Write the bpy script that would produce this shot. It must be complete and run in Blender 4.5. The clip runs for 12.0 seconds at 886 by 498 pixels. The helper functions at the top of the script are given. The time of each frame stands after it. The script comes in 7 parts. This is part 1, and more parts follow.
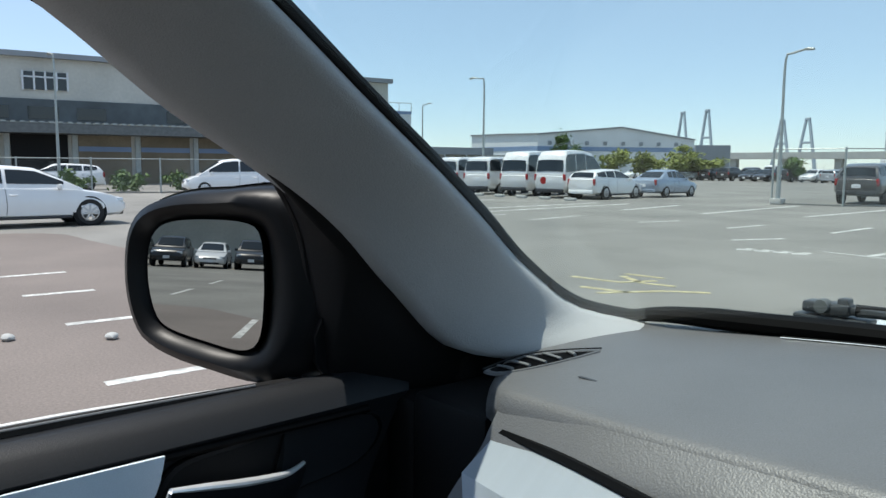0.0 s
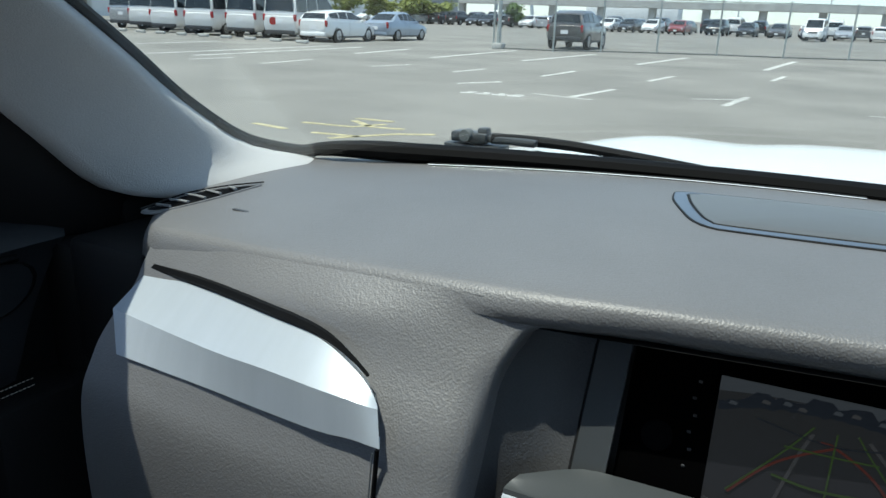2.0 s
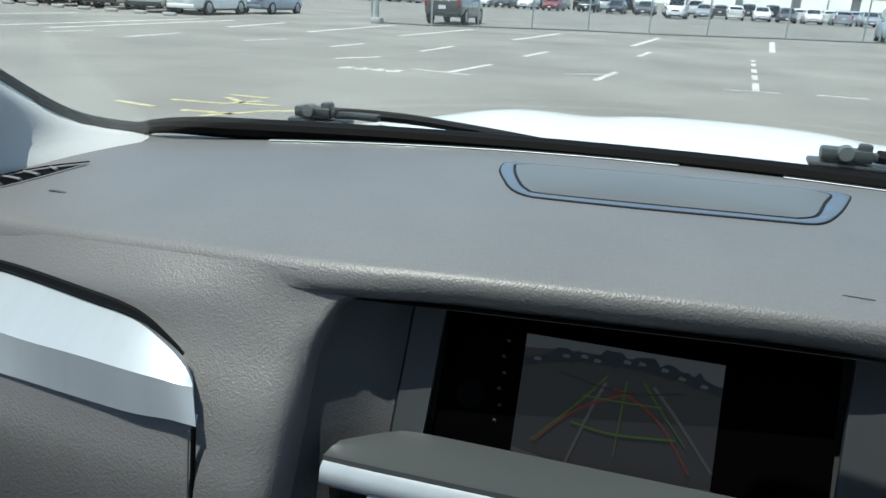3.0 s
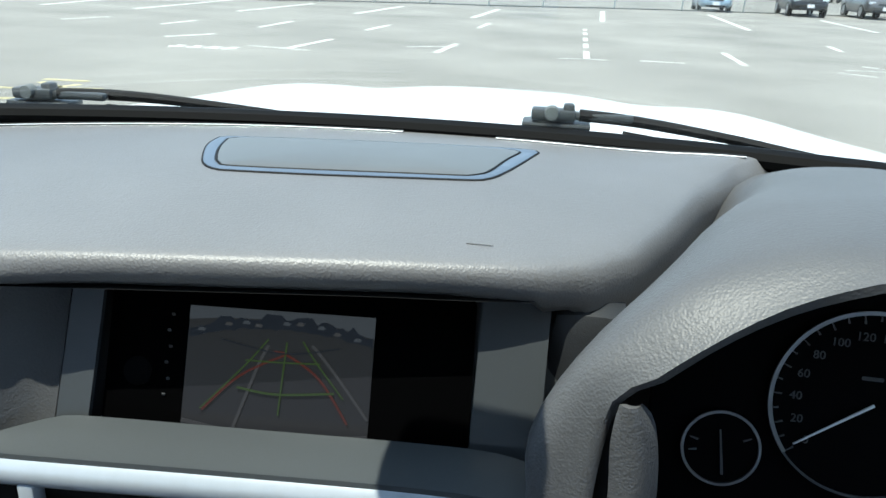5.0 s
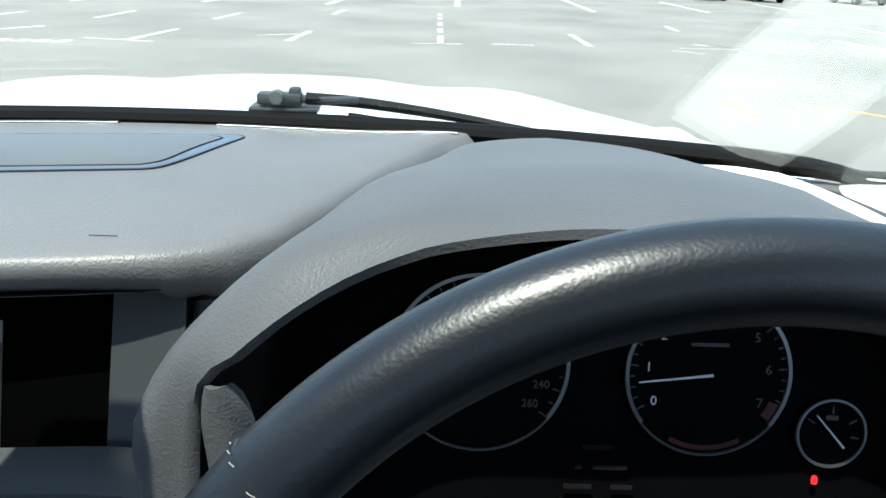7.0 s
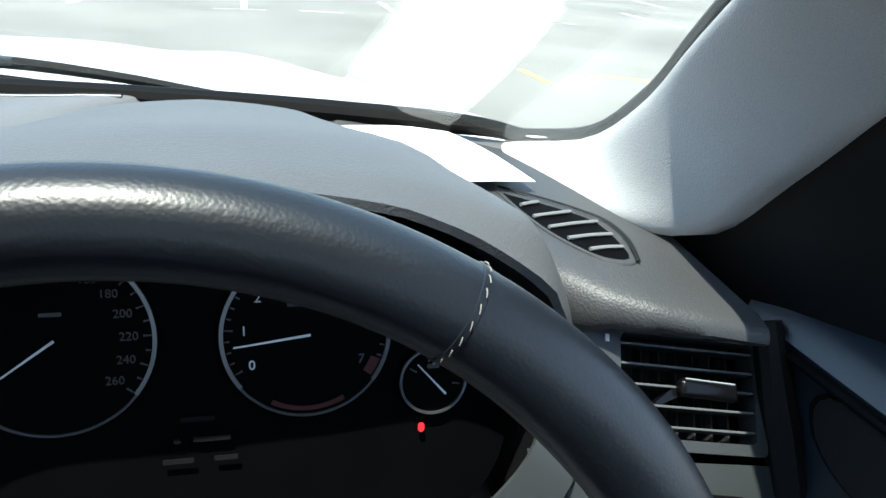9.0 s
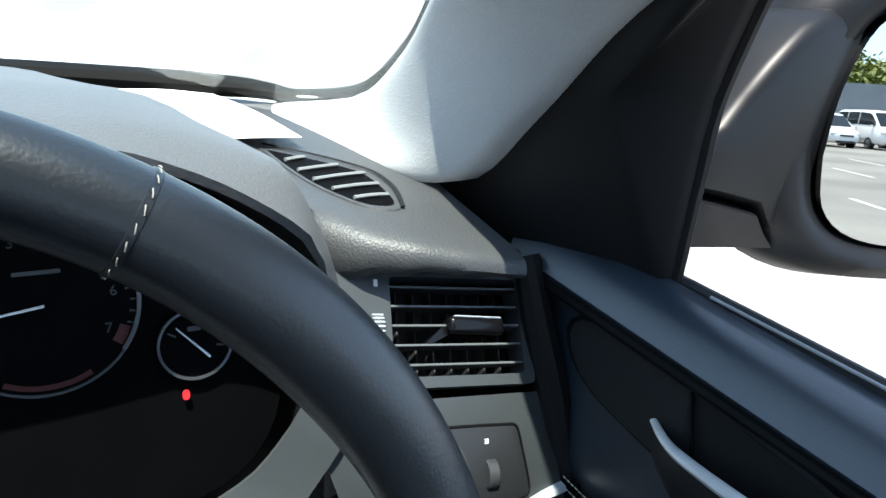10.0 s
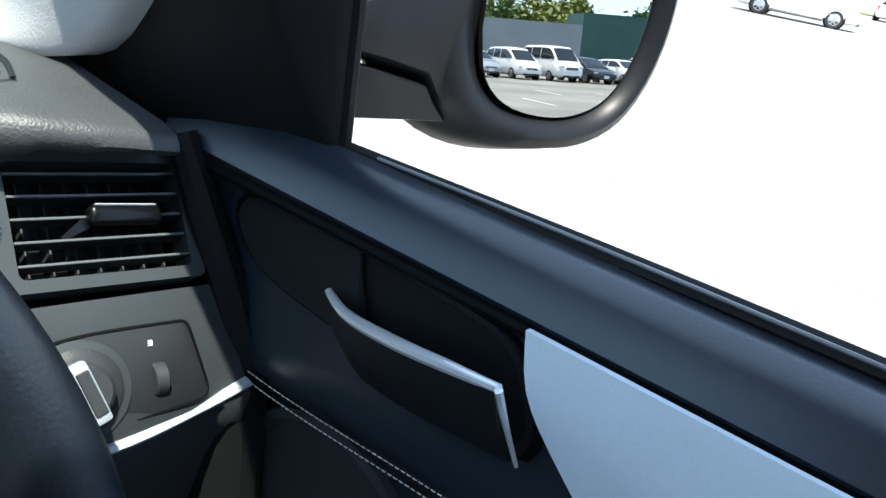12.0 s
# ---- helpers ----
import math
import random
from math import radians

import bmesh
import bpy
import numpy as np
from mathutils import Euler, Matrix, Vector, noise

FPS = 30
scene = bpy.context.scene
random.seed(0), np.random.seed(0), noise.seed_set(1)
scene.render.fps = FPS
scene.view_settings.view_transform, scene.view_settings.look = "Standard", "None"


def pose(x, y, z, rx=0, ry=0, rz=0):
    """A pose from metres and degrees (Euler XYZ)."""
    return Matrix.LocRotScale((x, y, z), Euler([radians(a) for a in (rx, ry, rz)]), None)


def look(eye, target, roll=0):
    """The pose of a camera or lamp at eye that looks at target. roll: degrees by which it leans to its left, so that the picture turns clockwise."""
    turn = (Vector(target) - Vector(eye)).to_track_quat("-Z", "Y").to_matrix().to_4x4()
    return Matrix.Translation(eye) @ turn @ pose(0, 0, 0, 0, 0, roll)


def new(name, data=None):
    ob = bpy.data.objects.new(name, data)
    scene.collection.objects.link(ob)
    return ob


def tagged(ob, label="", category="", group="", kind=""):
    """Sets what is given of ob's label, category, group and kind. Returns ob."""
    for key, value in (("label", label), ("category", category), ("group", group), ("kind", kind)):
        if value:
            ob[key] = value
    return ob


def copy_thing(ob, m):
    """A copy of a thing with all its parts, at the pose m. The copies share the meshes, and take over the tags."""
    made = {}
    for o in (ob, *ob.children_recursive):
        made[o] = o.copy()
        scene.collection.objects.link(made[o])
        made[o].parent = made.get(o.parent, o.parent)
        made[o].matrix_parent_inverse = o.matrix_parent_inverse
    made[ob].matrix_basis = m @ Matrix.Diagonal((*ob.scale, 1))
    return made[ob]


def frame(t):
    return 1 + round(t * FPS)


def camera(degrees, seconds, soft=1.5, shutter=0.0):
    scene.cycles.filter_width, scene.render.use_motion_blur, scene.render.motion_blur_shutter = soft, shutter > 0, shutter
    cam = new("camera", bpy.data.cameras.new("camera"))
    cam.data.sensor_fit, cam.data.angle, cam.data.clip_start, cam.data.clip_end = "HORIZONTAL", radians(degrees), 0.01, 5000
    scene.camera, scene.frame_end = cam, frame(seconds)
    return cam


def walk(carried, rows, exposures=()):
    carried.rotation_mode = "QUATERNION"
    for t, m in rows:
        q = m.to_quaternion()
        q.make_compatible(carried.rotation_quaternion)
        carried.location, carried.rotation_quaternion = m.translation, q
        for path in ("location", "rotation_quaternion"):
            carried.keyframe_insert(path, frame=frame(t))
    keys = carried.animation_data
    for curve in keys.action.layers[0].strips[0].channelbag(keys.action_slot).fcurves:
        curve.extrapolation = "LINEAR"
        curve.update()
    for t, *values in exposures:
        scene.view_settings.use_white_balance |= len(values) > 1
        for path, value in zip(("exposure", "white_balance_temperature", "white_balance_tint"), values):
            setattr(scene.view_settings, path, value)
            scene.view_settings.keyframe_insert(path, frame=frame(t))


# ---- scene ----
cam = camera(62.5, 12.0)
PATH = [
    (0, (-0.173, 0.056, 1.385), (-1.687, 1.343, 1.163), 0.4),
    (0.5, (-0.15, 0.061, 1.38), (-1.495, 1.484, 0.975), 0.8),
    (1, (-0.131, 0.071, 1.378), (-1.339, 1.583, 0.872), 0.8),
    (1.5, (-0.11, 0.075, 1.381), (-1.177, 1.671, 0.821), 1.4),
    (2, (-0.087, 0.081, 1.38), (-1.007, 1.747, 0.765), 1.9),
    (2.5, (-0.065, 0.085, 1.381), (-0.835, 1.816, 0.738), 2.6),
    (3, (-0.038, 0.092, 1.382), (-0.669, 1.87, 0.718), 2.8),
    (5, (0.101, 0.114, 1.386), (-0.161, 1.966, 0.676), 2.5),
    (5.5, (0.136, 0.118, 1.387), (-0.045, 1.978, 0.673), 2.2),
    (6, (0.179, 0.121, 1.389), (0.067, 1.983, 0.666), 1.7),
    (6.5, (0.22, 0.123, 1.388), (0.202, 1.987, 0.664), 1.8),
    (8.5, (0.374, 0.118, 1.389), (0.754, 1.926, 0.624), 3.9),
    (9, (0.406, 0.115, 1.385), (0.942, 1.878, 0.608), 4.7),
    (9.5, (0.422, 0.109, 1.377), (1.173, 1.788, 0.592), 6.2),
    (10, (0.442, 0.098, 1.362), (1.425, 1.662, 0.595), 6.2),
    (10.5, (0.454, 0.089, 1.346), (1.667, 1.487, 0.589), 8.0),
    (11, (0.465, 0.085, 1.335), (1.84, 1.313, 0.559), 9.5),
    (11.5, (0.477, 0.079, 1.33), (1.965, 1.163, 0.548), 9.5),
    (12, (0.487, 0.085, 1.313), (1.999, 1.109, 0.497), 10.7),
]
walk(cam, [(t, look(eye, target, roll)) for t, eye, target, roll in PATH],
     exposures=[(0, 0.22), (1.5, 0.45), (3, 0.60), (5, 1.15), (6.5, 1.22), (8.5, 1.42), (9.5, 1.66), (10, 1.9), (10.5, 2.07), (12, 1.8)])

# ---- world, sun ----
world = bpy.data.worlds.new("sky")
scene.world = world
world.use_nodes = True
wn = world.node_tree.nodes
wl = world.node_tree.links
sky = wn.new("ShaderNodeTexSky")
sky.sky_type = "NISHITA"
sky.sun_disc = False
SUN_DIR = Vector((-0.22, -0.22, 1.0)).normalized()
sky.sun_elevation = math.asin(SUN_DIR.z)
sky.sun_rotation = math.atan2(SUN_DIR.x, SUN_DIR.y)
sky.altitude = 1500.0
sky.air_density = 1.0
sky.dust_density = 0.4
sky.ozone_density = 2.0
wn["Background"].inputs["Strength"].default_value = 0.15
haze = wn.new("ShaderNodeMix")
haze.data_type = "RGBA"
haze.inputs["Factor"].default_value = 0.45
haze.inputs[7].default_value = (3.5, 4.7, 6.0, 1)
wl.new(sky.outputs["Color"], haze.inputs[6])
wl.new(haze.outputs[2], wn["Background"].inputs["Color"])
sun_data = bpy.data.lights.new("sun", "SUN")
sun_data.energy = 4.3
sun_data.angle = radians(0.55)
sun_data.color = (1.0, 0.955, 0.88)
sun = new("sun", sun_data)
sun.matrix_world = look(SUN_DIR * 60, (0, 0, 0))


# ---- materials ----
def node_mat(name, color, rough=0.5, metal=0.0, grain=0.0, grain_scale=300.0, var=0.0, var_scale=4.0, bump=0.0,
             bump_scale=400.0, coat=0.0, spec=0.5, emit=None, emit_strength=0.0, bump_dist=0.001, streak=None, per_object=0.0):
    """A Principled surface with colour variation at two scales and a fine relief, in object metres."""
    m = bpy.data.materials.new(name)
    m.use_nodes = True
    n, l = m.node_tree.nodes, m.node_tree.links
    b = n["Principled BSDF"]
    b.inputs["Base Color"].default_value = (*color, 1)
    b.inputs["Roughness"].default_value = rough
    b.inputs["Metallic"].default_value = metal
    b.inputs["Specular IOR Level"].default_value = spec
    b.inputs["Coat Weight"].default_value = coat
    b.inputs["Coat Roughness"].default_value = 0.05
    if emit:
        b.inputs["Emission Color"].default_value = (*emit, 1)
        b.inputs["Emission Strength"].default_value = emit_strength
    tc = n.new("ShaderNodeTexCoord")
    src = tc.outputs["Object"]
    if streak:
        mp = n.new("ShaderNodeMapping")
        mp.inputs["Scale"].default_value = streak
        l.new(src, mp.inputs["Vector"])
        src = mp.outputs["Vector"]
    last = None
    for amount, scale in ((var, var_scale), (grain, grain_scale)):
        if amount <= 0:
            continue
        t = n.new("ShaderNodeTexNoise")
        t.inputs["Scale"].default_value = scale
        t.inputs["Detail"].default_value = 6
        l.new(src, t.inputs["Vector"])
        r = n.new("ShaderNodeMapRange")
        r.inputs["From Min"].default_value, r.inputs["From Max"].default_value = 0.25, 0.75
        r.inputs["To Min"].default_value, r.inputs["To Max"].default_value = 1 - amount, 1 + amount
        l.new(t.outputs["Fac"], r.inputs["Value"])
        mix = n.new("ShaderNodeMix")
        mix.data_type, mix.blend_type = "RGBA", "MULTIPLY"
        mix.inputs["Factor"].default_value = 1
        if last is None:
            mix.inputs[6].default_value = (*color, 1)
        else:
            l.new(last, mix.inputs[6])
        l.new(r.outputs["Result"], mix.inputs[7])
        last = mix.outputs[2]
    if per_object > 0:
        info = n.new("ShaderNodeObjectInfo")
        r = n.new("ShaderNodeMapRange")
        r.inputs["To Min"].default_value, r.inputs["To Max"].default_value = 1 - per_object, 1 + per_object
        l.new(info.outputs["Random"], r.inputs["Value"])
        mix = n.new("ShaderNodeMix")
        mix.data_type, mix.blend_type = "RGBA", "MULTIPLY"
        mix.inputs["Factor"].default_value = 1
        if last is None:
            mix.inputs[6].default_value = (*color, 1)
        else:
            l.new(last, mix.inputs[6])
        l.new(r.outputs["Result"], mix.inputs[7])
        last = mix.outputs[2]
    if last is not None:
        l.new(last, b.inputs["Base Color"])
    if bump > 0:
        v = n.new("ShaderNodeTexVoronoi")
        v.inputs["Scale"].default_value = bump_scale
        v.feature = "SMOOTH_F1"
        t = n.new("ShaderNodeTexNoise")
        t.inputs["Scale"].default_value = bump_scale * 0.45
        t.inputs["Detail"].default_value = 3
        l.new(tc.outputs["Object"], t.inputs["Vector"])
        l.new(tc.outputs["Object"], v.inputs["Vector"])
        add = n.new("ShaderNodeMath")
        l.new(v.outputs["Distance"], add.inputs[0])
        l.new(t.outputs["Fac"], add.inputs[1])
        bp = n.new("ShaderNodeBump")
        bp.inputs["Strength"].default_value = bump
        bp.inputs["Distance"].default_value = bump_dist
        l.new(add.outputs["Value"], bp.inputs["Height"])
        l.new(bp.outputs["Normal"], b.inputs["Normal"])
    return m


def pane_mat(name, tint=(0.93, 0.97, 0.95), ior=1.5, rough=0.0):
    """Clear sheet glass: lets light straight through, with a Fresnel reflection."""
    m = bpy.data.materials.new(name)
    m.use_nodes = True
    n, l = m.node_tree.nodes, m.node_tree.links
    n.remove(n["Principled BSDF"])
    tr = n.new("ShaderNodeBsdfTransparent")
    tr.inputs["Color"].default_value = (*tint, 1)
    gl = n.new("ShaderNodeBsdfGlossy")
    gl.inputs["Roughness"].default_value = rough
    lw = n.new("ShaderNodeLayerWeight")
    lw.inputs["Blend"].default_value = 0.5
    pw = n.new("ShaderNodeMath")
    pw.operation = "POWER"
    pw.inputs[1].default_value = 5.0
    l.new(lw.outputs["Facing"], pw.inputs[0])
    fr = n.new("ShaderNodeMapRange")
    f0 = ((ior - 1) / (ior + 1)) ** 2
    fr.inputs["To Min"].default_value, fr.inputs["To Max"].default_value = f0, 1.0
    l.new(pw.outputs["Value"], fr.inputs["Value"])
    mx = n.new("ShaderNodeMixShader")
    l.new(fr.outputs["Result"], mx.inputs["Fac"])
    l.new(tr.outputs["BSDF"], mx.inputs[1])
    l.new(gl.outputs["BSDF"], mx.inputs[2])
    l.new(mx.outputs["Shader"], n["Material Output"].inputs["Surface"])
    return m


M = {}
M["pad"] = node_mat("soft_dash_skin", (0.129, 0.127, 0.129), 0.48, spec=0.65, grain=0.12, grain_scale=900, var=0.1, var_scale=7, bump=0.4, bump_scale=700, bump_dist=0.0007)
# two darker copies of the dash skin, with shade put into their colour
M["pad_half_shaded"] = node_mat("dash_skin_half_shade", (0.082, 0.083, 0.087), 0.50, grain=0.12, grain_scale=900, var=0.12, var_scale=7, bump=0.4, bump_scale=700, bump_dist=0.0007)
M["pad_shaded"] = node_mat("dash_skin_deep_shade", (0.046, 0.047, 0.050), 0.5, grain=0.12, grain_scale=900, var=0.12, var_scale=7, bump=0.4, bump_scale=700, bump_dist=0.0007)
M["black_trim"] = node_mat("black_door_skin", (0.012, 0.013, 0.015), 0.6, grain=0.15, grain_scale=700, var=0.15, var_scale=5, bump=0.3, bump_scale=1100, bump_dist=0.0004)
# blue in this black is painted sky sheen
M["leather"] = node_mat("black_leather_sky_tint", (0.012, 0.019, 0.029), 0.34, spec=0.7, grain=0.12, grain_scale=500, var=0.15, var_scale=6, bump=0.15, bump_scale=1100, bump_dist=0.0005)
# rim leather also carries some of the sky's blue in its base colour
M["wheel_leather"] = node_mat("worn_rim_leather", (0.007, 0.0094, 0.0140), 0.36, spec=0.52, grain=0.15, grain_scale=600, var=0.2, var_scale=18, bump=0.12, bump_scale=800, bump_dist=0.0006)
# darker leather without the blue, for the less lit door surfaces
M["door_panel"] = node_mat("door_leather_shaded", (0.012, 0.0135, 0.016), 0.5, spec=0.3, grain=0.12, grain_scale=600, var=0.15, var_scale=6, bump=0.3, bump_scale=1100, bump_dist=0.0004)
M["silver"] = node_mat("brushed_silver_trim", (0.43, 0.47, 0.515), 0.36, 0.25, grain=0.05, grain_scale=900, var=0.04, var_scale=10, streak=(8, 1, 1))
M["mirror_shell"] = node_mat("satin_black_shell", (0.007, 0.0075, 0.0085), 0.38, var=0.15, var_scale=20, spec=0.17)
M["grey_plastic"] = node_mat("satin_grey_plastic", (0.10, 0.106, 0.11), 0.42, grain=0.06, grain_scale=900, var=0.06, var_scale=8)
# grey plastic darkened for parts that should lie in shade
M["panel_shaded"] = node_mat("satin_grey_plastic_shaded", (0.036, 0.040, 0.043), 0.42, grain=0.06, grain_scale=900, var=0.06, var_scale=8)
M["vent_fin"] = node_mat("pale_fin_plastic", (0.20, 0.205, 0.21), 0.45, var=0.06, var_scale=20)
# paler, bluer copy of the silver; the sky's reflection is in its colour
M["silver_sky_sheen"] = node_mat("silver_door_trim_sky_sheen", (0.74, 0.82, 0.90), 0.42, 0.0, grain=0.05, grain_scale=900, var=0.04, var_scale=10, streak=(8, 1, 1))
M["shelf_grey"] = node_mat("satin_shelf_plastic", (0.048, 0.053, 0.056), 0.42, grain=0.06, grain_scale=900, var=0.06, var_scale=8)
M["vent_black"] = node_mat("vent_black_plastic", (0.014, 0.0145, 0.016), 0.42, grain=0.08, grain_scale=900, var=0.1, var_scale=12)
M["dark_plastic"] = node_mat("dark_plastic", (0.03, 0.031, 0.034), 0.5, grain=0.12, grain_scale=600, var=0.12, var_scale=9, bump=0.2, bump_scale=600, bump_dist=0.0006)
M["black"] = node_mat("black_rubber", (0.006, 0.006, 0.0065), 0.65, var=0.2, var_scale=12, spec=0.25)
# blacker than the part itself, so the bezel looks shaded in the sun
M["bezel_black"] = node_mat("shaded_bezel_black", (0.0004, 0.0004, 0.0005), 0.75, var=0.1, var_scale=20, spec=0.02)
M["seal_black"] = node_mat("seal_black", (0.0022, 0.0022, 0.0024), 0.6, var=0.2, var_scale=12, spec=0.12)
M["gloss_black"] = node_mat("gloss_black", (0.004, 0.004, 0.005), 0.22, var=0.1, var_scale=20, spec=0.2)
M["deep_black"] = node_mat("gauge_face", (0.0012, 0.0012, 0.0016), 0.7, var=0.2, var_scale=30, spec=0.05)
M["chrome"] = node_mat("chrome", (0.93, 0.95, 0.97), 0.26, 0.55, var=0.03, var_scale=40)
M["cloth"] = node_mat("pillar_fabric", (0.42, 0.425, 0.43), 0.85, grain=0.14, grain_scale=1400, var=0.06, var_scale=9, bump=0.4, bump_scale=900, bump_dist=0.0006)
M["headliner"] = node_mat("headliner_fabric", (0.38, 0.38, 0.37), 0.9, grain=0.1, grain_scale=900, var=0.05, var_scale=5)
M["white_paint"] = node_mat("white_car_paint", (0.80, 0.80, 0.79), 0.3, var=0.02, var_scale=3, coat=0.6)
M["paper"] = node_mat("white_paper", (0.86, 0.86, 0.85), 0.8, var=0.03, var_scale=20)
M["stitch_pale"] = node_mat("pale_door_thread", (0.60, 0.57, 0.50), 0.8, var=0.2, var_scale=200)
M["stitch"] = node_mat("pale_thread", (0.24, 0.23, 0.21), 0.8, var=0.2, var_scale=200)
M["white_mark"] = node_mat("white_print", (0.75, 0.76, 0.78), 0.6, var=0.05, var_scale=60)
M["dim_mark"] = node_mat("grey_print", (0.055, 0.057, 0.062), 0.6, var=0.05, var_scale=60)
# these two prints are darkened to hold the hood's missing shade
M["shaded_mark"] = node_mat("shaded_print", (0.010, 0.010, 0.011), 0.7, var=0.1, var_scale=60, spec=0.05)
M["red_mark"] = node_mat("shaded_red_print", (0.055, 0.008, 0.007), 0.6, var=0.05, var_scale=60)
M["red_lamp"] = node_mat("red_warning_lamp", (0.5, 0.02, 0.02), 0.4, emit=(1.0, 0.02, 0.04), emit_strength=0.24)
M["glass"] = pane_mat("windscreen_glass")
M["mirror"] = node_mat("mirror_silver", (0.44, 0.455, 0.44), 0.0, 1.0)
M["asphalt"] = node_mat("worn_asphalt", (0.205, 0.197, 0.178), 0.9, grain=0.24, grain_scale=60, var=0.30, var_scale=0.30, bump=0.4, bump_scale=90, bump_dist=0.006)
M["line"] = node_mat("worn_white_road_paint", (0.50, 0.495, 0.465), 0.8, grain=0.45, grain_scale=14, var=0.35, var_scale=2.2)
M["yellow_line"] = node_mat("worn_yellow_road_paint", (0.42, 0.37, 0.21), 0.8, grain=0.5, grain_scale=10, var=0.15, var_scale=1.5)
M["orange_line"] = node_mat("worn_orange_road_paint", (0.62, 0.38, 0.14), 0.8, grain=0.3, grain_scale=10, var=0.15, var_scale=1.5)
M["galv"] = node_mat("galvanised_steel", (0.36, 0.39, 0.38), 0.5, 0.4, var=0.15, var_scale=6)
M["steel_dark"] = node_mat("dark_painted_steel", (0.12, 0.13, 0.13), 0.6, var=0.2, var_scale=4)
M["concrete"] = node_mat("concrete", (0.42, 0.42, 0.4), 0.85, grain=0.1, grain_scale=12, var=0.15, var_scale=0.6)
M["wall_white"] = node_mat("white_cladding", (0.66, 0.68, 0.69), 0.7, grain=0.05, grain_scale=4, var=0.1, var_scale=0.25)
M["wall_blue"] = node_mat("blue_stripe_cladding", (0.20, 0.28, 0.42), 0.7, var=0.1, var_scale=0.5)
M["wall_cream"] = node_mat("cream_cladding", (0.50, 0.49, 0.44), 0.75, grain=0.06, grain_scale=5, var=0.12, var_scale=0.4)
M["wall_brown"] = node_mat("brown_shutter", (0.20, 0.165, 0.115), 0.75, grain=0.1, grain_scale=6, var=0.25, var_scale=0.5)
M["roof_grey"] = node_mat("grey_roof_sheet", (0.25, 0.27, 0.29), 0.6, var=0.12, var_scale=0.4)
M["green_sheet"] = node_mat("dark_green_sheeting", (0.03, 0.085, 0.075), 0.7, grain=0.1, grain_scale=3, var=0.2, var_scale=0.4)
# distance haze is put into the colour of the far towers and masts
M["far_haze"] = node_mat("haze_tinted_steel", (0.36, 0.42, 0.47), 0.7, var=0.06, var_scale=0.05)
M["dark_glazing"] = node_mat("dark_glazed_band", (0.055, 0.07, 0.078), 0.3, var=0.35, var_scale=0.35, grain=0.2, grain_scale=1.5)
M["car_glass"] = node_mat("car_window_glass", (0.012, 0.016, 0.018), 0.06, spec=0.6)
M["tyre"] = node_mat("tyre_rubber", (0.018, 0.018, 0.018), 0.85, var=0.2, var_scale=8)
M["alloy"] = node_mat("alloy_rim", (0.5, 0.51, 0.53), 0.35, 0.9, var=0.08, var_scale=10)
M["lamp_glass"] = node_mat("headlamp", (0.62, 0.65, 0.68), 0.12, 0.3, var=0.1, var_scale=14)
M["tail_red"] = node_mat("tail_lamp", (0.32, 0.02, 0.02), 0.18, var=0.1, var_scale=14)
PAINTS = {"white": (0.78, 0.78, 0.77), "silver": (0.40, 0.42, 0.45), "blue_grey": (0.30, 0.36, 0.44), "black": (0.014, 0.014, 0.017),
          "dark_grey": (0.105, 0.103, 0.105), "red": (0.22, 0.03, 0.03), "pale_blue": (0.32, 0.43, 0.52), "navy": (0.03, 0.045, 0.085)}
for key, col in PAINTS.items():
    M["paint_" + key] = node_mat(key + "_car_paint", col, 0.28, 0.35 if key in ("silver", "blue_grey", "dark_grey", "pale_blue") else 0.0, var=0.03, var_scale=2, coat=0.6)
M["leaf"] = node_mat("leaves", (0.075, 0.13, 0.03), 0.7, grain=0.35, grain_scale=6, var=0.3, var_scale=0.7)
M["leaf_yellow"] = node_mat("yellow_green_leaves", (0.16, 0.19, 0.035), 0.7, grain=0.35, grain_scale=6, var=0.3, var_scale=0.7)
M["bark"] = node_mat("bark", (0.12, 0.09, 0.065), 0.9, grain=0.3, grain_scale=20, var=0.2, var_scale=3)
M["grass"] = node_mat("rough_grass", (0.14, 0.16, 0.06), 0.9, grain=0.4, grain_scale=8, var=0.3, var_scale=0.6)
M["screen_dim"] = node_mat("display_surface", (0.012, 0.013, 0.015), 0.22)


def screen_mat(name, color, strength=1.0):
    return node_mat(name, (0.006, 0.006, 0.008), 0.35, emit=color, emit_strength=strength, spec=0.15)


M["scr_ground"] = screen_mat("display_ground", (0.0180, 0.0200, 0.0205), 0.42)
M["scr_sky"] = screen_mat("display_sky", (0.0400, 0.0490, 0.0560), 0.42)
M["scr_cars"] = screen_mat("display_parked_cars", (0.0095, 0.0130, 0.0175), 0.42)
M["scr_line"] = screen_mat("display_bay_line", (0.0400, 0.0430, 0.0440), 0.42)
M["scr_red"] = screen_mat("display_red_guide", (0.0462, 0.0118, 0.0076), 0.6)
M["scr_green"] = screen_mat("display_green_guide", (0.0189, 0.0378, 0.0084), 0.6)


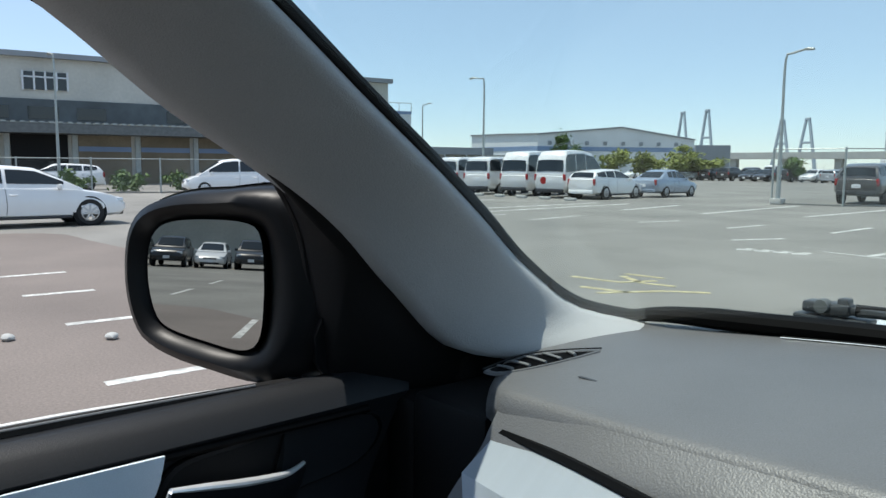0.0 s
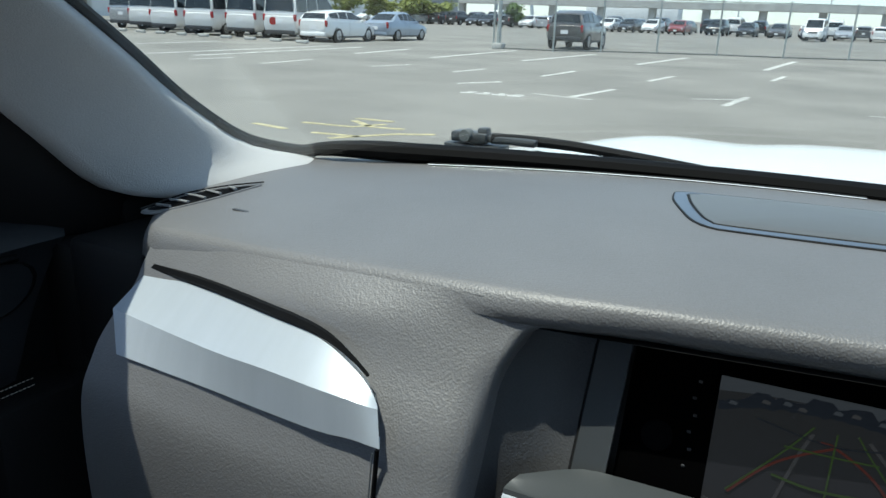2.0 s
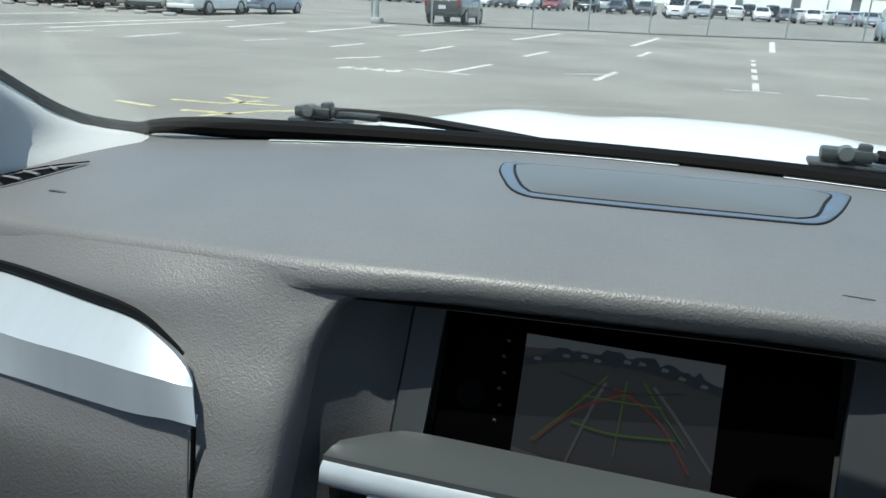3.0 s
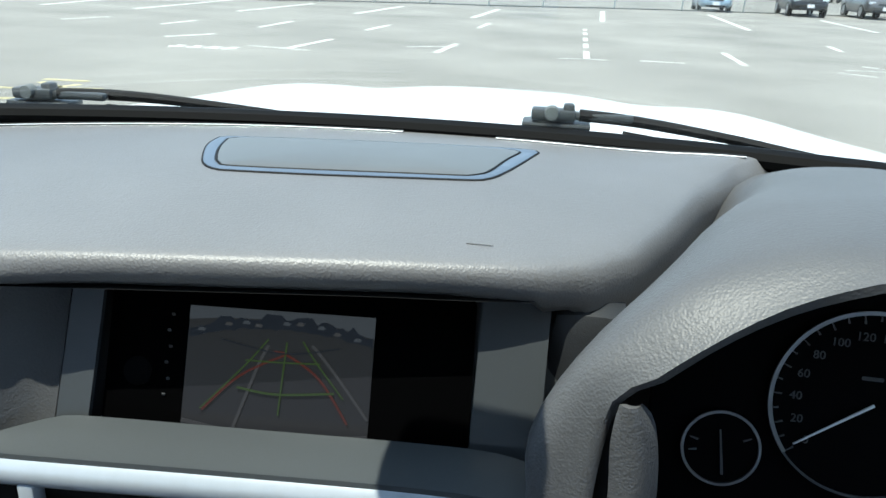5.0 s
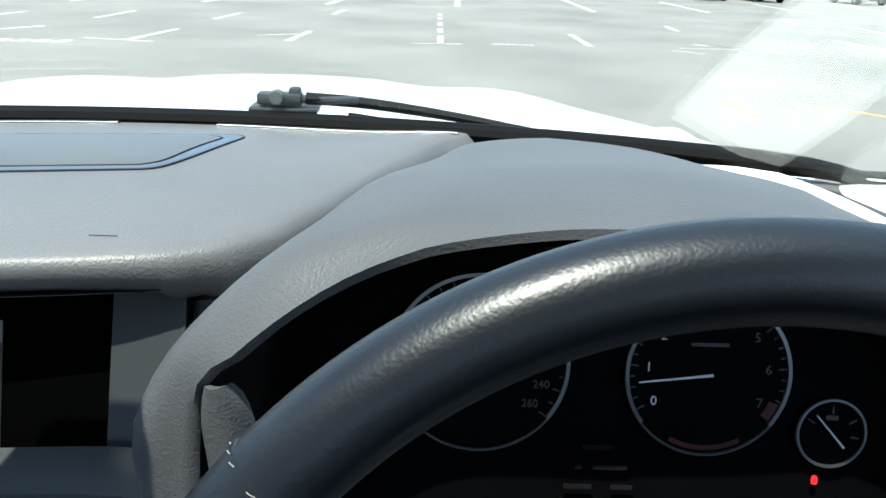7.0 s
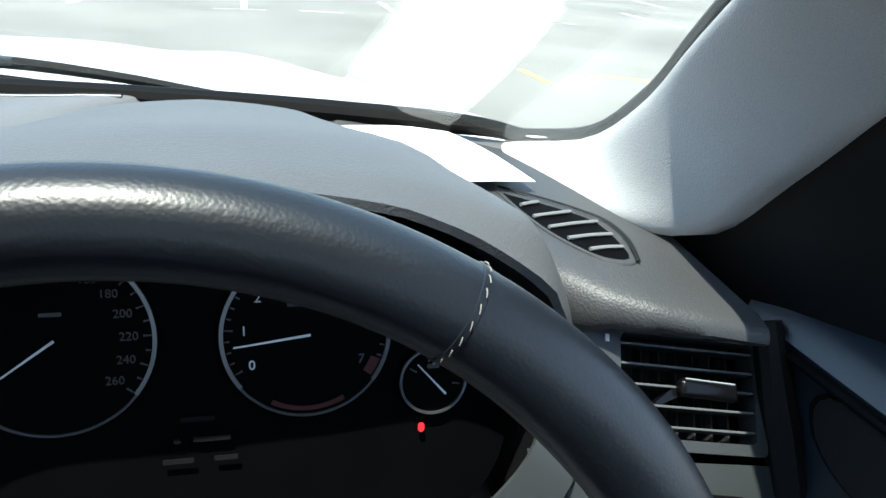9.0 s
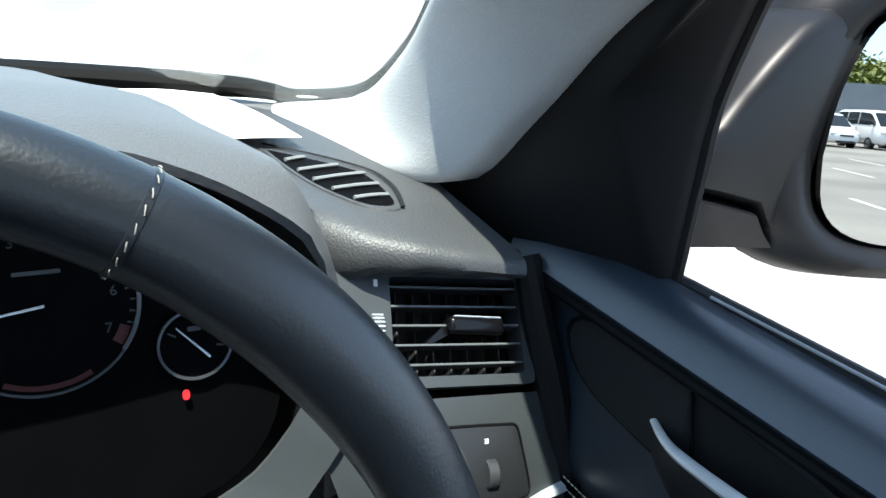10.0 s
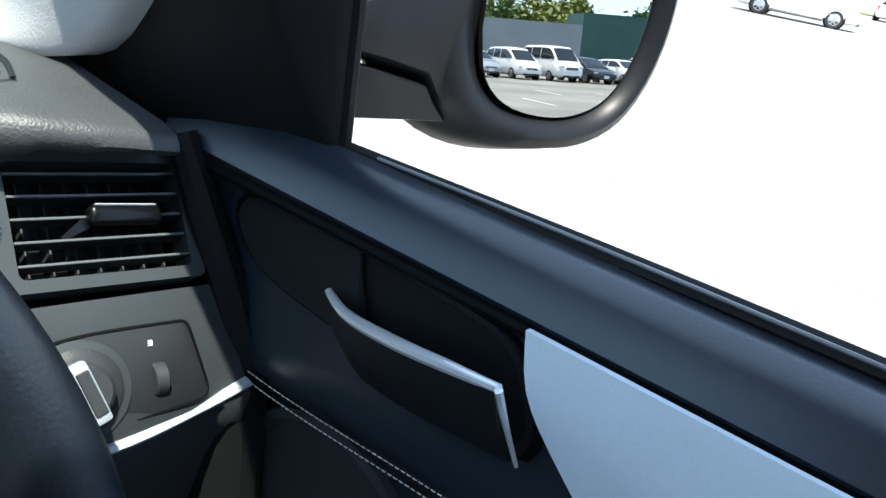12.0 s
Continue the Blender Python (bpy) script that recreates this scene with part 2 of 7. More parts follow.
# ---- mesh helpers ----
def finish(bm, name, material, parent=None, smooth=True, angle=35.0):
    bmesh.ops.remove_doubles(bm, verts=bm.verts, dist=1e-5)
    bmesh.ops.recalc_face_normals(bm, faces=bm.faces)
    me = bpy.data.meshes.new(name)
    if smooth:
        lim = radians(angle)
        for f in bm.faces:
            f.smooth = True
        for e in bm.edges:
            e.smooth = len(e.link_faces) == 2 and e.calc_face_angle(0.0) < lim
    bm.to_mesh(me)
    bm.free()
    me.materials.append(material)
    ob = new(name, me)
    if parent is not None:
        ob.parent = parent
    return ob


def part(name, bm, material, parent, label="", smooth=True, angle=35.0):
    ob = finish(bm, name, material, parent, smooth, angle)
    if label:
        ob["label"] = label
    return ob


def thing(name, label, category, group="", kind="", at=(0, 0, 0)):
    ob = new(name)
    ob.empty_display_size = 0.05
    ob.location = at
    return tagged(ob, label, category, group, kind)


def box_bm(cx, cy, cz, sx, sy, sz, bevel=0.0, segments=2, rot=None):
    bm = bmesh.new()
    bmesh.ops.create_cube(bm, size=1.0)
    bmesh.ops.scale(bm, vec=(sx, sy, sz), verts=bm.verts)
    if bevel > 0:
        bmesh.ops.bevel(bm, geom=bm.edges[:], offset=bevel, segments=segments, affect="EDGES", profile=0.5)
    if rot is not None:
        bmesh.ops.transform(bm, matrix=rot, verts=bm.verts)
    bmesh.ops.translate(bm, vec=(cx, cy, cz), verts=bm.verts)
    return bm


def join(*bms):
    out = bms[0]
    for b in bms[1:]:
        me = bpy.data.meshes.new("tmp")
        b.to_mesh(me)
        b.free()
        out.from_mesh(me)
        bpy.data.meshes.remove(me)
    return out


def spline(points, n):
    """n points along a Catmull-Rom curve through the points, evenly by parameter length."""
    p = [Vector(q) for q in points]
    if len(p) == 2:
        return [p[0].lerp(p[1], i / (n - 1)) for i in range(n)]
    dense = []
    for i in range(len(p) - 1):
        a, b, c, d = p[max(i - 1, 0)], p[i], p[i + 1], p[min(i + 2, len(p) - 1)]
        for k in range(12):
            t = k / 12
            dense.append(0.5 * ((2 * b) + (c - a) * t + (2 * a - 5 * b + 4 * c - d) * t * t + (3 * b - a - 3 * c + d) * t ** 3))
    dense.append(p[-1])
    lens = [0.0]
    for a, b in zip(dense, dense[1:]):
        lens.append(lens[-1] + (b - a).length)
    out, j = [], 0
    for i in range(n):
        want = lens[-1] * i / (n - 1)
        while j < len(lens) - 2 and lens[j + 1] < want:
            j += 1
        span = lens[j + 1] - lens[j]
        out.append(dense[j].lerp(dense[j + 1], 0 if span == 0 else min(1, (want - lens[j]) / span)))
    return out


def loft_bm(rings, closed=False, cap=False):
    """Quads between rows of points of equal length; closed: each row is a loop."""
    bm = bmesh.new()
    rows = [[bm.verts.new(p) for p in r] for r in rings]
    n = len(rows[0])
    for a, b in zip(rows, rows[1:]):
        for i in range(n if closed else n - 1):
            j = (i + 1) % n
            try:
                bm.faces.new((a[i], a[j], b[j], b[i]))
            except ValueError:
                pass
    if cap and closed:
        bm.faces.new(rows[0])
        bm.faces.new(rows[-1])
    return bm


def thicken(bm, depth):
    """Give a sheet real thickness against its normals."""
    bmesh.ops.recalc_face_normals(bm, faces=bm.faces)
    bmesh.ops.solidify(bm, geom=bm.faces[:], thickness=depth)
    return bm


def sheet(rows, n_across, n_along, depth=0.0):
    """A smooth sheet through a few rows of points."""
    rings = [spline(r, n_across) for r in rows]
    cols = [spline([r[i] for r in rings], n_along) for i in range(n_across)]
    bm = loft_bm(cols)
    return thicken(bm, depth) if depth else bm


def tube_bm(points, radius, n=48, sides=10, closed=False, flat=1.0):
    """A round bar along a smooth path; radius may be a list along it."""
    path = spline(points, n)
    rings = []
    up = Vector((0.03, 0.11, 1))
    for i, p in enumerate(path):
        d = (path[min(i + 1, n - 1)] - path[max(i - 1, 0)]).normalized()
        side = d.cross(up).normalized()
        top = side.cross(d).normalized()
        if isinstance(radius, (list, tuple)):
            f = i / (n - 1) * (len(radius) - 1)
            k = min(int(f), len(radius) - 2)
            r = radius[k] + (radius[k + 1] - radius[k]) * (f - k)
        else:
            r = radius
        rings.append([p + side * (r * math.cos(a)) + top * (r * flat * math.sin(a)) for a in [2 * math.pi * j / sides for j in range(sides)]])
    return loft_bm(rings, closed=True, cap=True)


def prism_bm(outline, depth_vec, bevel=0.0):
    """A flat outline of points pushed along a vector."""
    bm = bmesh.new()
    a = [bm.verts.new(p) for p in outline]
    f = bm.faces.new(a)
    r = bmesh.ops.extrude_face_region(bm, geom=[f])
    bmesh.ops.translate(bm, vec=depth_vec, verts=[v for v in r["geom"] if isinstance(v, bmesh.types.BMVert)])
    bmesh.ops.recalc_face_normals(bm, faces=bm.faces)
    if bevel > 0:
        bmesh.ops.bevel(bm, geom=bm.edges[:], offset=bevel, segments=2, affect="EDGES", profile=0.5)
    return bm


def frame_bm(outer, inner, depth_vec):
    """A flat ring between two outlines of equal length, with depth."""
    d = Vector(depth_vec)
    o, i = [Vector(p) for p in outer], [Vector(p) for p in inner]
    return loft_bm([o, i, [p + d for p in i], [p + d for p in o], o], closed=True)


def lathe_bm(profile, sides=24, axis="X"):
    """Turn (radius, along) pairs about an axis through the origin."""
    rings = []
    for k in range(sides + 1):
        a = 2 * math.pi * k / sides
        c, s = math.cos(a), math.sin(a)
        if axis == "X":
            rings.append([(h, r * c, r * s) for r, h in profile])
        elif axis == "Y":
            rings.append([(r * c, h, r * s) for r, h in profile])
        else:
            rings.append([(r * c, r * s, h) for r, h in profile])
    return loft_bm(rings)


def text_bm(words, size, m, depth=0.0002):
    cu = bpy.data.curves.new("words", "FONT")
    cu.body, cu.size, cu.align_x, cu.align_y, cu.extrude = words, size, "CENTER", "CENTER", depth
    cu.resolution_u = 3
    ob = bpy.data.objects.new("words", cu)
    scene.collection.objects.link(ob)
    dg = bpy.context.evaluated_depsgraph_get()
    me = bpy.data.meshes.new_from_object(ob.evaluated_get(dg))
    bm = bmesh.new()
    bm.from_mesh(me)
    bmesh.ops.transform(bm, matrix=m, verts=bm.verts)
    bpy.data.objects.remove(ob)
    bpy.data.curves.remove(cu)
    bpy.data.meshes.remove(me)
    return bm


def plane_matrix(origin, right, up):
    """Axes of a surface: x right along it, y up along it, z out of it."""
    x = Vector(right).normalized()
    z = x.cross(Vector(up)).normalized()
    y = z.cross(x)
    m = Matrix((x, y, z)).transposed().to_4x4()
    m.translation = origin
    return m


def rounded(w, h, r, n=6, cx=0.0, cy=0.0):
    """A rounded rectangle in a plane, as (x, y) pairs."""
    out = []
    for sx, sy, a0 in ((1, 1, 0), (-1, 1, 90), (-1, -1, 180), (1, -1, 270)):
        for k in range(n + 1):
            a = radians(a0 + 90 * k / n)
            out.append((cx + sx * (w / 2 - r) + r * math.cos(a), cy + sy * (h / 2 - r) + r * math.sin(a)))
    return out


def on_plane(m, pts, lift=0.0):
    return [m @ Vector((x, y, lift)) for x, y in pts]


# ---- own car: windscreen, pillars, roof, bonnet ----
def glass_y(x, z):
    h = z - 1.212
    return 0.98 - 0.45 * x * x - 1.40 * h - 0.9 * h * h


def base_y(x):
    return 0.945 - 0.33 * x * x


windscreen = thing("windscreen", "clear raked windscreen with a black edge seal above the dashboard", "windscreen")
rows = []
for k in range(13):
    z = 1.185 + (1.66 - 1.185) * k / 12
    w = 0.80 - 0.12 * k / 12
    rows.append([(x, glass_y(x, z), z) for x in [-w + 2 * w * i / 24 for i in range(25)]])
pane = part("pane", thicken(loft_bm(rows), 0.005), M["glass"], windscreen, "clear laminated glass")
seal = [(-0.738, 0.70, 1.250), (-0.733, 0.748, 1.222), (-0.695, 0.787, 1.209)] + [(x, base_y(x) - 0.010, 1.2165) for x in [-0.64 + 1.28 * i / 12 for i in range(13)]] + [(0.695, 0.787, 1.209), (0.733, 0.748, 1.222), (0.738, 0.70, 1.250)]
part("lower_seal", tube_bm(seal, [0.005, 0.008] + [0.0145] * 12 + [0.008, 0.005], 90, 10, flat=0.85), M["seal_black"], windscreen, "black rubber lower seal")

PIL_IN = [(0.672, 0.800, 1.204), (0.735, 0.748, 1.220), (0.736, 0.655, 1.276), (0.712, 0.565, 1.336), (0.690, 0.485, 1.386), (0.668, 0.395, 1.440), (0.648, 0.307, 1.496), (0.622, 0.19, 1.565)]
PIL_OUT = [(0.710, 0.610, 1.180), (0.730, 0.545, 1.200), (0.735, 0.478, 1.265), (0.735, 0.412, 1.330), (0.733, 0.345, 1.380), (0.728, 0.262, 1.432), (0.718, 0.188, 1.487), (0.70, 0.085, 1.55)]


def side_pts(pts, s):
    return [(s * p[0], p[1], p[2]) for p in pts]


for s, side in ((-1, "passenger"), (1, "driver")):
    pillar = thing("a_pillar", "light grey fabric-covered windscreen pillar on the %s side" % side, "pillar trim", group="windscreen pillars")
    n = 30
    inner, outer = spline(side_pts(PIL_IN, s), n), spline(side_pts(PIL_OUT, s), n)
    rings = []
    for k, (a, b) in enumerate(zip(inner, outer)):
        bulge = Vector((-s * 0.92, -0.05, 0.05)) * 0.028
        q1 = a.lerp(b, 0.18) + bulge * 0.92
        mid = a.lerp(b, 0.48) + bulge
        q2 = a.lerp(b, 0.80) + bulge * 0.58
        back = (a + b) / 2 + Vector((s * 0.06, 0.05, 0.01))
        rings.append([a + Vector((s * 0.02, 0.008, 0.0))] + spline([a, q1, mid, q2, b], 17) + [b + Vector((s * 0.03, 0.0, 0)), back])
    part("cover", loft_bm(rings, closed=True, cap=True), M["cloth"], pillar, angle=70)
    # unseen bar outside the glass, added to keep sun off the trim
    skin = [p.lerp(q, 0.35) + Vector((s * 0.055, 0.030, 0.022)) for p, q in zip(inner, outer)]
    part("outer_skin", tube_bm(skin[7:], [0.012, 0.024, 0.030, 0.030, 0.030], 40, 10), M["white_paint"], pillar, "unseen white outer pillar added to shade the trim")
    edge = [p + Vector((s * 0.004, 0.006, 0.003)) for p in inner]
    part("glass_seal", tube_bm(edge, 0.0065, 60, 8), M["black"], pillar, "black rubber seal along the glass")
    gap = [p + Vector((s * 0.020, 0.004, 0.011)) for p in outer]
    part("door_seal", tube_bm(gap, 0.0095, 60, 8), M["black"], pillar, "black rubber door seal")

roof = thing("car_roof", "pale fabric headliner under the car's roof", "car roof", kind="structure")
rows = []
for k in range(12):
    y = 0.135 - 1.83 * k / 11
    rows.append([(x, y, 1.575 + 0.05 * (1 - (x / 0.7) ** 2) + 0.03 * math.sin(math.pi * k / 11)) for x in [-0.80 + 1.60 * i / 10 for i in range(11)]])
part("headliner", thicken(loft_bm(rows), -0.03), M["headliner"], roof)
# stays out of view; sensor cover is sized to cast the shelf's shadow
rear_mirror = thing("rear_view_mirror", "black rear-view mirror below a sensor cover on the windscreen", "rear-view mirror")
ring_c = rounded(0.100, 0.070, 0.022, 6)
part("sensor_cover", loft_bm([[(-0.018 + x * f, 0.372 + d, 1.505 + z * f) for x, z in ring_c] for f, d in ((0.9, -0.006), (1.0, 0.0), (1.02, 0.03), (1.0, 0.06))], closed=True, cap=True), M["black"], rear_mirror, angle=50)
ring_m = rounded(0.235, 0.066, 0.026, 6)
part("housing", loft_bm([[(x * f, 0.285 + d + 0.10 * x, 1.515 + z * f) for x, z in ring_m] for f, d in ((1.0, 0.0), (1.02, 0.006), (0.98, 0.022), (0.7, 0.034), (0.1, 0.038))], closed=True, cap=True), M["black"], rear_mirror, angle=50)
part("mirror_glass", prism_bm([(x * 0.96, 0.284 + 0.10 * x, 1.515 + z * 0.94) for x, z in ring_m], (0, 0.003, 0)), M["mirror"], rear_mirror, smooth=False)
part("stem", tube_bm([(0.0, 0.31, 1.52), (-0.008, 0.345, 1.53), (-0.015, 0.375, 1.52)], [0.012, 0.010, 0.012], 12, 10), M["black"], rear_mirror)
rear = thing("cabin_shell", "dark trimmed rear of the cabin with floor and rear wall", "car cabin", kind="structure")
part("rear_wall", box_bm(0, -1.72, 0.73, 1.5, 0.06, 0.86, 0.02), M["black_trim"], rear)
part("cabin_floor", box_bm(0, -0.4, 0.38, 1.5, 2.6, 0.05, 0.01), M["black_trim"], rear)
part("bulkhead", box_bm(0, 0.98, 0.75, 1.56, 0.04, 0.78, 0.01), M["black"], rear)
for s in (-1, 1):
    part("side_wall", box_bm(s * 0.80, -1.15, 0.78, 0.10, 1.15, 0.76, 0.03), M["black_trim"], rear)
    part("centre_pillar", box_bm(s * 0.735, -0.62, 1.38, 0.07, 0.14, 0.5, 0.02), M["headliner"], rear)
    part("rear_pillar", box_bm(s * 0.72, -1.55, 1.38, 0.08, 0.35, 0.5, 0.02), M["headliner"], rear)

bonnet = thing("bonnet", "glossy white bonnet with two raised creases", "car bonnet")


def bonnet_z(x, y):
    v = (y - 1.08) / 0.95
    z = 1.160 + 0.026 * math.sin(min(1, v * 1.6) * math.pi / 2) - 0.15 * max(0, v - 0.28) ** 1.7
    z -= 0.070 * (abs(x) / 0.85) ** 2.2
    z += 0.011 * math.exp(-((abs(x) - 0.44) / 0.10) ** 2) - 0.006 * math.exp(-((abs(x) - 0.27) / 0.08) ** 2)
    return z


rows = []
for k in range(25):
    v = k / 24
    w = 0.86 - 0.10 * v ** 2
    row = []
    for i in range(41):
        x = -w + 2 * w * i / 40
        y = 1.075 - 0.16 * (x / 0.85) ** 2 + (0.95 - 0.22 * (x / 0.85) ** 2) * v
        row.append((x, y, bonnet_z(x, 1.08 + 0.95 * v)))
    rows.append(row)
part("panel", thicken(loft_bm(rows), 0.012), M["white_paint"], bonnet)
part("nose", box_bm(0, 2.02, 0.72, 1.62, 0.34, 0.62, 0.12, 4), M["white_paint"], bonnet)
for s in (-1, 1):
    part("wing", box_bm(s * 0.86, 1.35, 0.78, 0.13, 1.1, 0.52, 0.05, 3), M["white_paint"], bonnet)
cowl = tagged(finish(loft_bm([[(x, base_y(x) + 0.012 + d, z) for x in [-0.78 + 1.56 * i / 30 for i in range(31)]] for d, z in ((0, 1.196), (0.03, 1.19), (0.06, 1.176), (0.10, 1.172), (0.15, 1.15))]), "scuttle_panel", M["dark_plastic"]), "black plastic scuttle panel below the windscreen", "scuttle panel")


def wiper(px, py, pz, path, name):
    w = thing("windscreen_wiper", "black windscreen wiper parked along the glass", "wiper", group="wipers")
    part("arm", tube_bm([(px + 0.025, py, pz)] + path, [0.007, 0.006, 0.0045, 0.004, 0.004], 40, 8), M["black"], w)
    part("pivot_cap", join(box_bm(px - 0.004, py + 0.002, pz - 0.001, 0.050, 0.024, 0.013, 0.003), box_bm(px + 0.013, py + 0.002, pz + 0.006, 0.013, 0.016, 0.012, 0.003), box_bm(px + 0.052, py + 0.001, pz - 0.001, 0.066, 0.013, 0.009, 0.003)), M["shelf_grey"], w, "weathered grey pivot cap")
    part("mount", box_bm(px, py + 0.008, pz - 0.013, 0.078, 0.036, 0.007, 0.003), M["shelf_grey"], w, "grey metal mount")
    part("nut", finish_nut(px - 0.006, py - 0.012, pz + 0.002), M["steel_dark"], w)
    blade = [(p[0] - 0.02, p[1] - 0.015, p[2] - 0.012) for p in path]
    part("blade", tube_bm(blade, 0.0045, 40, 6), M["seal_black"], w)
    return w


def finish_nut(x, y, z):
    bm = lathe_bm([(0.0, -0.004), (0.0075, -0.004), (0.0085, 0.0), (0.0085, 0.008), (0.005, 0.009), (0.0, 0.009)], 12, "Y")
    bmesh.ops.translate(bm, vec=(x, y, z), verts=bm.verts)
    return bm


wiper(-0.503, 0.906, 1.233, [(-0.40, 0.925, 1.232), (-0.30, 0.945, 1.224), (-0.16, 0.965, 1.212), (0.05, 0.968, 1.205)], "l")
wiper(0.106, 0.958, 1.240, [(0.20, 0.960, 1.236), (0.30, 0.948, 1.226), (0.42, 0.915, 1.214), (0.62, 0.855, 1.206)], "r")

# ---- dashboard ----
dash = thing("dashboard", "dark grey grained soft-touch dashboard with satin silver trim", "dashboard")


def crest(x):
    """Rear crest of the passenger and centre pad: (y, z) at x."""
    xs = [-0.74, -0.70, -0.665, -0.637, -0.615, -0.48, -0.35, -0.23, -0.16, 0.0, 0.06, 0.102, 0.136, 0.166, 0.199, 0.234, 0.286, 0.34]
    ys = [0.645, 0.590, 0.545, 0.518, 0.508, 0.500, 0.495, 0.492, 0.500, 0.524, 0.532, 0.542, 0.560, 0.594, 0.664, 0.754, 0.849, 0.905]
    zs = [1.182, 1.184, 1.187, 1.189, 1.191, 1.198, 1.207, 1.214, 1.216, 1.218, 1.218, 1.217, 1.216, 1.215, 1.214, 1.213, 1.211, 1.208]
    return float(np.interp(x, xs, ys)), float(np.interp(x, xs, zs))


def pad_z(x, y, zc, yc):
    yf = base_y(x)
    t = max(0.0, min(1.0, (y - yc) / max(1e-3, yf - yc)))
    dome = 0.013 * math.sin(math.pi * t) * (1 - min(1, abs(x) / 0.75) ** 2)
    zf = 1.212 - 0.012 * min(1, abs(x) / 0.7) ** 2
    return zc + (zf - zc) * t + dome


UNDER = [(0.002, -0.0006), (-0.0025, -0.0026), (-0.0042, -0.0075), (-0.0042, -0.0130), (-0.0020, -0.0185), (0.0030, -0.0225), (0.05, -0.024)]
ROLL = [(0.002, -0.0006), (-0.003, -0.0022), (-0.0075, -0.0062), (-0.0105, -0.0120), (-0.0120, -0.0185), (-0.0085, -0.0225), (0.05, -0.024)]


def pad_rows(xs, crest_fn, roll):
    rows = []
    for x in xs:
        yc, zc = crest_fn(x)
        yf = base_y(x) + 0.004
        row = [(x, yf + 0.01, 1.19)]
        for k in range(15):
            y = yf + (yc + 0.012 - yf) * k / 14
            row.append((x, y, pad_z(x, y, zc, yc)))
        ya, yb = crest_fn(x - 0.006)[0], crest_fn(x + 0.006)[0]
        nv = Vector((yb - ya, -0.012)).normalized()
        under = max(0.0, min(1.0, (x + 0.27) / 0.09)) if roll is ROLL else 0.0
        for (dy, dz), (uy, uz) in zip(roll, UNDER):
            dy, dz = dy + (uy - dy) * under, dz + (uz - dz) * under
            row.append((x - nv.x * dy, yc - nv.y * dy, zc + dz * (1 + 2.4 * nv.x * nv.x)))
        rows.append(row)
    return rows


xs = [-0.737 + 0.008 * i for i in range(18)] + [-0.585 + 0.03 * i for i in range(23)] + [0.10 + 0.008 * i for i in range(31)]
part("top_pad", loft_bm(pad_rows(xs, crest, ROLL)), M["pad"], dash, "soft grained top pad", angle=50)

part("glass_foot_panel", loft_bm([[(x, base_y(x) + d, z) for x in [-0.73 + 1.46 * i / 40 for i in range(41)]] for d, z in ((-0.07, 1.185), (-0.05, 1.1985), (-0.01, 1.2035), (0.012, 1.19))]), M["pad"], dash, "dark grey panel at the foot of the glass", angle=50)

for cx, cy, w, ln in ((-0.572, 0.566, 0.004, 0.020), (0.062, 0.560, 0.0006, 0.018)):
    z = pad_z(cx, cy, crest(cx)[1], crest(cx)[0])
    part("embossed_mark", box_bm(cx, cy, z + 0.0003, ln, w, 0.0006, 0.0002, 1), M["dark_plastic"], dash, "small unreadable dark mark")

# passenger face with the column beside the screen recess
FACE = {-0.63: [(0.489, 1.158), (0.478, 1.142), (0.431, 1.096), (0.411, 1.02), (0.42, 0.75)],
        -0.50: [(0.472, 1.168), (0.460, 1.15), (0.422, 1.099), (0.406, 1.02), (0.42, 0.75)],
        -0.38: [(0.464, 1.178), (0.452, 1.155), (0.4185, 1.102), (0.403, 1.02), (0.41, 0.75)],
        -0.30: [(0.474, 1.185), (0.455, 1.155), (0.4205, 1.104), (0.404, 1.02), (0.41, 0.75)],
        -0.262: [(0.484, 1.186), (0.463, 1.155), (0.429, 1.104), (0.406, 1.02), (0.41, 0.75)]}


def face_point(x, f):
    """A point of the passenger face: f runs 0 at the pad to 1 at the foot."""
    keys = sorted(FACE)
    rows = [[Vector((k, *p)) for p in [(crest(k)[0] - 0.0080, crest(k)[1] - 0.0068)] + FACE[k]] for k in keys]
    pts = [Vector((x, float(np.interp(x, keys, [r[i].y for r in rows])), float(np.interp(x, keys, [r[i].z for r in rows])))) for i in range(6)]
    return spline(pts, 81)[int(round(f * 80))]


face_x = [-0.616 + 0.0168 * i for i in range(21)]
rows = [[face_point(x, k / 80) for k in range(81)] for x in face_x]
# rounded edge into the recess
edge_rows = []
for dx, dy in ((0.008, 0.003), (0.013, 0.010), (0.015, 0.025), (0.017, 0.07), (0.018, 0.12)):
    edge_rows.append([face_point(-0.28, k / 80) + Vector((0.004 + dx, dy, 0)) for k in range(81)])
part("passenger_face", loft_bm(rows + edge_rows), M["pad"], dash, "grained lower face", angle=50)


def edge_y(x, z):
    """The face carried on past its edge, at height z."""
    col = [face_point(-0.28, k / 80) for k in range(40)]
    return float(np.interp(-z, [-p.z for p in col], [p.y for p in col])) + 0.14 * (x + 0.28)


# rounded upper corner of the recess, from the face's edge up to the brow
rows = []
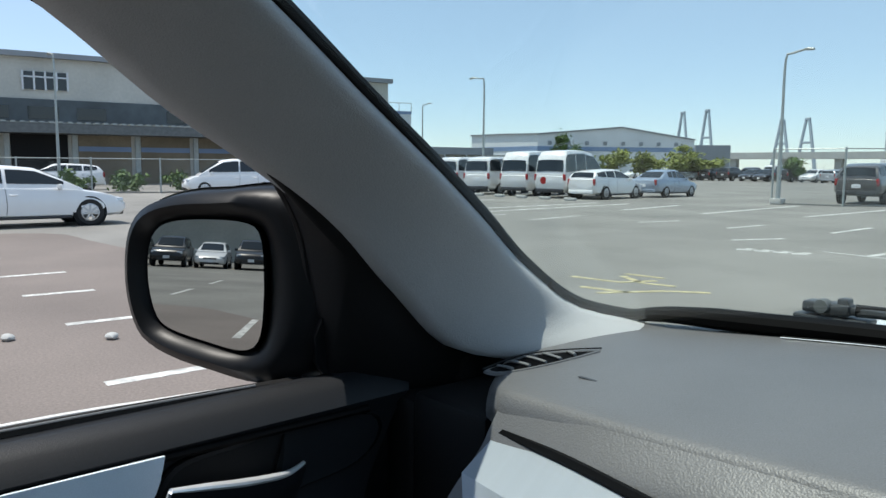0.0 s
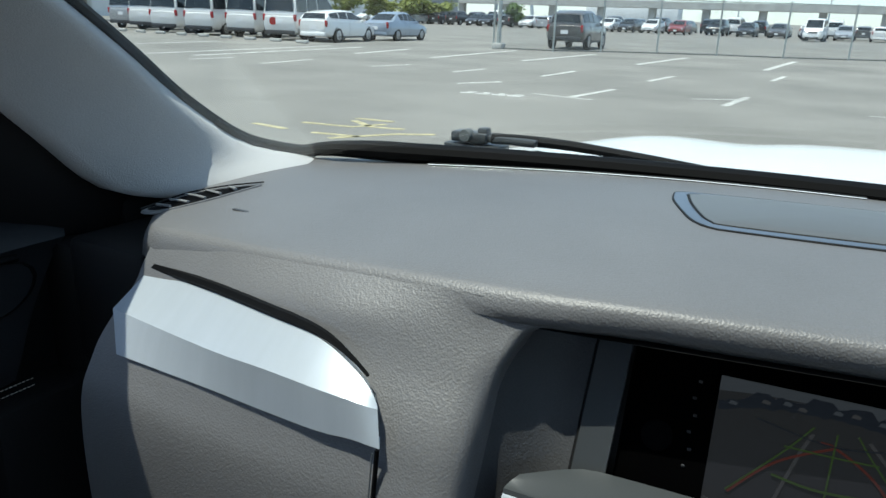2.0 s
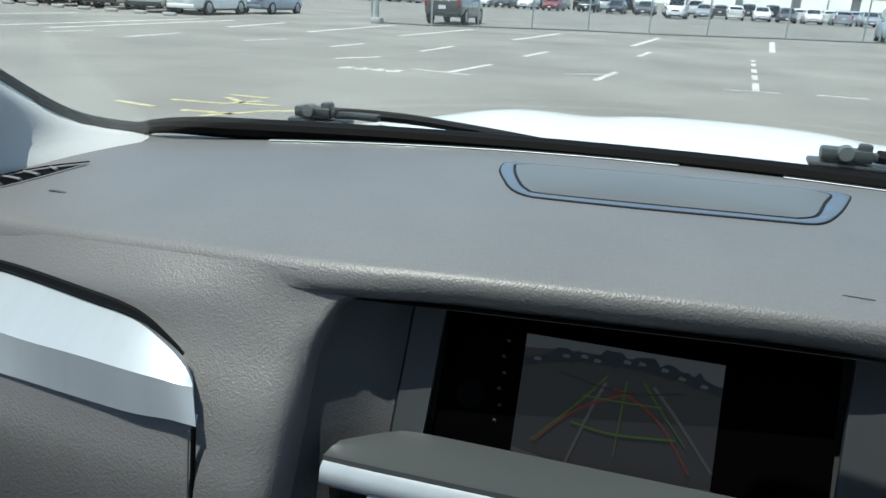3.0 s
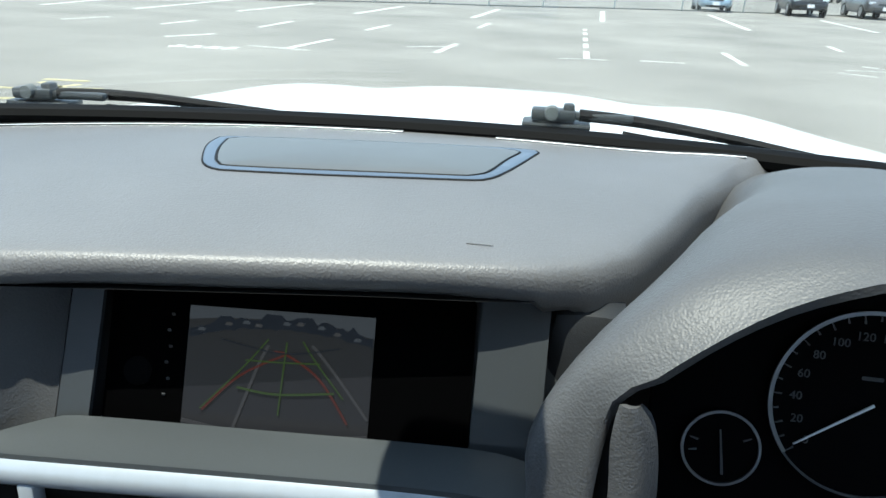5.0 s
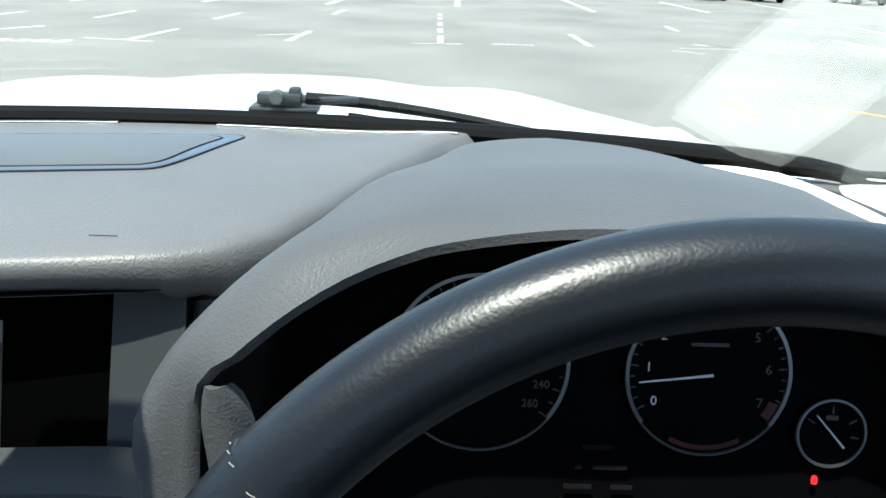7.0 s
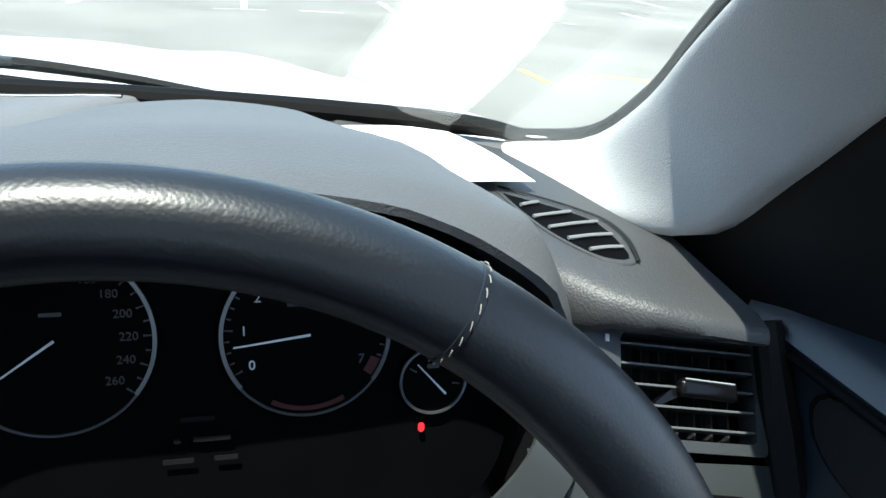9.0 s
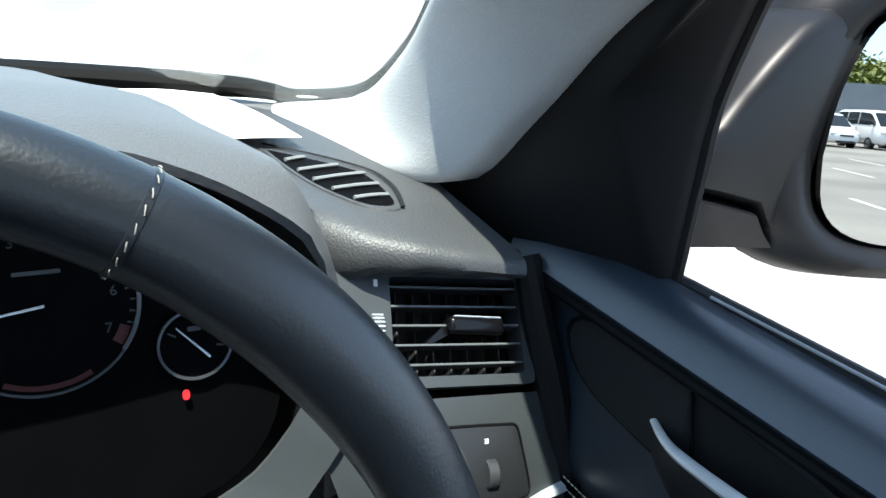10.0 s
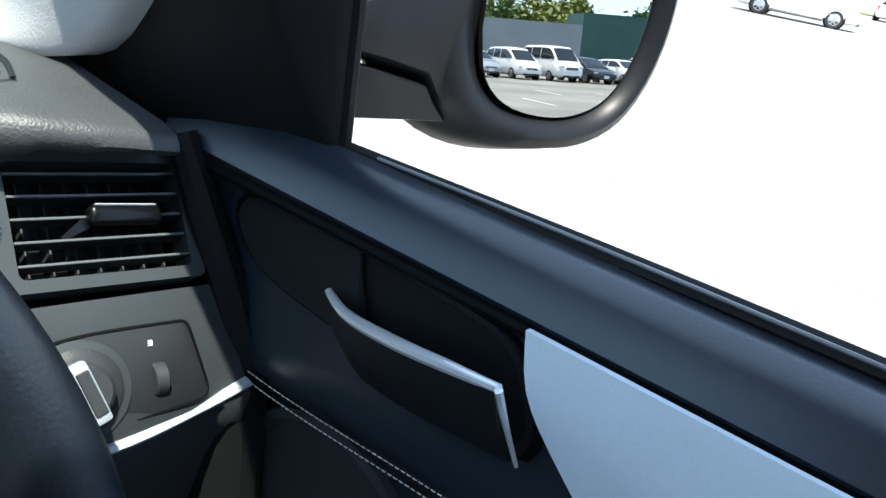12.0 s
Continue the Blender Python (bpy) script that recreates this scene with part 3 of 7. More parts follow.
for k in range(17):
    a = radians(90 * k / 16)
    ox, oz = (-0.28, 1.140 + 0.060 * k / 8) if k <= 8 else (-0.28 + 0.058 * (k - 8) / 8, 1.200 - 0.001 * (k - 8) / 8)
    ax, az = -0.228 - 0.033 * max(0.0, math.cos(a)) ** 0.7 - 0.005 * max(0.0, 1 - k / 6), 1.140 + 0.053 * math.sin(a) ** 0.75
    nx, nz = math.cos(a), -math.sin(a)
    row = [(ox + (ax - ox) * f, edge_y(ox + (ax - ox) * f, oz + (az - oz) * f), oz + (az - oz) * f) for f in [i / 8 for i in range(9)]]
    tuck = 0.008 * max(0.0, 1 - k / 7) ** 1.5
    row = [(p[0], p[1] + tuck * (i / 8) ** 2, p[2]) for i, p in enumerate(row)]
    y = edge_y(ax, az) + tuck
    rows.append(row + [(ax + nx * d, y + dy, az + nz * d) for d, dy in ((0.0020, 0.0012), (0.0038, 0.004), (0.0046, 0.010), (0.0050, 0.030), (0.0050, 0.075))])
part("recess_corner", loft_bm(rows), M["pad"], dash, "rounded upper corner of the screen recess", angle=60)


def trim_edge(kind):
    if kind == "top":
        return [(-0.6090, 0.4880, 1.1550), (-0.5210, 0.4700, 1.1620), (-0.4480, 0.4560, 1.1640), (-0.3870, 0.4460, 1.1630), (-0.3520, 0.4380, 1.1540), (-0.3310, 0.4310, 1.1450), (-0.3220, 0.4260, 1.1380)]
    if kind == "crease":
        return [(-0.6060, 0.4460, 1.1330), (-0.4780, 0.4280, 1.1370), (-0.4160, 0.4215, 1.1405), (-0.3650, 0.4190, 1.1405), (-0.3390, 0.4195, 1.1400), (-0.3270, 0.4210, 1.1385), (-0.3205, 0.4240, 1.1370)]
    return [(-0.5830, 0.4280, 1.1040), (-0.4760, 0.4220, 1.1080), (-0.4180, 0.4190, 1.1090), (-0.3660, 0.4160, 1.1110), (-0.3370, 0.4160, 1.1140), (-0.3230, 0.4150, 1.1150), (-0.3120, 0.4140, 1.1160)]


top, cr, bot = (spline(trim_edge(k), 44) for k in ("top", "crease", "bottom"))
rows = []
for i, (a, b, c) in enumerate(zip(top, cr, bot)):
    d = Vector((-0.010 * max(0.0, (i - 24) / 19), 0.012, -0.004))
    rows.append([a + d, a, a.lerp(b, 0.35), a.lerp(b, 0.7), b, b.lerp(c, 0.5), c, c + d + Vector((0, 0.004, 0.004))])
rows.append([p + Vector((-0.016, 0.02, 0)) for p in rows[-1]])
rows.insert(0, [p + Vector((-0.002, 0.02, 0)) for p in rows[0]])
part("silver_trim", loft_bm(rows), M["silver"], dash, "brushed satin silver trim strip", angle=25)
gap_pts = [p + Vector((0.0022, 0.002, 0.0030)) for p in top[:-3]]
part("trim_gap", tube_bm(gap_pts, [0.0044] * 12 + [0.0040, 0.0034, 0.0026, 0.0018, 0.0012], 70, 6), M["seal_black"], dash, "dark shadow gap")
part("glovebox_gap", tube_bm([(-0.3145, 0.4150, 1.114), (-0.3145, 0.4075, 1.06), (-0.314, 0.3995, 1.015), (-0.314, 0.402, 0.85)], 0.0017, 30, 6), M["seal_black"], dash, "dark glovebox seam")
part("glovebox_edge", tube_bm([(-0.3170, 0.4130, 1.112), (-0.3170, 0.4060, 1.06), (-0.3165, 0.3980, 1.015), (-0.3165, 0.4005, 0.85)], 0.0006, 30, 6), M["grey_plastic"], dash, "thin pale edge of the glovebox")

# recess with the display; its wall colours are darkened in place of shade
def recess_y(x, z):
    return 0.5305 + 0.078 * (x + 0.061) + (z - 1.125) * 0.456


zs_r = [0.95, 1.02, 1.06, 1.09, 1.12, 1.15, 1.18, 1.20]
part("recess_back", loft_bm([[(x, recess_y(x, z) + 0.006, z) for z in zs_r] for x in [-0.210 + 0.03 * i for i in range(13)]]), M["panel_shaded"], dash, "plain grey recess wall")
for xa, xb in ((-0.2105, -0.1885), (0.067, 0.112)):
    part("recess_panel", thicken(loft_bm([[(xa + (xb - xa) * i / 4, recess_y(xa + (xb - xa) * i / 4, z) - 0.011, z) for z in zs_r] for i in range(5)]), 0.004), M["panel_shaded"], dash, "smooth grey panel beside the screen")
part("recess_cheek", loft_bm([[(x, recess_y(-0.213, z) - 0.011 - d, z) for z in zs_r] for x, d in ((-0.2125, 0.002), (-0.2135, -0.0015), (-0.220, -0.0025), (-0.230, 0.001), (-0.240, 0.009), (-0.249, 0.020), (-0.256, 0.031), (-0.262, 0.040))]), M["pad_shaded"], dash, "grained side of the screen recess", angle=60)
# black sheet drawn forward to stand for the shade under the lip
ceil_x = [-0.27 + 0.02 * i for i in range(21)]
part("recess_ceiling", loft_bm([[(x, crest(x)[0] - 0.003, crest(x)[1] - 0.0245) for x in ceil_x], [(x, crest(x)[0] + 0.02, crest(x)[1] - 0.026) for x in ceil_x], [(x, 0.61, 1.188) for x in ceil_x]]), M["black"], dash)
part("cubby_line", tube_bm([(-0.2115, recess_y(-0.2115, z) - 0.0115, z) for z in (1.17, 1.11, 1.05)], 0.0016, 12, 6), M["black"], dash)

display = thing("centre_display", "dark wide dashboard screen showing a reversing camera view", "display")
DM = plane_matrix((-0.061, 0.5275, 1.125), (0.128, 0.010, 0), (0.0, 0.036, 0.079))
part("bezel", prism_bm(on_plane(DM, rounded(0.252, 0.118, 0.006, 4, 0.0, 0.002), 0.0), DM.to_3x3() @ Vector((0, 0, -0.02))), M["bezel_black"], display, "black bezel", angle=30)
SW, SH = 0.1285, 0.0865
SX = -0.006


def screen_piece(name, pts, mat, lift=0.001, label=""):
    part(name, prism_bm(on_plane(DM, [(SX + x * SW / 2, y * SH / 2) for x, y in pts], lift), DM.to_3x3() @ Vector((0, 0, -0.0006))), mat, display, label, smooth=False)


screen_piece("screen", [(-1, -1), (1, -1), (1, 1), (-1, 1)], M["scr_ground"], 0.001, "dim lit screen")
screen_piece("screen_sky", [(-1, 0.78), (-0.6, 0.84), (0, 0.86), (0.6, 0.8), (1, 0.66), (1, 0.995), (-1, 0.995)], M["scr_sky"], 0.0014)
rnd = random.Random(4)


def screen_arch(x):
    return 0.80 - 0.20 * x * x


band_x = [-0.99 + 1.98 * i / 36 for i in range(37)]
upper = [(x, min(0.97, screen_arch(x) + rnd.uniform(0.03, 0.16) * (0.5 if abs(x) > 0.8 else 1))) for x in band_x]
lower = [(x, screen_arch(x) - 0.07 - rnd.uniform(0.0, 0.05)) for x in band_x]
screen_piece("screen_skyline", upper + lower[::-1], M["scr_cars"], 0.0018)
for k in range(9):
    x = -0.85 + 0.205 * k + rnd.uniform(-0.05, 0.05)
    y = screen_arch(x) + rnd.uniform(-0.05, 0.03)
    screen_piece("screen_car", [(x, y - 0.03), (x + 0.07, y - 0.035), (x + 0.085, y), (x + 0.05, y + 0.025), (x + 0.015, y + 0.02)], M["scr_line"] if k % 2 else M["scr_sky"], 0.0021 + 0.0001 * (k % 3))


def screen_line(name, pts, w, mat, lift):
    p = spline([(x, y, 0) for x, y in pts], 16)
    left, right = [], []
    for i, q in enumerate(p):
        d = (p[min(i + 1, 15)] - p[max(i - 1, 0)]).normalized()
        left.append((q.x - d.y * w, q.y + d.x * w * 1.4))
        right.append((q.x + d.y * w, q.y - d.x * w * 1.4))
    screen_piece(name, left + right[::-1], mat, lift)


screen_line("bay_line", [(-0.45, -0.95), (-0.22, 0.1), (-0.12, 0.45)], 0.016, M["scr_line"], 0.0022)
screen_line("bay_line", [(0.99, -0.6), (0.6, 0.1), (0.35, 0.5)], 0.016, M["scr_line"], 0.0023)
screen_line("bumper_edge", [(-0.99, -0.80), (-0.4, -0.93), (0.2, -0.97), (0.99, -0.86)], 0.02, M["scr_line"], 0.0024)
screen_line("guide_line", [(-0.78, -0.62), (-0.40, -0.05), (0.08, 0.33)], 0.012, M["scr_red"], 0.0026)
screen_line("guide_line", [(0.78, -0.68), (0.45, -0.02), (0.08, 0.33), (-0.05, 0.36)], 0.012, M["scr_red"], 0.0027)
screen_line("guide_line", [(-0.42, -0.23), (0.0, -0.30), (0.62, -0.22)], 0.012, M["scr_green"], 0.0028)
screen_line("guide_line", [(0.04, -0.62), (0.06, 0.0), (0.08, 0.52)], 0.008, M["scr_green"], 0.0029)
screen_line("guide_line", [(-0.80, -0.60), (-0.35, 0.12), (-0.12, 0.55)], 0.008, M["scr_green"], 0.003)
screen_line("guide_line", [(0.72, -0.30), (0.4, 0.25), (0.25, 0.55)], 0.008, M["scr_green"], 0.0031)
screen_line("guide_line", [(-0.35, 0.20), (0.05, 0.20), (0.45, 0.22)], 0.008, M["scr_green"], 0.0032)
screen_line("guide_line", [(-0.62, 0.50), (0.05, 0.34), (0.65, 0.48)], 0.007, M["scr_cars"], 0.0033)
for k in range(6):
    part("side_mark", box_bm(*(DM @ Vector((-0.082 - 0.002 * (k % 2), 0.036 - k * 0.011, 0.0006))), 0.0026, 0.001, 0.0022, 0.0005), M["dark_plastic"], display, "small unreadable printed marks")
knob = lathe_bm([(0, 0), (0.010, 0), (0.010, 0.002), (0.0075, 0.003), (0, 0.003)], 16, "Z")
bmesh.ops.transform(knob, matrix=DM @ Matrix.Translation((-0.103, -0.004, 0)), verts=knob.verts)
part("side_knob", knob, M["deep_black"], display)

# centre air outlet shelf
centre_vent = thing("centre_air_vent", "grey topped centre air outlet with a satin silver bar", "air vent", group="air vents")
back = [(-0.235, 0.462, 1.098), (-0.205, 0.482, 1.101), (-0.18, 0.487, 1.102), (-0.073, 0.495, 1.102), (0.037, 0.503, 1.102), (0.09, 0.504, 1.101), (0.121, 0.492, 1.099), (0.145, 0.466, 1.096)]
front = [(-0.24, 0.448, 1.094), (-0.213, 0.447, 1.096), (-0.17, 0.448, 1.098), (-0.073, 0.455, 1.099), (0.037, 0.462, 1.100), (0.09, 0.463, 1.099), (0.125, 0.46, 1.096), (0.148, 0.455, 1.093)]
b40, f40 = spline(back, 40), spline(front, 40)
rows = []
for a, b in zip(b40, f40):
    rows.append([a + Vector((0, 0.006, -0.05)), a + Vector((0, 0.003, -0.003)), a, a.lerp(b, 0.5) + Vector((0, 0, 0.001)), b + Vector((0, 0.004, 0)), b, b + Vector((0, -0.001, -0.004))])
part("top_cover", loft_bm(rows), M["shelf_grey"], centre_vent, "satin grey top", angle=40)
rows = [[b + Vector((0, -0.0005, -0.003)), b + Vector((0, -0.005, -0.007)), b + Vector((0, -0.007, -0.016)), b + Vector((0, -0.003, -0.021)), b + Vector((0, 0.004, -0.022))] for b in f40]
part("silver_bar", loft_bm(rows), M["silver"], centre_vent, "satin silver bar", angle=60)
part("body", loft_bm([[b + Vector((0, 0.006, -0.02)), b + Vector((0, 0.012, -0.09)), b + Vector((0, 0.02, -0.30))] for b in f40]), M["black"], centre_vent)
for k in range(4):
    part("slat", tube_bm([p + Vector((0, -0.002, -0.034 - 0.016 * k)) for p in f40[3:37:3]], 0.003, 24, 6, flat=0.5), M["dark_plastic"], centre_vent)
for i in (4, 20, 36):
    part("divider", box_bm(f40[i].x, f40[i].y - 0.001, f40[i].z - 0.055, 0.012, 0.012, 0.075, 0.003), M["silver"], centre_vent)
console = tagged(finish(join(box_bm(-0.05, 0.40, 0.75, 0.36, 0.16, 0.42, 0.03), box_bm(0.0, 0.05, 0.55, 0.26, 0.8, 0.28, 0.04)), "centre_console", M["dark_plastic"]), "dark plastic centre console below the air outlets", "console")

# speaker cover in the middle of the pad
speaker = thing("speaker_cover", "grey speaker cover with blue-edged rim set in the dashboard top", "speaker cover")
SPK = [(-0.226, 0.793), (-0.218, 0.752), (-0.198, 0.702), (-0.186, 0.680), (-0.174, 0.669), (-0.160, 0.665), (-0.075, 0.671), (0.031, 0.686), (0.052, 0.694), (0.064, 0.716), (0.077, 0.759), (0.090, 0.818), (0.089, 0.830), (0.078, 0.835), (0.03, 0.829), (-0.08, 0.815), (-0.189, 0.803), (-0.220, 0.799)]
SPK_IN = [(-0.212, 0.784), (-0.200, 0.740), (-0.184, 0.699), (-0.174, 0.683), (-0.160, 0.676), (-0.080, 0.682), (0.024, 0.695), (0.043, 0.702), (0.053, 0.718), (0.064, 0.769), (0.073, 0.806), (0.071, 0.815), (0.062, 0.819), (0.03, 0.816), (-0.078, 0.805), (-0.184, 0.793), (-0.206, 0.790)]


def spk_z(x, y):
    yc, zc = crest(x)
    return pad_z(x, y, zc, yc)


def spk_loop(pts):
    return spline([(x, y, 0) for x, y in pts + pts[:1]], 97)[:-1]


def spk_ring(loop, grow, lift):
    """The outline moved outwards by a small distance, laid on the pad."""
    c = sum(loop, Vector()) / len(loop)
    out = []
    for i, p in enumerate(loop):
        d = (loop[(i + 1) % len(loop)] - loop[i - 1]).normalized()
        nrm = Vector((d.y, -d.x, 0))
        if nrm.dot(p - c) < 0:
            nrm = -nrm
        q = p + nrm * grow
        out.append(Vector((q.x, q.y, spk_z(q.x, q.y) + lift)))
    return out


def spk_disc(loop, f, lift):
    c = sum(loop, Vector()) / len(loop)
    pts = [c + (p - c) * f for p in loop]
    return [Vector((p.x, p.y, spk_z(p.x, p.y) + lift)) for p in pts]


spk_o, spk_i = spk_loop(SPK), spk_loop(SPK_IN)
M["blue_rim"] = node_mat("blue_grey_rim", (0.085, 0.115, 0.16), 0.45, var=0.1, var_scale=20)
part("rim", loft_bm([spk_ring(spk_o, 0.0, -0.003), spk_ring(spk_o, 0.0, 0.0008), spk_ring(spk_o, -0.0015, 0.0014), spk_ring(spk_i, 0.002, 0.0014), spk_ring(spk_i, 0.0, -0.002)], closed=True), M["blue_rim"], speaker, "blue-grey rim", angle=60)
part("rim_line", loft_bm([spk_ring(spk_o, 0.0016, 0.0), spk_ring(spk_o, 0.0012, 0.0009), spk_ring(spk_o, 0.0, 0.0013)], closed=True), M["black"], speaker, "fine dark gap round the rim")
part("grille", loft_bm([spk_ring(spk_i, -0.0008, -0.002), spk_ring(spk_i, -0.001, 0.0018), spk_disc(spk_i, 0.94, 0.0028), spk_disc(spk_i, 0.8, 0.0044), spk_disc(spk_i, 0.4, 0.0058), spk_disc(spk_i, 0.001, 0.006)], closed=True), M["grey_plastic"], speaker, "finely perforated grille", angle=60)
part("grille_line", loft_bm([spk_ring(spk_i, 0.0012, 0.0012), spk_ring(spk_i, 0.0003, 0.0020), spk_ring(spk_i, -0.001, 0.0014)], closed=True), M["black"], speaker, "fine dark gap round the grille")

# defroster slots at the foot of the glass
for a, b in ((-0.52, -0.063), (0.042, 0.30)):
    pts = [(x, base_y(x) - 0.030, spk_z(x, base_y(x) - 0.030) + 0.0015) for x in [a + (b - a) * i / 8 for i in range(9)]]
    slot = thing("defroster_slot", "long narrow windscreen defroster slot with a pale lip", "defroster slot", group="defroster slots")
    part("slot", tube_bm(pts, 0.004, 30, 6, flat=0.4), M["black"], slot)
    part("lip", tube_bm([(p[0], p[1] - 0.004, p[2] + 0.0002) for p in pts], 0.0006, 30, 6), M["chrome"], slot, "pale bright lip")

# ---- instrument hood and gauges ----
CX = 0.378
hood = thing("instrument_hood", "dark grey grained hood over the instruments", "instrument hood")
R0 = [(0.172, 0.56, 1.02), (0.172, 0.56, 1.12), (0.178, 0.56, 1.165), (0.19, 0.56, 1.18), (0.212, 0.56, 1.20), (0.238, 0.56, 1.216), (0.264, 0.56, 1.228), (0.292, 0.56, 1.236), (0.345, 0.56, 1.244), (CX, 0.56, 1.245)]
R1 = [(0.143, 0.450, 1.02), (0.143, 0.457, 1.12), (0.151, 0.461, 1.175), (0.168, 0.457, 1.190), (0.195, 0.459, 1.214), (0.224, 0.465, 1.231), (0.251, 0.467, 1.243), (0.278, 0.466, 1.252), (0.332, 0.463, 1.261), (CX, 0.463, 1.262)]
R1B = [(0.135, 0.448, 1.02), (0.135, 0.455, 1.12), (0.144, 0.459, 1.179), (0.162, 0.456, 1.196), (0.190, 0.460, 1.219), (0.220, 0.467, 1.237), (0.248, 0.470, 1.249), (0.276, 0.470, 1.258), (0.331, 0.468, 1.267), (CX, 0.468, 1.268)]
R2 = [(0.108, 0.460, 1.02), (0.106, 0.464, 1.10), (0.104, 0.468, 1.142), (0.122, 0.478, 1.180), (0.148, 0.487, 1.209), (0.180, 0.494, 1.234), (0.218, 0.499, 1.250), (0.262, 0.501, 1.262), (0.328, 0.503, 1.270), (CX, 0.503, 1.271)]
R3 = [(0.165, 0.58, 1.02), (0.165, 0.59, 1.10), (0.168, 0.60, 1.15), (0.186, 0.605, 1.188), (0.199, 0.608, 1.208), (0.215, 0.612, 1.231), (0.240, 0.618, 1.250), (0.282, 0.622, 1.258), (0.335, 0.625, 1.263), (CX, 0.625, 1.264)]
R4 = [(0.23, 0.71, 1.02), (0.23, 0.72, 1.10), (0.235, 0.735, 1.16), (0.251, 0.74, 1.191), (0.263, 0.742, 1.209), (0.277, 0.745, 1.225), (0.295, 0.75, 1.239), (0.32, 0.755, 1.243), (0.35, 0.758, 1.245), (CX, 0.76, 1.246)]
R5 = [(0.255, 0.82, 1.02), (0.255, 0.83, 1.10), (0.262, 0.84, 1.17), (0.278, 0.845, 1.196), (0.294, 0.847, 1.2055), (0.308, 0.85, 1.212), (0.325, 0.853, 1.217), (0.34, 0.856, 1.220), (0.36, 0.858, 1.222), (CX, 0.86, 1.222)]
R6 = [(0.265, 0.89, 1.02), (0.265, 0.895, 1.10), (0.27, 0.897, 1.17), (0.285, 0.898, 1.192), (0.302, 0.899, 1.199), (0.317, 0.90, 1.2015), (0.335, 0.90, 1.203), (0.345, 0.90, 1.204), (0.362, 0.90, 1.205), (CX, 0.90, 1.205)]


def arch(r):
    left = spline(r, 30)
    right = []
    for p in reversed(left[:-1]):
        dx = CX - p.x
        right.append(Vector((CX + (dx if dx < 0.20 else 0.20 + (dx - 0.20) * 0.40), p.y, p.z)))
    return left + right


part("inner_lining", loft_bm([arch(R0), arch(R1)]), M["black"], hood, "matt black lining")
mid23 = [tuple((Vector(a) + Vector(b)) / 2 + Vector((0, 0, 0.003))) for a, b in zip(R2, R3)]
lip = [tuple((Vector(a) + Vector(b)) / 2 + Vector((-0.001, -0.003, 0.001))) for a, b in zip(R1, R1B)]
hood_rings = [arch(r) for r in (R1, lip, R1B, R2, mid23, R3, R4, R5, R6)]
# hood wears the half-shade copy of the pad colour
part("cover", loft_bm([spline([r[j] for r in hood_rings], 72) for j in range(len(hood_rings[0]))]), M["pad_half_shaded"], hood, angle=70)
part("inner_cheek", thicken(sheet([[(0.153, 0.459, 1.176), (0.149, 0.457, 1.155), (0.152, 0.455, 1.115), (0.154, 0.450, 1.02)], [(0.156, 0.456, 1.177), (0.160, 0.455, 1.158), (0.163, 0.452, 1.115), (0.164, 0.448, 1.02)], [(0.160, 0.464, 1.172), (0.169, 0.465, 1.159), (0.175, 0.464, 1.115), (0.176, 0.460, 1.02)]], 24, 12), 0.004), M["pad_half_shaded"], hood, "grained inner edge beside the dials", angle=60)

part("side_filler", box_bm(0.138, 0.60, 1.10, 0.06, 0.10, 0.17, 0.02), M["black_trim"], hood)

cluster = thing("instrument_cluster", "black instrument panel with two large and two small dials", "instrument panel")
CM = plane_matrix((CX, 0.5165, 1.152), (1, -0.02, 0), (0, 0.27, 1))
part("face", prism_bm(on_plane(CM, rounded(0.40, 0.215, 0.07, 8, 0, -0.03), -0.004), CM.to_3x3() @ Vector((0, 0, -0.01))), M["deep_black"], cluster)


def to_cluster(p):
    v = CM.inverted() @ Vector(p)
    return v.x, v.y


def dial_ring(name, cx, cy, r, width, a0, a1, mat, parent, lift=0.002):
    """An arc band about a dial centre, degrees clockwise from the top."""
    n = 64
    o, i = [], []
    for k in range(n + 1):
        a = radians(a0 + (a1 - a0) * k / n)
        o.append((cx + r * math.sin(a), cy + r * math.cos(a)))
        i.append((cx + (r - width) * math.sin(a), cy + (r - width) * math.cos(a)))
    rows = [on_plane(CM, o, 0), on_plane(CM, o, lift), on_plane(CM, i, lift), on_plane(CM, i, 0)]
    part(name, loft_bm(rows), mat, parent)


def dial_bar(name, cx, cy, r0, r1, a, w, mat, parent, lift=0.0015):
    a = radians(a)
    d, s = Vector((math.sin(a), math.cos(a))), Vector((math.cos(a), -math.sin(a)))
    c = Vector((cx, cy))
    pts = [c + d * r0 - s * w / 2, c + d * r0 + s * w / 2, c + d * r1 + s * w / 4, c + d * r1 - s * w / 4]
    part(name, prism_bm(on_plane(CM, [(p.x, p.y) for p in pts], lift), CM.to_3x3() @ Vector((0, 0, -0.001))), mat, parent, smooth=False)


def numeral(words, cx, cy, size, parent, mat):
    part("numeral", text_bm(words, size, CM @ Matrix.Translation((cx, cy, 0.001)), 0.0003), mat, parent, smooth=False)


def polar(c, r, a):
    return c[0] + r * math.sin(radians(a)), c[1] + r * math.cos(radians(a))


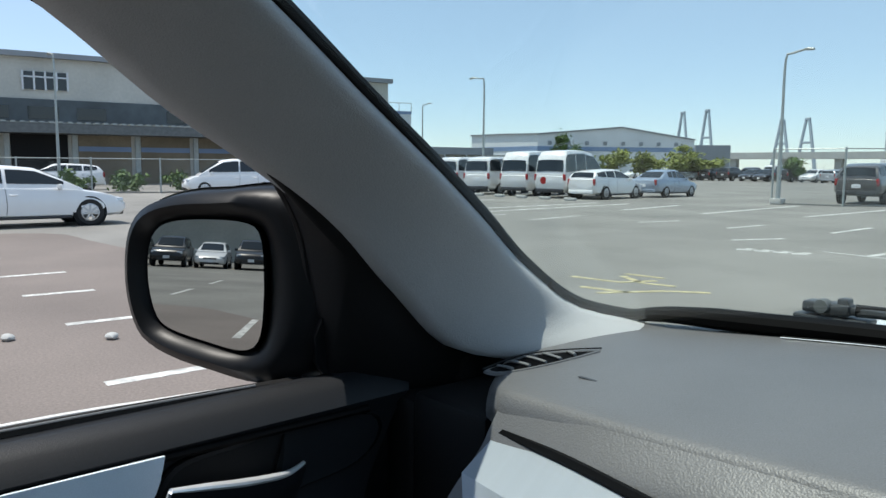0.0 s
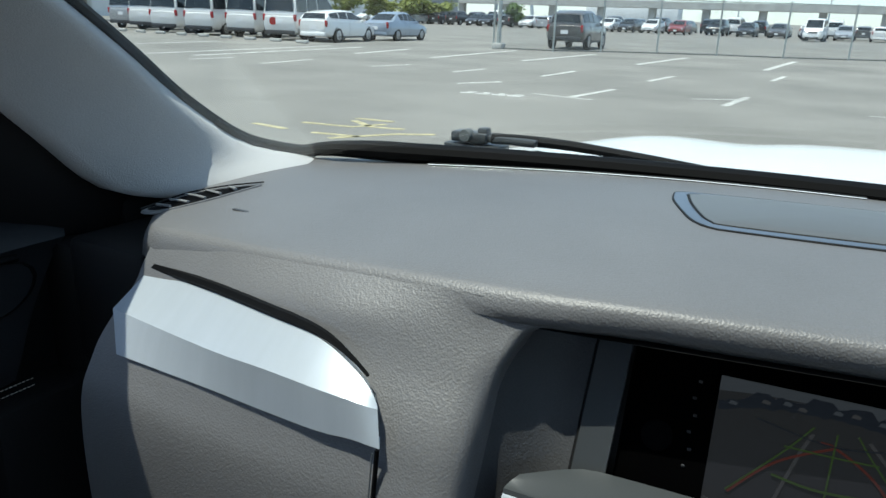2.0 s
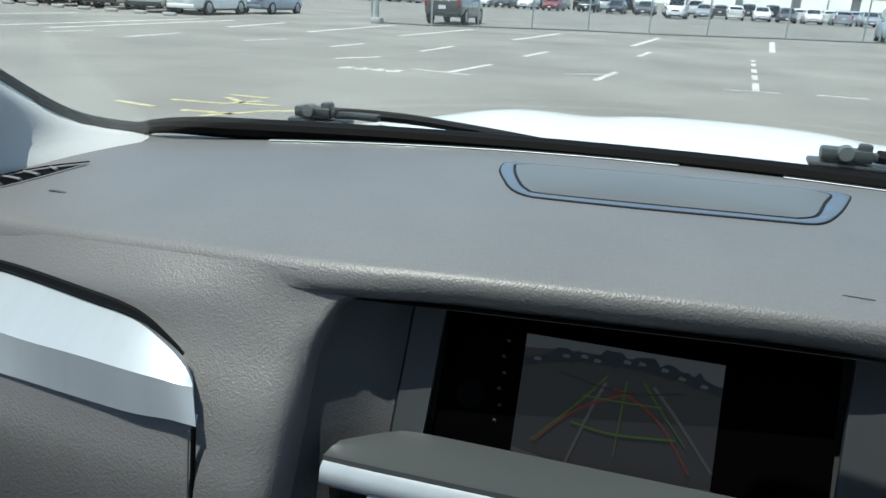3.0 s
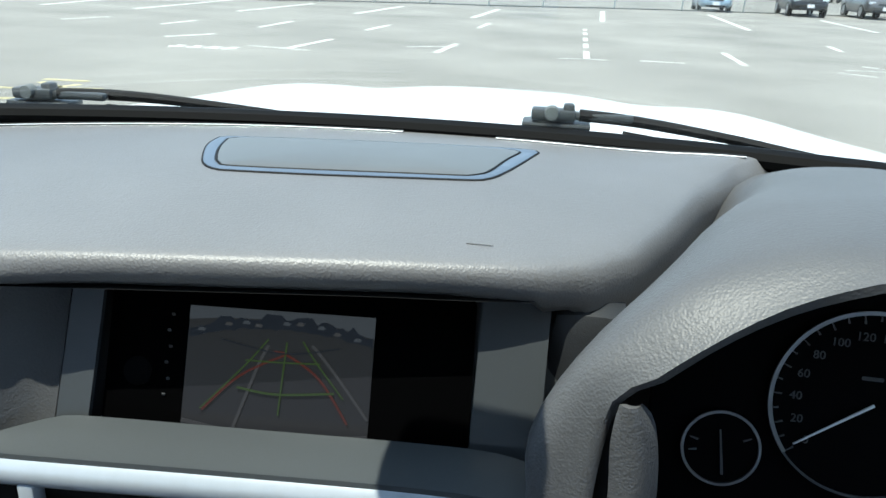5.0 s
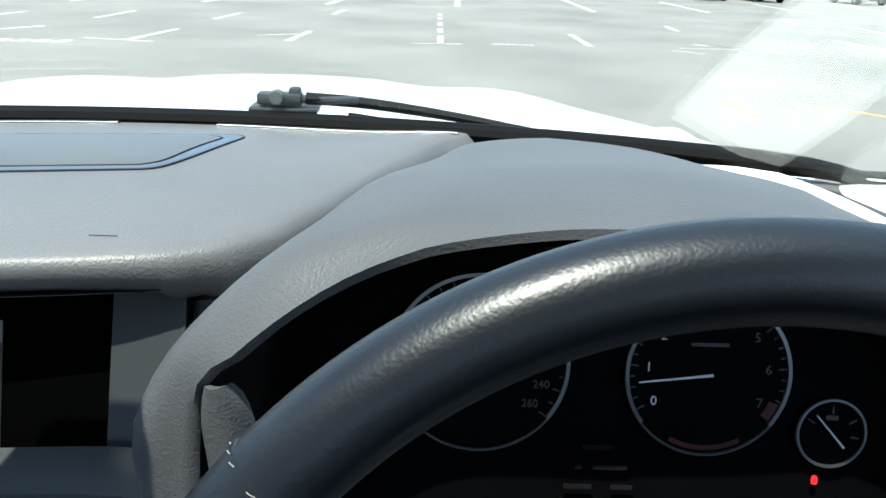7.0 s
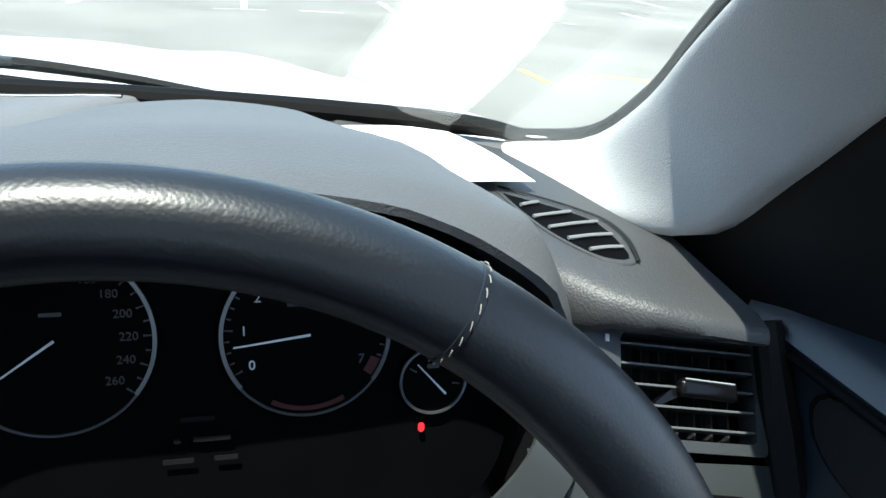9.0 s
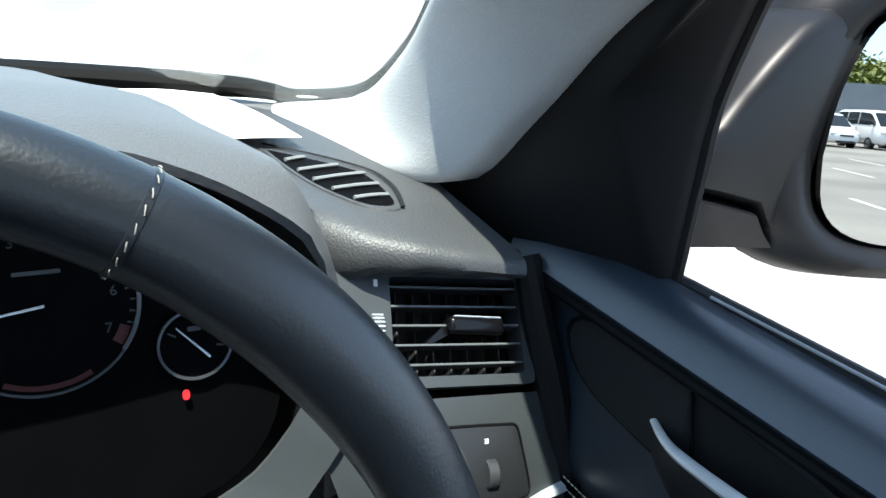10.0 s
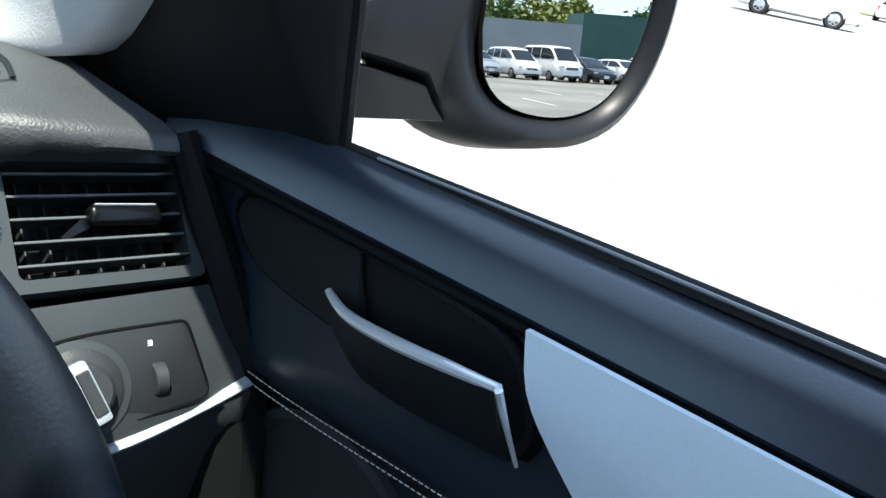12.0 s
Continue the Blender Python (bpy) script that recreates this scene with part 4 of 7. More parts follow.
M["dial_rim"] = node_mat("dial_rim_metal", (0.19, 0.195, 0.205), 0.35, 0.8, var=0.1, var_scale=60)
speedo, tach = to_cluster((0.3008, 0.517, 1.158)), to_cluster((0.4444, 0.514, 1.1545))
fuel, temp = to_cluster((0.221, 0.513, 1.121)), to_cluster((0.525, 0.503, 1.120))
for nm, c, r, label in (("speedometer", speedo, 0.0565, "speedometer dial"), ("rev_counter", tach, 0.0525, "rev counter dial"), ("fuel_gauge", fuel, 0.0235, "small fuel gauge"), ("temperature_gauge", temp, 0.0225, "small temperature gauge")):
    d = part(nm, prism_bm(on_plane(CM, [polar(c, r, k * 6) for k in range(60)], 0.0004), CM.to_3x3() @ Vector((0, 0, -0.003))), M["deep_black"], cluster, label)
    if r > 0.03:
        dial_ring("rim", *c, r, 0.0024, -128 if nm == "speedometer" else -128, 128, M["dial_rim"], d)
        dial_ring("lower_rim", *c, r, 0.0014, 128, 232, M["dim_mark"], d)
    else:
        dial_ring("rim", *c, r, 0.0016, 0, 360, M["dial_rim"], d)
    if nm == "speedometer":
        for k in range(27):
            a = -128 + 256 * k / 26
            dial_bar("tick", *c, r - 0.0075 if k % 2 == 0 else r - 0.006, r - 0.003, a, 0.0011, M["dim_mark"], d)
        for k in range(14):
            numeral(str(20 * k), *polar(c, r - 0.0155, -128 + 256 * k / 13), 0.0072, d, M["dim_mark"])
        dial_bar("needle", *c, -0.002, r - 0.008, -125, 0.0016, M["white_mark"], d, 0.004)
        part("unit_mark", prism_bm(on_plane(CM, rounded(0.012, 0.0022, 0.0005, 1, c[0] + 0.0, c[1] + 0.016), 0.001), CM.to_3x3() @ Vector((0, 0, -0.0006))), M["dim_mark"], d)
    if nm == "rev_counter":
        for k in range(29):
            a = -118 + 236 * k / 28
            dial_bar("tick", *c, r - 0.008 if k % 4 == 0 else r - 0.006, r - 0.003, a, 0.0011, M["red_mark"] if k > 27 else M["dim_mark"], d)
        for k in range(8):
            numeral(str(k), *polar(c, r - 0.0145, -118 + 236 * k / 7), 0.0085, d, M["white_mark"] if k in (0, 1, 2) else M["dim_mark"])
        dial_ring("red_zone", *c, r - 0.0035, 0.006, 112, 126, M["red_mark"], d, 0.001)
        dial_ring("economy_band", *c, r - 0.0035, 0.003, 152, 208, M["red_mark"], d, 0.001)
        dial_bar("needle", *c, -0.002, r - 0.008, -97, 0.0016, M["white_mark"], d, 0.004)
        part("unit_mark", prism_bm(on_plane(CM, rounded(0.024, 0.0022, 0.0005, 1, c[0], c[1] + 0.019), 0.001), CM.to_3x3() @ Vector((0, 0, -0.0006))), M["dim_mark"], d)
    if nm == "fuel_gauge":
        dial_bar("needle", *c, -0.016, 0.012, -8, 0.0016, M["dim_mark"], d, 0.003)
        for a in (-75, -100, 65):
            dial_bar("tick", *c, 0.014, 0.019, a, 0.0012, M["dim_mark"], d)
    if nm == "temperature_gauge":
        dial_bar("needle", *c, -0.012, 0.016, -42, 0.0014, M["white_mark"], d, 0.003)
        for a in (-60, 0, 60, 100):
            dial_bar("tick", *c, 0.013, 0.018, a, 0.0012, M["dim_mark"], d)
        part("scale_mark", prism_bm(on_plane(CM, rounded(0.008, 0.003, 0.0006, 1, c[0], c[1] + 0.010), 0.001), CM.to_3x3() @ Vector((0, 0, -0.0006))), M["dim_mark"], d)
rl = to_cluster((0.517, 0.498, 1.089))
part("warning_lamp", prism_bm(on_plane(CM, rounded(0.0042, 0.0062, 0.0019, 4, rl[0], rl[1]), 0.001), CM.to_3x3() @ Vector((0, 0, -0.0008))), M["red_lamp"], cluster, "lit red warning lamp")
for x, y, w in ((0.0, -0.047, 0.020), (0.008, -0.060, 0.022), (-0.012, -0.060, 0.004), (-0.012, -0.073, 0.018), (0.016, -0.073, 0.014)):
    part("readout_mark", prism_bm(on_plane(CM, rounded(w, 0.003, 0.0005, 1, x, y), 0.001), CM.to_3x3() @ Vector((0, 0, -0.0006))), M["shaded_mark"], cluster, "dim unreadable readout")

# ---- steering wheel ----
wheel = thing("steering_wheel", "black leather-wrapped steering wheel with pale seam stitching", "steering wheel")
WC, WT, WR, Wr = Vector((0.3665, 0.2445, 1.127)), 0.327, 0.195, 0.0155
W_UP, W_RT = Vector((0, math.sin(WT), math.cos(WT))), Vector((1, -0.0306, 0)).normalized()
W_N = W_RT.cross(W_UP).normalized()


def rim_pt(a, phi, extra=0.0, r=None):
    a = radians(a)
    d = W_RT * math.sin(a) + W_UP * math.cos(a)
    return WC + d * WR + (d * math.cos(phi) + W_N * math.sin(phi)) * ((r or Wr) + extra)


def rim_r(a):
    g = min(abs(((a - 50) + 180) % 360 - 180), abs(((a + 66) + 180) % 360 - 180))
    return Wr + 0.0018 * math.exp(-(g / 16) ** 2)


rings = [[rim_pt(a, 2 * math.pi * j / 20, 0, rim_r(a)) for j in range(20)] for a in np.linspace(0, 360, 181)]
part("rim", loft_bm(rings, closed=True), M["wheel_leather"], wheel, "black grained leather rim", angle=60)
for a in (31, -48, 130, -146):
    part("seam_groove", loft_bm([[rim_pt(a + da, 2 * math.pi * j / 20, ex, rim_r(a)) for j in range(20)] for da, ex in ((-0.5, -0.0005), (-0.35, 0.0004), (0.35, 0.0004), (0.5, -0.0005))], closed=True), M["wheel_leather"], wheel)
    for k in range(20):
        if k % 4 == 3 and a != 31:
            continue
        p0 = 2 * math.pi * k / 20
        bm = tube_bm([rim_pt(a - 0.12, p0, 0.0008, rim_r(a)), rim_pt(a, p0 + 0.08, 0.0010, rim_r(a)), rim_pt(a + 0.12, p0 + 0.16, 0.0007, rim_r(a))], 0.00022, 5, 5)
        part("stitch", bm, M["stitch"], wheel)
WM = plane_matrix(WC, W_RT, W_UP)
hub_out = [(-0.07, 0.015), (0.0, 0.02), (0.07, 0.015), (0.09, -0.01), (0.075, -0.06), (0.0, -0.085), (-0.075, -0.06), (-0.09, -0.01)]
TURN8 = Matrix.Rotation(radians(8), 4, "Z")
hub_ring = spline([(x, y, 0) for x, y in hub_out + hub_out[:1]], 49)[:-1]
part("airbag_cover", loft_bm([[WM @ TURN8 @ Vector((p.x * s, p.y * s, z - 0.02)) for p in hub_ring] for s, z in ((1, -0.05), (1, -0.005), (0.96, 0.003), (0.8, 0.008), (0.4, 0.012), (0.02, 0.013))], closed=True), M["leather"], wheel, "black airbag cover")
for a in (262, 180):
    p0 = TURN8 @ Vector((math.sin(radians(a)) * 0.08, math.cos(radians(a)) * 0.08, -0.02))
    p1 = TURN8 @ Vector((math.sin(radians(a)) * 0.187, math.cos(radians(a)) * 0.187, 0.0))
    part("spoke", tube_bm([WM @ p0, WM @ p0.lerp(p1, 0.5), WM @ p1], [0.03, 0.022, 0.02], 16, 10, flat=0.45), M["grey_plastic"], wheel, "satin grey spoke")
def on_wheel(pts, lift):
    return [WM @ Vector((u, v, lift)) for u, v in pts]


spoke_r = part("button_spoke", prism_bm(on_wheel([(0.172, 0.058), (0.14, 0.062), (0.10, 0.066), (0.05, 0.068), (0.05, -0.01), (0.12, -0.015), (0.16, 0.0), (0.186, 0.03)], -0.014), WM.to_3x3() @ Vector((0, 0, -0.012)), 0.002), M["vent_black"], wheel, "black spoke with printed buttons", angle=30)
part("spoke_trim", prism_bm(on_wheel([(0.178, 0.060), (0.14, 0.064), (0.10, 0.068), (0.05, 0.070), (0.05, 0.0625), (0.10, 0.0605), (0.14, 0.0575), (0.158, 0.054), (0.170, 0.047), (0.182, 0.047)], -0.008), WM.to_3x3() @ Vector((0, 0, -0.010)), 0.0015), M["grey_plastic"], spoke_r, "satin silver-grey trim", angle=30)
for u, v in ((0.151, 0.046), (0.151, 0.0405), (0.1635, 0.0425)):
    part("arrow_mark", prism_bm(on_wheel([(u - 0.003, v - 0.002), (u + 0.003, v - 0.002), (u, v + 0.0025)], -0.0075 if u > 0.16 else -0.0132), WM.to_3x3() @ Vector((0, 0, -0.0004))), M["white_mark"], spoke_r, "white printed arrow", smooth=False)
column = tagged(finish(tube_bm([WC - W_N * 0.05 + Vector((0, 0, -0.045)), WC - W_N * 0.16 + Vector((0, 0, -0.065)), WC - W_N * 0.30 + Vector((0, 0, -0.08))], [0.04, 0.045, 0.05], 16, 16), "steering_column", M["dark_plastic"]), "dark plastic steering column shroud", "steering column")
stalk = thing("wiper_stalk", "black column stalk with white printed symbols", "stalk")
part("lever", tube_bm([(0.42, 0.315, 1.150), (0.47, 0.298, 1.163), (0.50, 0.291, 1.166), (0.530, 0.288, 1.163), (0.546, 0.286, 1.158)], [0.010, 0.011, 0.012, 0.012, 0.008], 24, 10, flat=0.8), M["dark_plastic"], stalk)
for x, z, w in ((0.5085, 1.1736, 0.0045), (0.515, 1.1738, 0.0065), (0.5265, 1.1722, 0.0075), (0.535, 1.1705, 0.004)):
    part("printed_mark", box_bm(x, 0.2845, z, w, 0.003, 0.0012, 0.0005), M["white_mark"], stalk, "white printed symbol")
shroud = tagged(finish(sheet([[(0.585, 0.470, 1.13), (0.580, 0.455, 1.10), (0.56, 0.45, 1.07), (0.53, 0.45, 1.045), (0.45, 0.45, 1.02), (0.30, 0.45, 1.02), (0.2, 0.45, 1.03)], [(0.612, 0.465, 1.12), (0.606, 0.445, 1.08), (0.585, 0.44, 1.045), (0.55, 0.435, 1.015), (0.46, 0.43, 0.985), (0.30, 0.43, 0.985), (0.18, 0.43, 0.99)]], 40, 8, 0.004), "cluster_surround", M["shelf_grey"]), "satin grey lower surround of the instruments", "surround")
knee = tagged(finish(box_bm(0.40, 0.47, 0.86, 0.62, 0.10, 0.26, 0.03), "knee_panel", M["dark_plastic"]), "dark plastic knee panel below the steering column", "knee panel")

# ---- driver end of the dashboard ----
end = thing("driver_side_pad", "dark grey grained dashboard end beside the driver's door", "dashboard end")


def crest_r(x):
    xs = [0.46, 0.50, 0.535, 0.557, 0.572, 0.589, 0.604, 0.63, 0.658, 0.69, 0.735]
    ys = [0.87, 0.83, 0.785, 0.74, 0.688, 0.580, 0.520, 0.492, 0.476, 0.466, 0.460]
    zs = [1.205, 1.205, 1.203, 1.20, 1.198, 1.194, 1.192, 1.188, 1.185, 1.180, 1.172]
    return float(np.interp(x, xs, ys)), float(np.interp(x, xs, zs))


ROLL_R = [(0.003, -0.0012), (-0.003, -0.003), (-0.006, -0.007), (-0.007, -0.012), (-0.003, -0.016), (0.02, -0.018), (0.07, -0.020)]
xs = [0.455 + 0.008 * i for i in range(36)]
# driver's end wears the deep-shade copy in place of cast shade
part("pad", loft_bm(pad_rows(xs, crest_r, ROLL_R)), M["pad_shaded"], end, "soft grained pad", angle=50)

AM = plane_matrix((0.685, 0.4745, 1.121), (0.106, -0.012, -0.013), (0.004, 0.050, 0.063))
side_panel = [[(0.585, 0.475, 1.08), (0.635, 0.452, 1.083), (0.752, 0.440, 1.07)], [(0.60, 0.43, 1.02), (0.66, 0.405, 1.02), (0.752, 0.398, 1.008)], [(0.60, 0.43, 0.99), (0.66, 0.41, 0.99), (0.75, 0.405, 0.98)], [(0.60, 0.47, 0.85), (0.66, 0.46, 0.85), (0.75, 0.45, 0.85)]]
part("lower_panel", thicken(loft_bm([spline(r, 12) for r in side_panel]), -0.004), M["panel_shaded"], end, "satin grey switch panel", angle=50)
part("silver_strip", tube_bm([(0.585, 0.428, 1.000), (0.66, 0.4035, 1.008), (0.715, 0.399, 1.0125), (0.752, 0.399, 1.016)], 0.006, 24, 8, flat=0.6), M["silver"], end, "satin silver strip")

side_vent = thing("side_air_vent", "dark louvred side air vent with a black tab", "air vent", group="air vents")
outer = rounded(0.156, 0.100, 0.004, 4, -0.010, 0.0055)
inner_o = rounded(0.100, 0.068, 0.004, 4, 0.010, -0.003)
part("frame", frame_bm(on_plane(AM, outer, 0.004), on_plane(AM, inner_o, 0.004), AM.to_3x3() @ Vector((0, 0, -0.02))), M["panel_shaded"], side_vent, "satin dark grey frame", angle=30)
part("backing", prism_bm(on_plane(AM, rounded(0.11, 0.080, 0.004, 3, 0.008, -0.003), -0.026), AM.to_3x3() @ Vector((0, 0, -0.004))), M["black"], side_vent, "black inside")
for k in range(5):
    y = 0.0235 - 0.0133 * k
    part("slat", box_bm(0, 0, 0, 0.099, 0.0019, 0.013, 0.0006, 1, AM @ Matrix.Translation((0.010, y, -0.004)) @ Matrix.Rotation(radians(-3), 4, "X")), M["vent_black"], side_vent)
    # lighter strip paints the highlight along the slat's front edge
    part("slat_glint", box_bm(0, 0, 0, 0.099, 0.0016, 0.001, 0.0003, 1, AM @ Matrix.Translation((0.010, y + 0.0005, 0.0029))), M["grey_plastic"], side_vent)
for k in range(7):
    part("vane", box_bm(0, 0, 0, 0.0016, 0.064, 0.008, 0.0004, 1, AM @ Matrix.Translation((-0.030 + 0.0133 * k, -0.003, -0.018)) @ Matrix.Rotation(radians(25), 4, "Y")), M["vent_black"], side_vent)
tab = part("tab", box_bm(0, 0, 0, 0.043, 0.0125, 0.014, 0.0035, 3, AM @ Matrix.Translation((0.022, -0.0035, 0.004)) @ Matrix.Rotation(radians(-2), 4, "Z")), M["gloss_black"], side_vent, "gloss black adjusting tab")
part("tab_edge", box_bm(0, 0, 0, 0.037, 0.0012, 0.002, 0.0005, 1, AM @ Matrix.Translation((0.022, 0.0020, 0.0106)) @ Matrix.Rotation(radians(-2), 4, "Z")), M["silver"], tab, "bright upper edge")
part("tab_stem", prism_bm(on_plane(AM, [(0.001, -0.001), (0.004, -0.008), (-0.014, -0.0165), (-0.015, -0.014)], 0.003), AM.to_3x3() @ Vector((0, 0, -0.008))), M["gloss_black"], tab)
wheel_bm = lathe_bm([(0.0, -0.004), (0.0125, -0.004), (0.0135, -0.003), (0.0135, 0.003), (0.0125, 0.004), (0.0, 0.004)], 24, "X")
bmesh.ops.transform(wheel_bm, matrix=AM @ Matrix.Translation((-0.050, -0.004, -0.006)), verts=wheel_bm.verts)
tw = part("thumbwheel", wheel_bm, M["grey_plastic"], side_vent, "ribbed thumbwheel")
for k in range(9):
    a = radians(-50 + 12.5 * k)
    part("rib", box_bm(0, 0, 0, 0.008, 0.0014, 0.002, 0.0004, 1, AM @ Matrix.Translation((-0.050, -0.004 + 0.0136 * math.sin(a), -0.006 + 0.0136 * math.cos(a)))), M["silver"], tw)
part("symbol", box_bm(0, 0, 0, 0.003, 0.005, 0.0006, 0.0002, 1, AM @ Matrix.Translation((-0.050, 0.026, 0.0045))), M["white_mark"], side_vent)

switch = thing("light_switch", "rotary headlamp switch with white printed symbols", "light switch")
LM = plane_matrix((0.680, 0.4165, 1.042), (0.115, -0.018, -0.014), (0.006, 0.035, 0.062))
PLATE = [(-0.050, 0.0225), (-0.020, 0.0265), (0.030, 0.0275), (0.0345, 0.0265), (0.0375, 0.022), (0.0445, -0.008), (0.0455, -0.016), (0.043, -0.0205), (0.036, -0.0225), (-0.020, -0.028), (-0.050, -0.028)]
part("plate", prism_bm(on_plane(LM, PLATE, 0.004), LM.to_3x3() @ Vector((0, 0, -0.01)), 0.001), M["vent_black"], switch, "black switch plate", angle=30)
part("plate_gap", tube_bm(on_plane(LM, PLATE + PLATE[:1], 0.0035), 0.0011, 90, 6), M["seal_black"], switch, "fine gap round the plate")
kn = lathe_bm([(0.0, 0.0), (0.024, 0.0), (0.024, 0.003), (0.021, 0.005), (0.0165, 0.006), (0.0155, 0.013), (0.013, 0.015), (0.0, 0.015)], 36, "Z")
bmesh.ops.transform(kn, matrix=LM @ Matrix.Translation((-0.030, -0.004, 0.004)), verts=kn.verts)
knob = part("knob", kn, M["dark_plastic"], switch, "round black knob", angle=30)
part("grip", box_bm(0, 0, 0, 0.010, 0.036, 0.008, 0.002, 2, LM @ Matrix.Translation((-0.030, -0.004, 0.021)) @ Matrix.Rotation(radians(20), 4, "Z")), M["silver"], knob, "silver-edged grip bar")
part("grip_face", box_bm(0, 0, 0, 0.007, 0.026, 0.002, 0.0006, 1, LM @ Matrix.Translation((-0.030, -0.004, 0.0252)) @ Matrix.Rotation(radians(20), 4, "Z")), M["dark_plastic"], knob)
for x, y, w in ((-0.028, 0.0205, 0.006), (-0.014, 0.014, 0.0045), (0.012, 0.017, 0.003)):
    lm = LM @ Matrix.Translation((x, y, 0.0047 if y != 0.018 else 0.009))
    bars = [box_bm(0, 0, 0, w * 0.5, 0.0034, 0.0006, 0.0002, 1, lm @ Matrix.Translation((0.25 * w, 0, 0)))]
    bars += [box_bm(0, 0, 0, w * 0.38, 0.0006, 0.0006, 0.0, 1, lm @ Matrix.Translation((-0.28 * w, 0.0013 * q, 0))) for q in (-1, 0, 1)]
    part("printed_symbol", join(*bars), M["white_mark"], switch, "white printed lamp symbol", smooth=False)
part("zero_mark", text_bm("0", 0.006, LM @ Matrix.Translation((-0.043, 0.019, 0.0095)), 0.0002), M["white_mark"], switch, "white printed zero", smooth=False)
part("dial_ring", frame_bm(on_plane(LM, [(-0.030 + 0.0285 * math.cos(a), -0.004 + 0.0285 * math.sin(a)) for a in [2 * math.pi * q / 48 for q in range(48)]], 0.0058), on_plane(LM, [(-0.030 + 0.0235 * math.cos(a), -0.004 + 0.0235 * math.sin(a)) for a in [2 * math.pi * q / 48 for q in range(48)]], 0.0068), LM.to_3x3() @ Vector((0, 0, -0.004))), M["panel_shaded"], switch, "satin grey dial ring", angle=30)
tl = lathe_bm([(0.0, -0.004), (0.0095, -0.004), (0.0105, -0.003), (0.0105, 0.003), (0.0095, 0.004), (0.0, 0.004)], 20, "X")
bmesh.ops.transform(tl, matrix=LM @ Matrix.Translation((0.016, -0.005, 0.0005)), verts=tl.verts)
part("level_wheel", tl, M["dark_plastic"], switch, "small dark thumbwheel")


# ---- demister grilles at both ends ----
def demister(s):
    v = thing("demister_vent", "black side demister grille with pale fins in the dashboard end", "air vent", group="demister vents")
    def lift(p, h):
        x = p[0]
        yc, zc = (crest(-x) if s < 0 else crest_r(x))
        return Vector((s * x, p[1], pad_z(-x if s < 0 else x, p[1], zc, yc) + h))

    ox, oy = (0.010, 0.010) if s < 0 else (0.0, 0.0)
    off = Vector((ox, oy))
    size = 0.78 if s < 0 else 0.87
    hub = Vector((0.645, 0.575))

    def shift(p):
        return hub + (Vector(p) - hub) * size + off

    outline = [shift(p) for p in ((0.606, 0.648), (0.634, 0.630), (0.657, 0.612), (0.675, 0.593), (0.679, 0.560), (0.674, 0.526), (0.655, 0.522), (0.639, 0.536), (0.621, 0.570), (0.611, 0.610))]
    ring = spline([(*p, 0) for p in outline + outline[:1]], 41)[:-1]
    c = sum((Vector((p.x, p.y)) for p in ring), Vector((0, 0))) / len(ring)

    def scaled(f, h):
        return [lift(c + (Vector((p.x, p.y)) - c) * f, h) for p in ring]

    part("rim", loft_bm([scaled(1.13, -0.001), scaled(1.10, 0.0012), scaled(1.04, 0.0016), scaled(1.01, 0.0016), scaled(0.99, -0.003)], closed=True), M["pad"] if s < 0 else M["pad_shaded"], v)
    groove = [shift(p) for p in ((0.607, 0.665), (0.645, 0.640), (0.672, 0.618), (0.689, 0.597), (0.691, 0.560), (0.679, 0.519))]
    part("groove", tube_bm([lift(p, 0.0022) for p in groove], 0.0017, 30, 5, flat=0.5), M["black"], v)
    # black sheet on top of the pad, painted dark like a shaded opening
    part("well", loft_bm([scaled(1.0, 0.0018), scaled(0.98, 0.0018), scaled(0.5, 0.0016), scaled(0.0, 0.0015)], closed=True), M["deep_black"], v, "flat black sheet standing for the shaded opening")
    for a, b in (((0.613, 0.618), (0.634, 0.628)), ((0.616, 0.594), (0.658, 0.609)), ((0.622, 0.573), (0.676, 0.591)), ((0.631, 0.553), (0.678, 0.566)), ((0.642, 0.534), (0.676, 0.542))):
        a, b = shift(a), shift(b)
        part("slat", tube_bm([lift(a, 0.0030), lift(a.lerp(b, 0.5), 0.0032), lift(b, 0.0030)], 0.0017, 8, 6, flat=0.9), M["vent_fin"], v)
    return v


demister(-1)
demister(1)

for s, side in ((-1, "passenger"), (1, "driver")):
    # black blocks added to stop light leaks and stand for the shade there
    cap = thing("dash_end_cap", "black end cap between the dashboard and the %s door" % side, "end cap", "dash end caps")
    part("side_block", box_bm(s * 0.775, 0.70, 0.90, 0.07, 0.40, 0.50, 0.01), M["black"], cap)
    part("top_block", box_bm(s * 0.775, 0.70, 1.16, 0.06, 0.26, 0.06, 0.015), M["black"], cap)
    part("kick_panel", box_bm(s * 0.775, 0.62, 0.72, 0.09, 0.44, 0.58, 0.01), M["black"], cap)
    part("gap_block", box_bm(s * 0.80, 0.46, 0.90, 0.03, 0.12, 0.50, 0.005), M["black"], cap)
    if s > 0:
        # dark bar added to paint the shade between dashboard and door
        part("door_gap", tube_bm([(0.755, 0.482, 1.160), (0.757, 0.458, 1.115), (0.760, 0.428, 1.06), (0.762, 0.408, 1.00), (0.765, 0.405, 0.90)], [0.010, 0.013, 0.012, 0.012, 0.012], 40, 10), M["black"], cap, "black bar standing for the shaded gap at the door")
    if s < 0:
        part("side_panel", box_bm(-0.69, 0.72, 0.88, 0.11, 0.44, 0.56, 0.01), M["black"], cap, "black side of the dashboard")

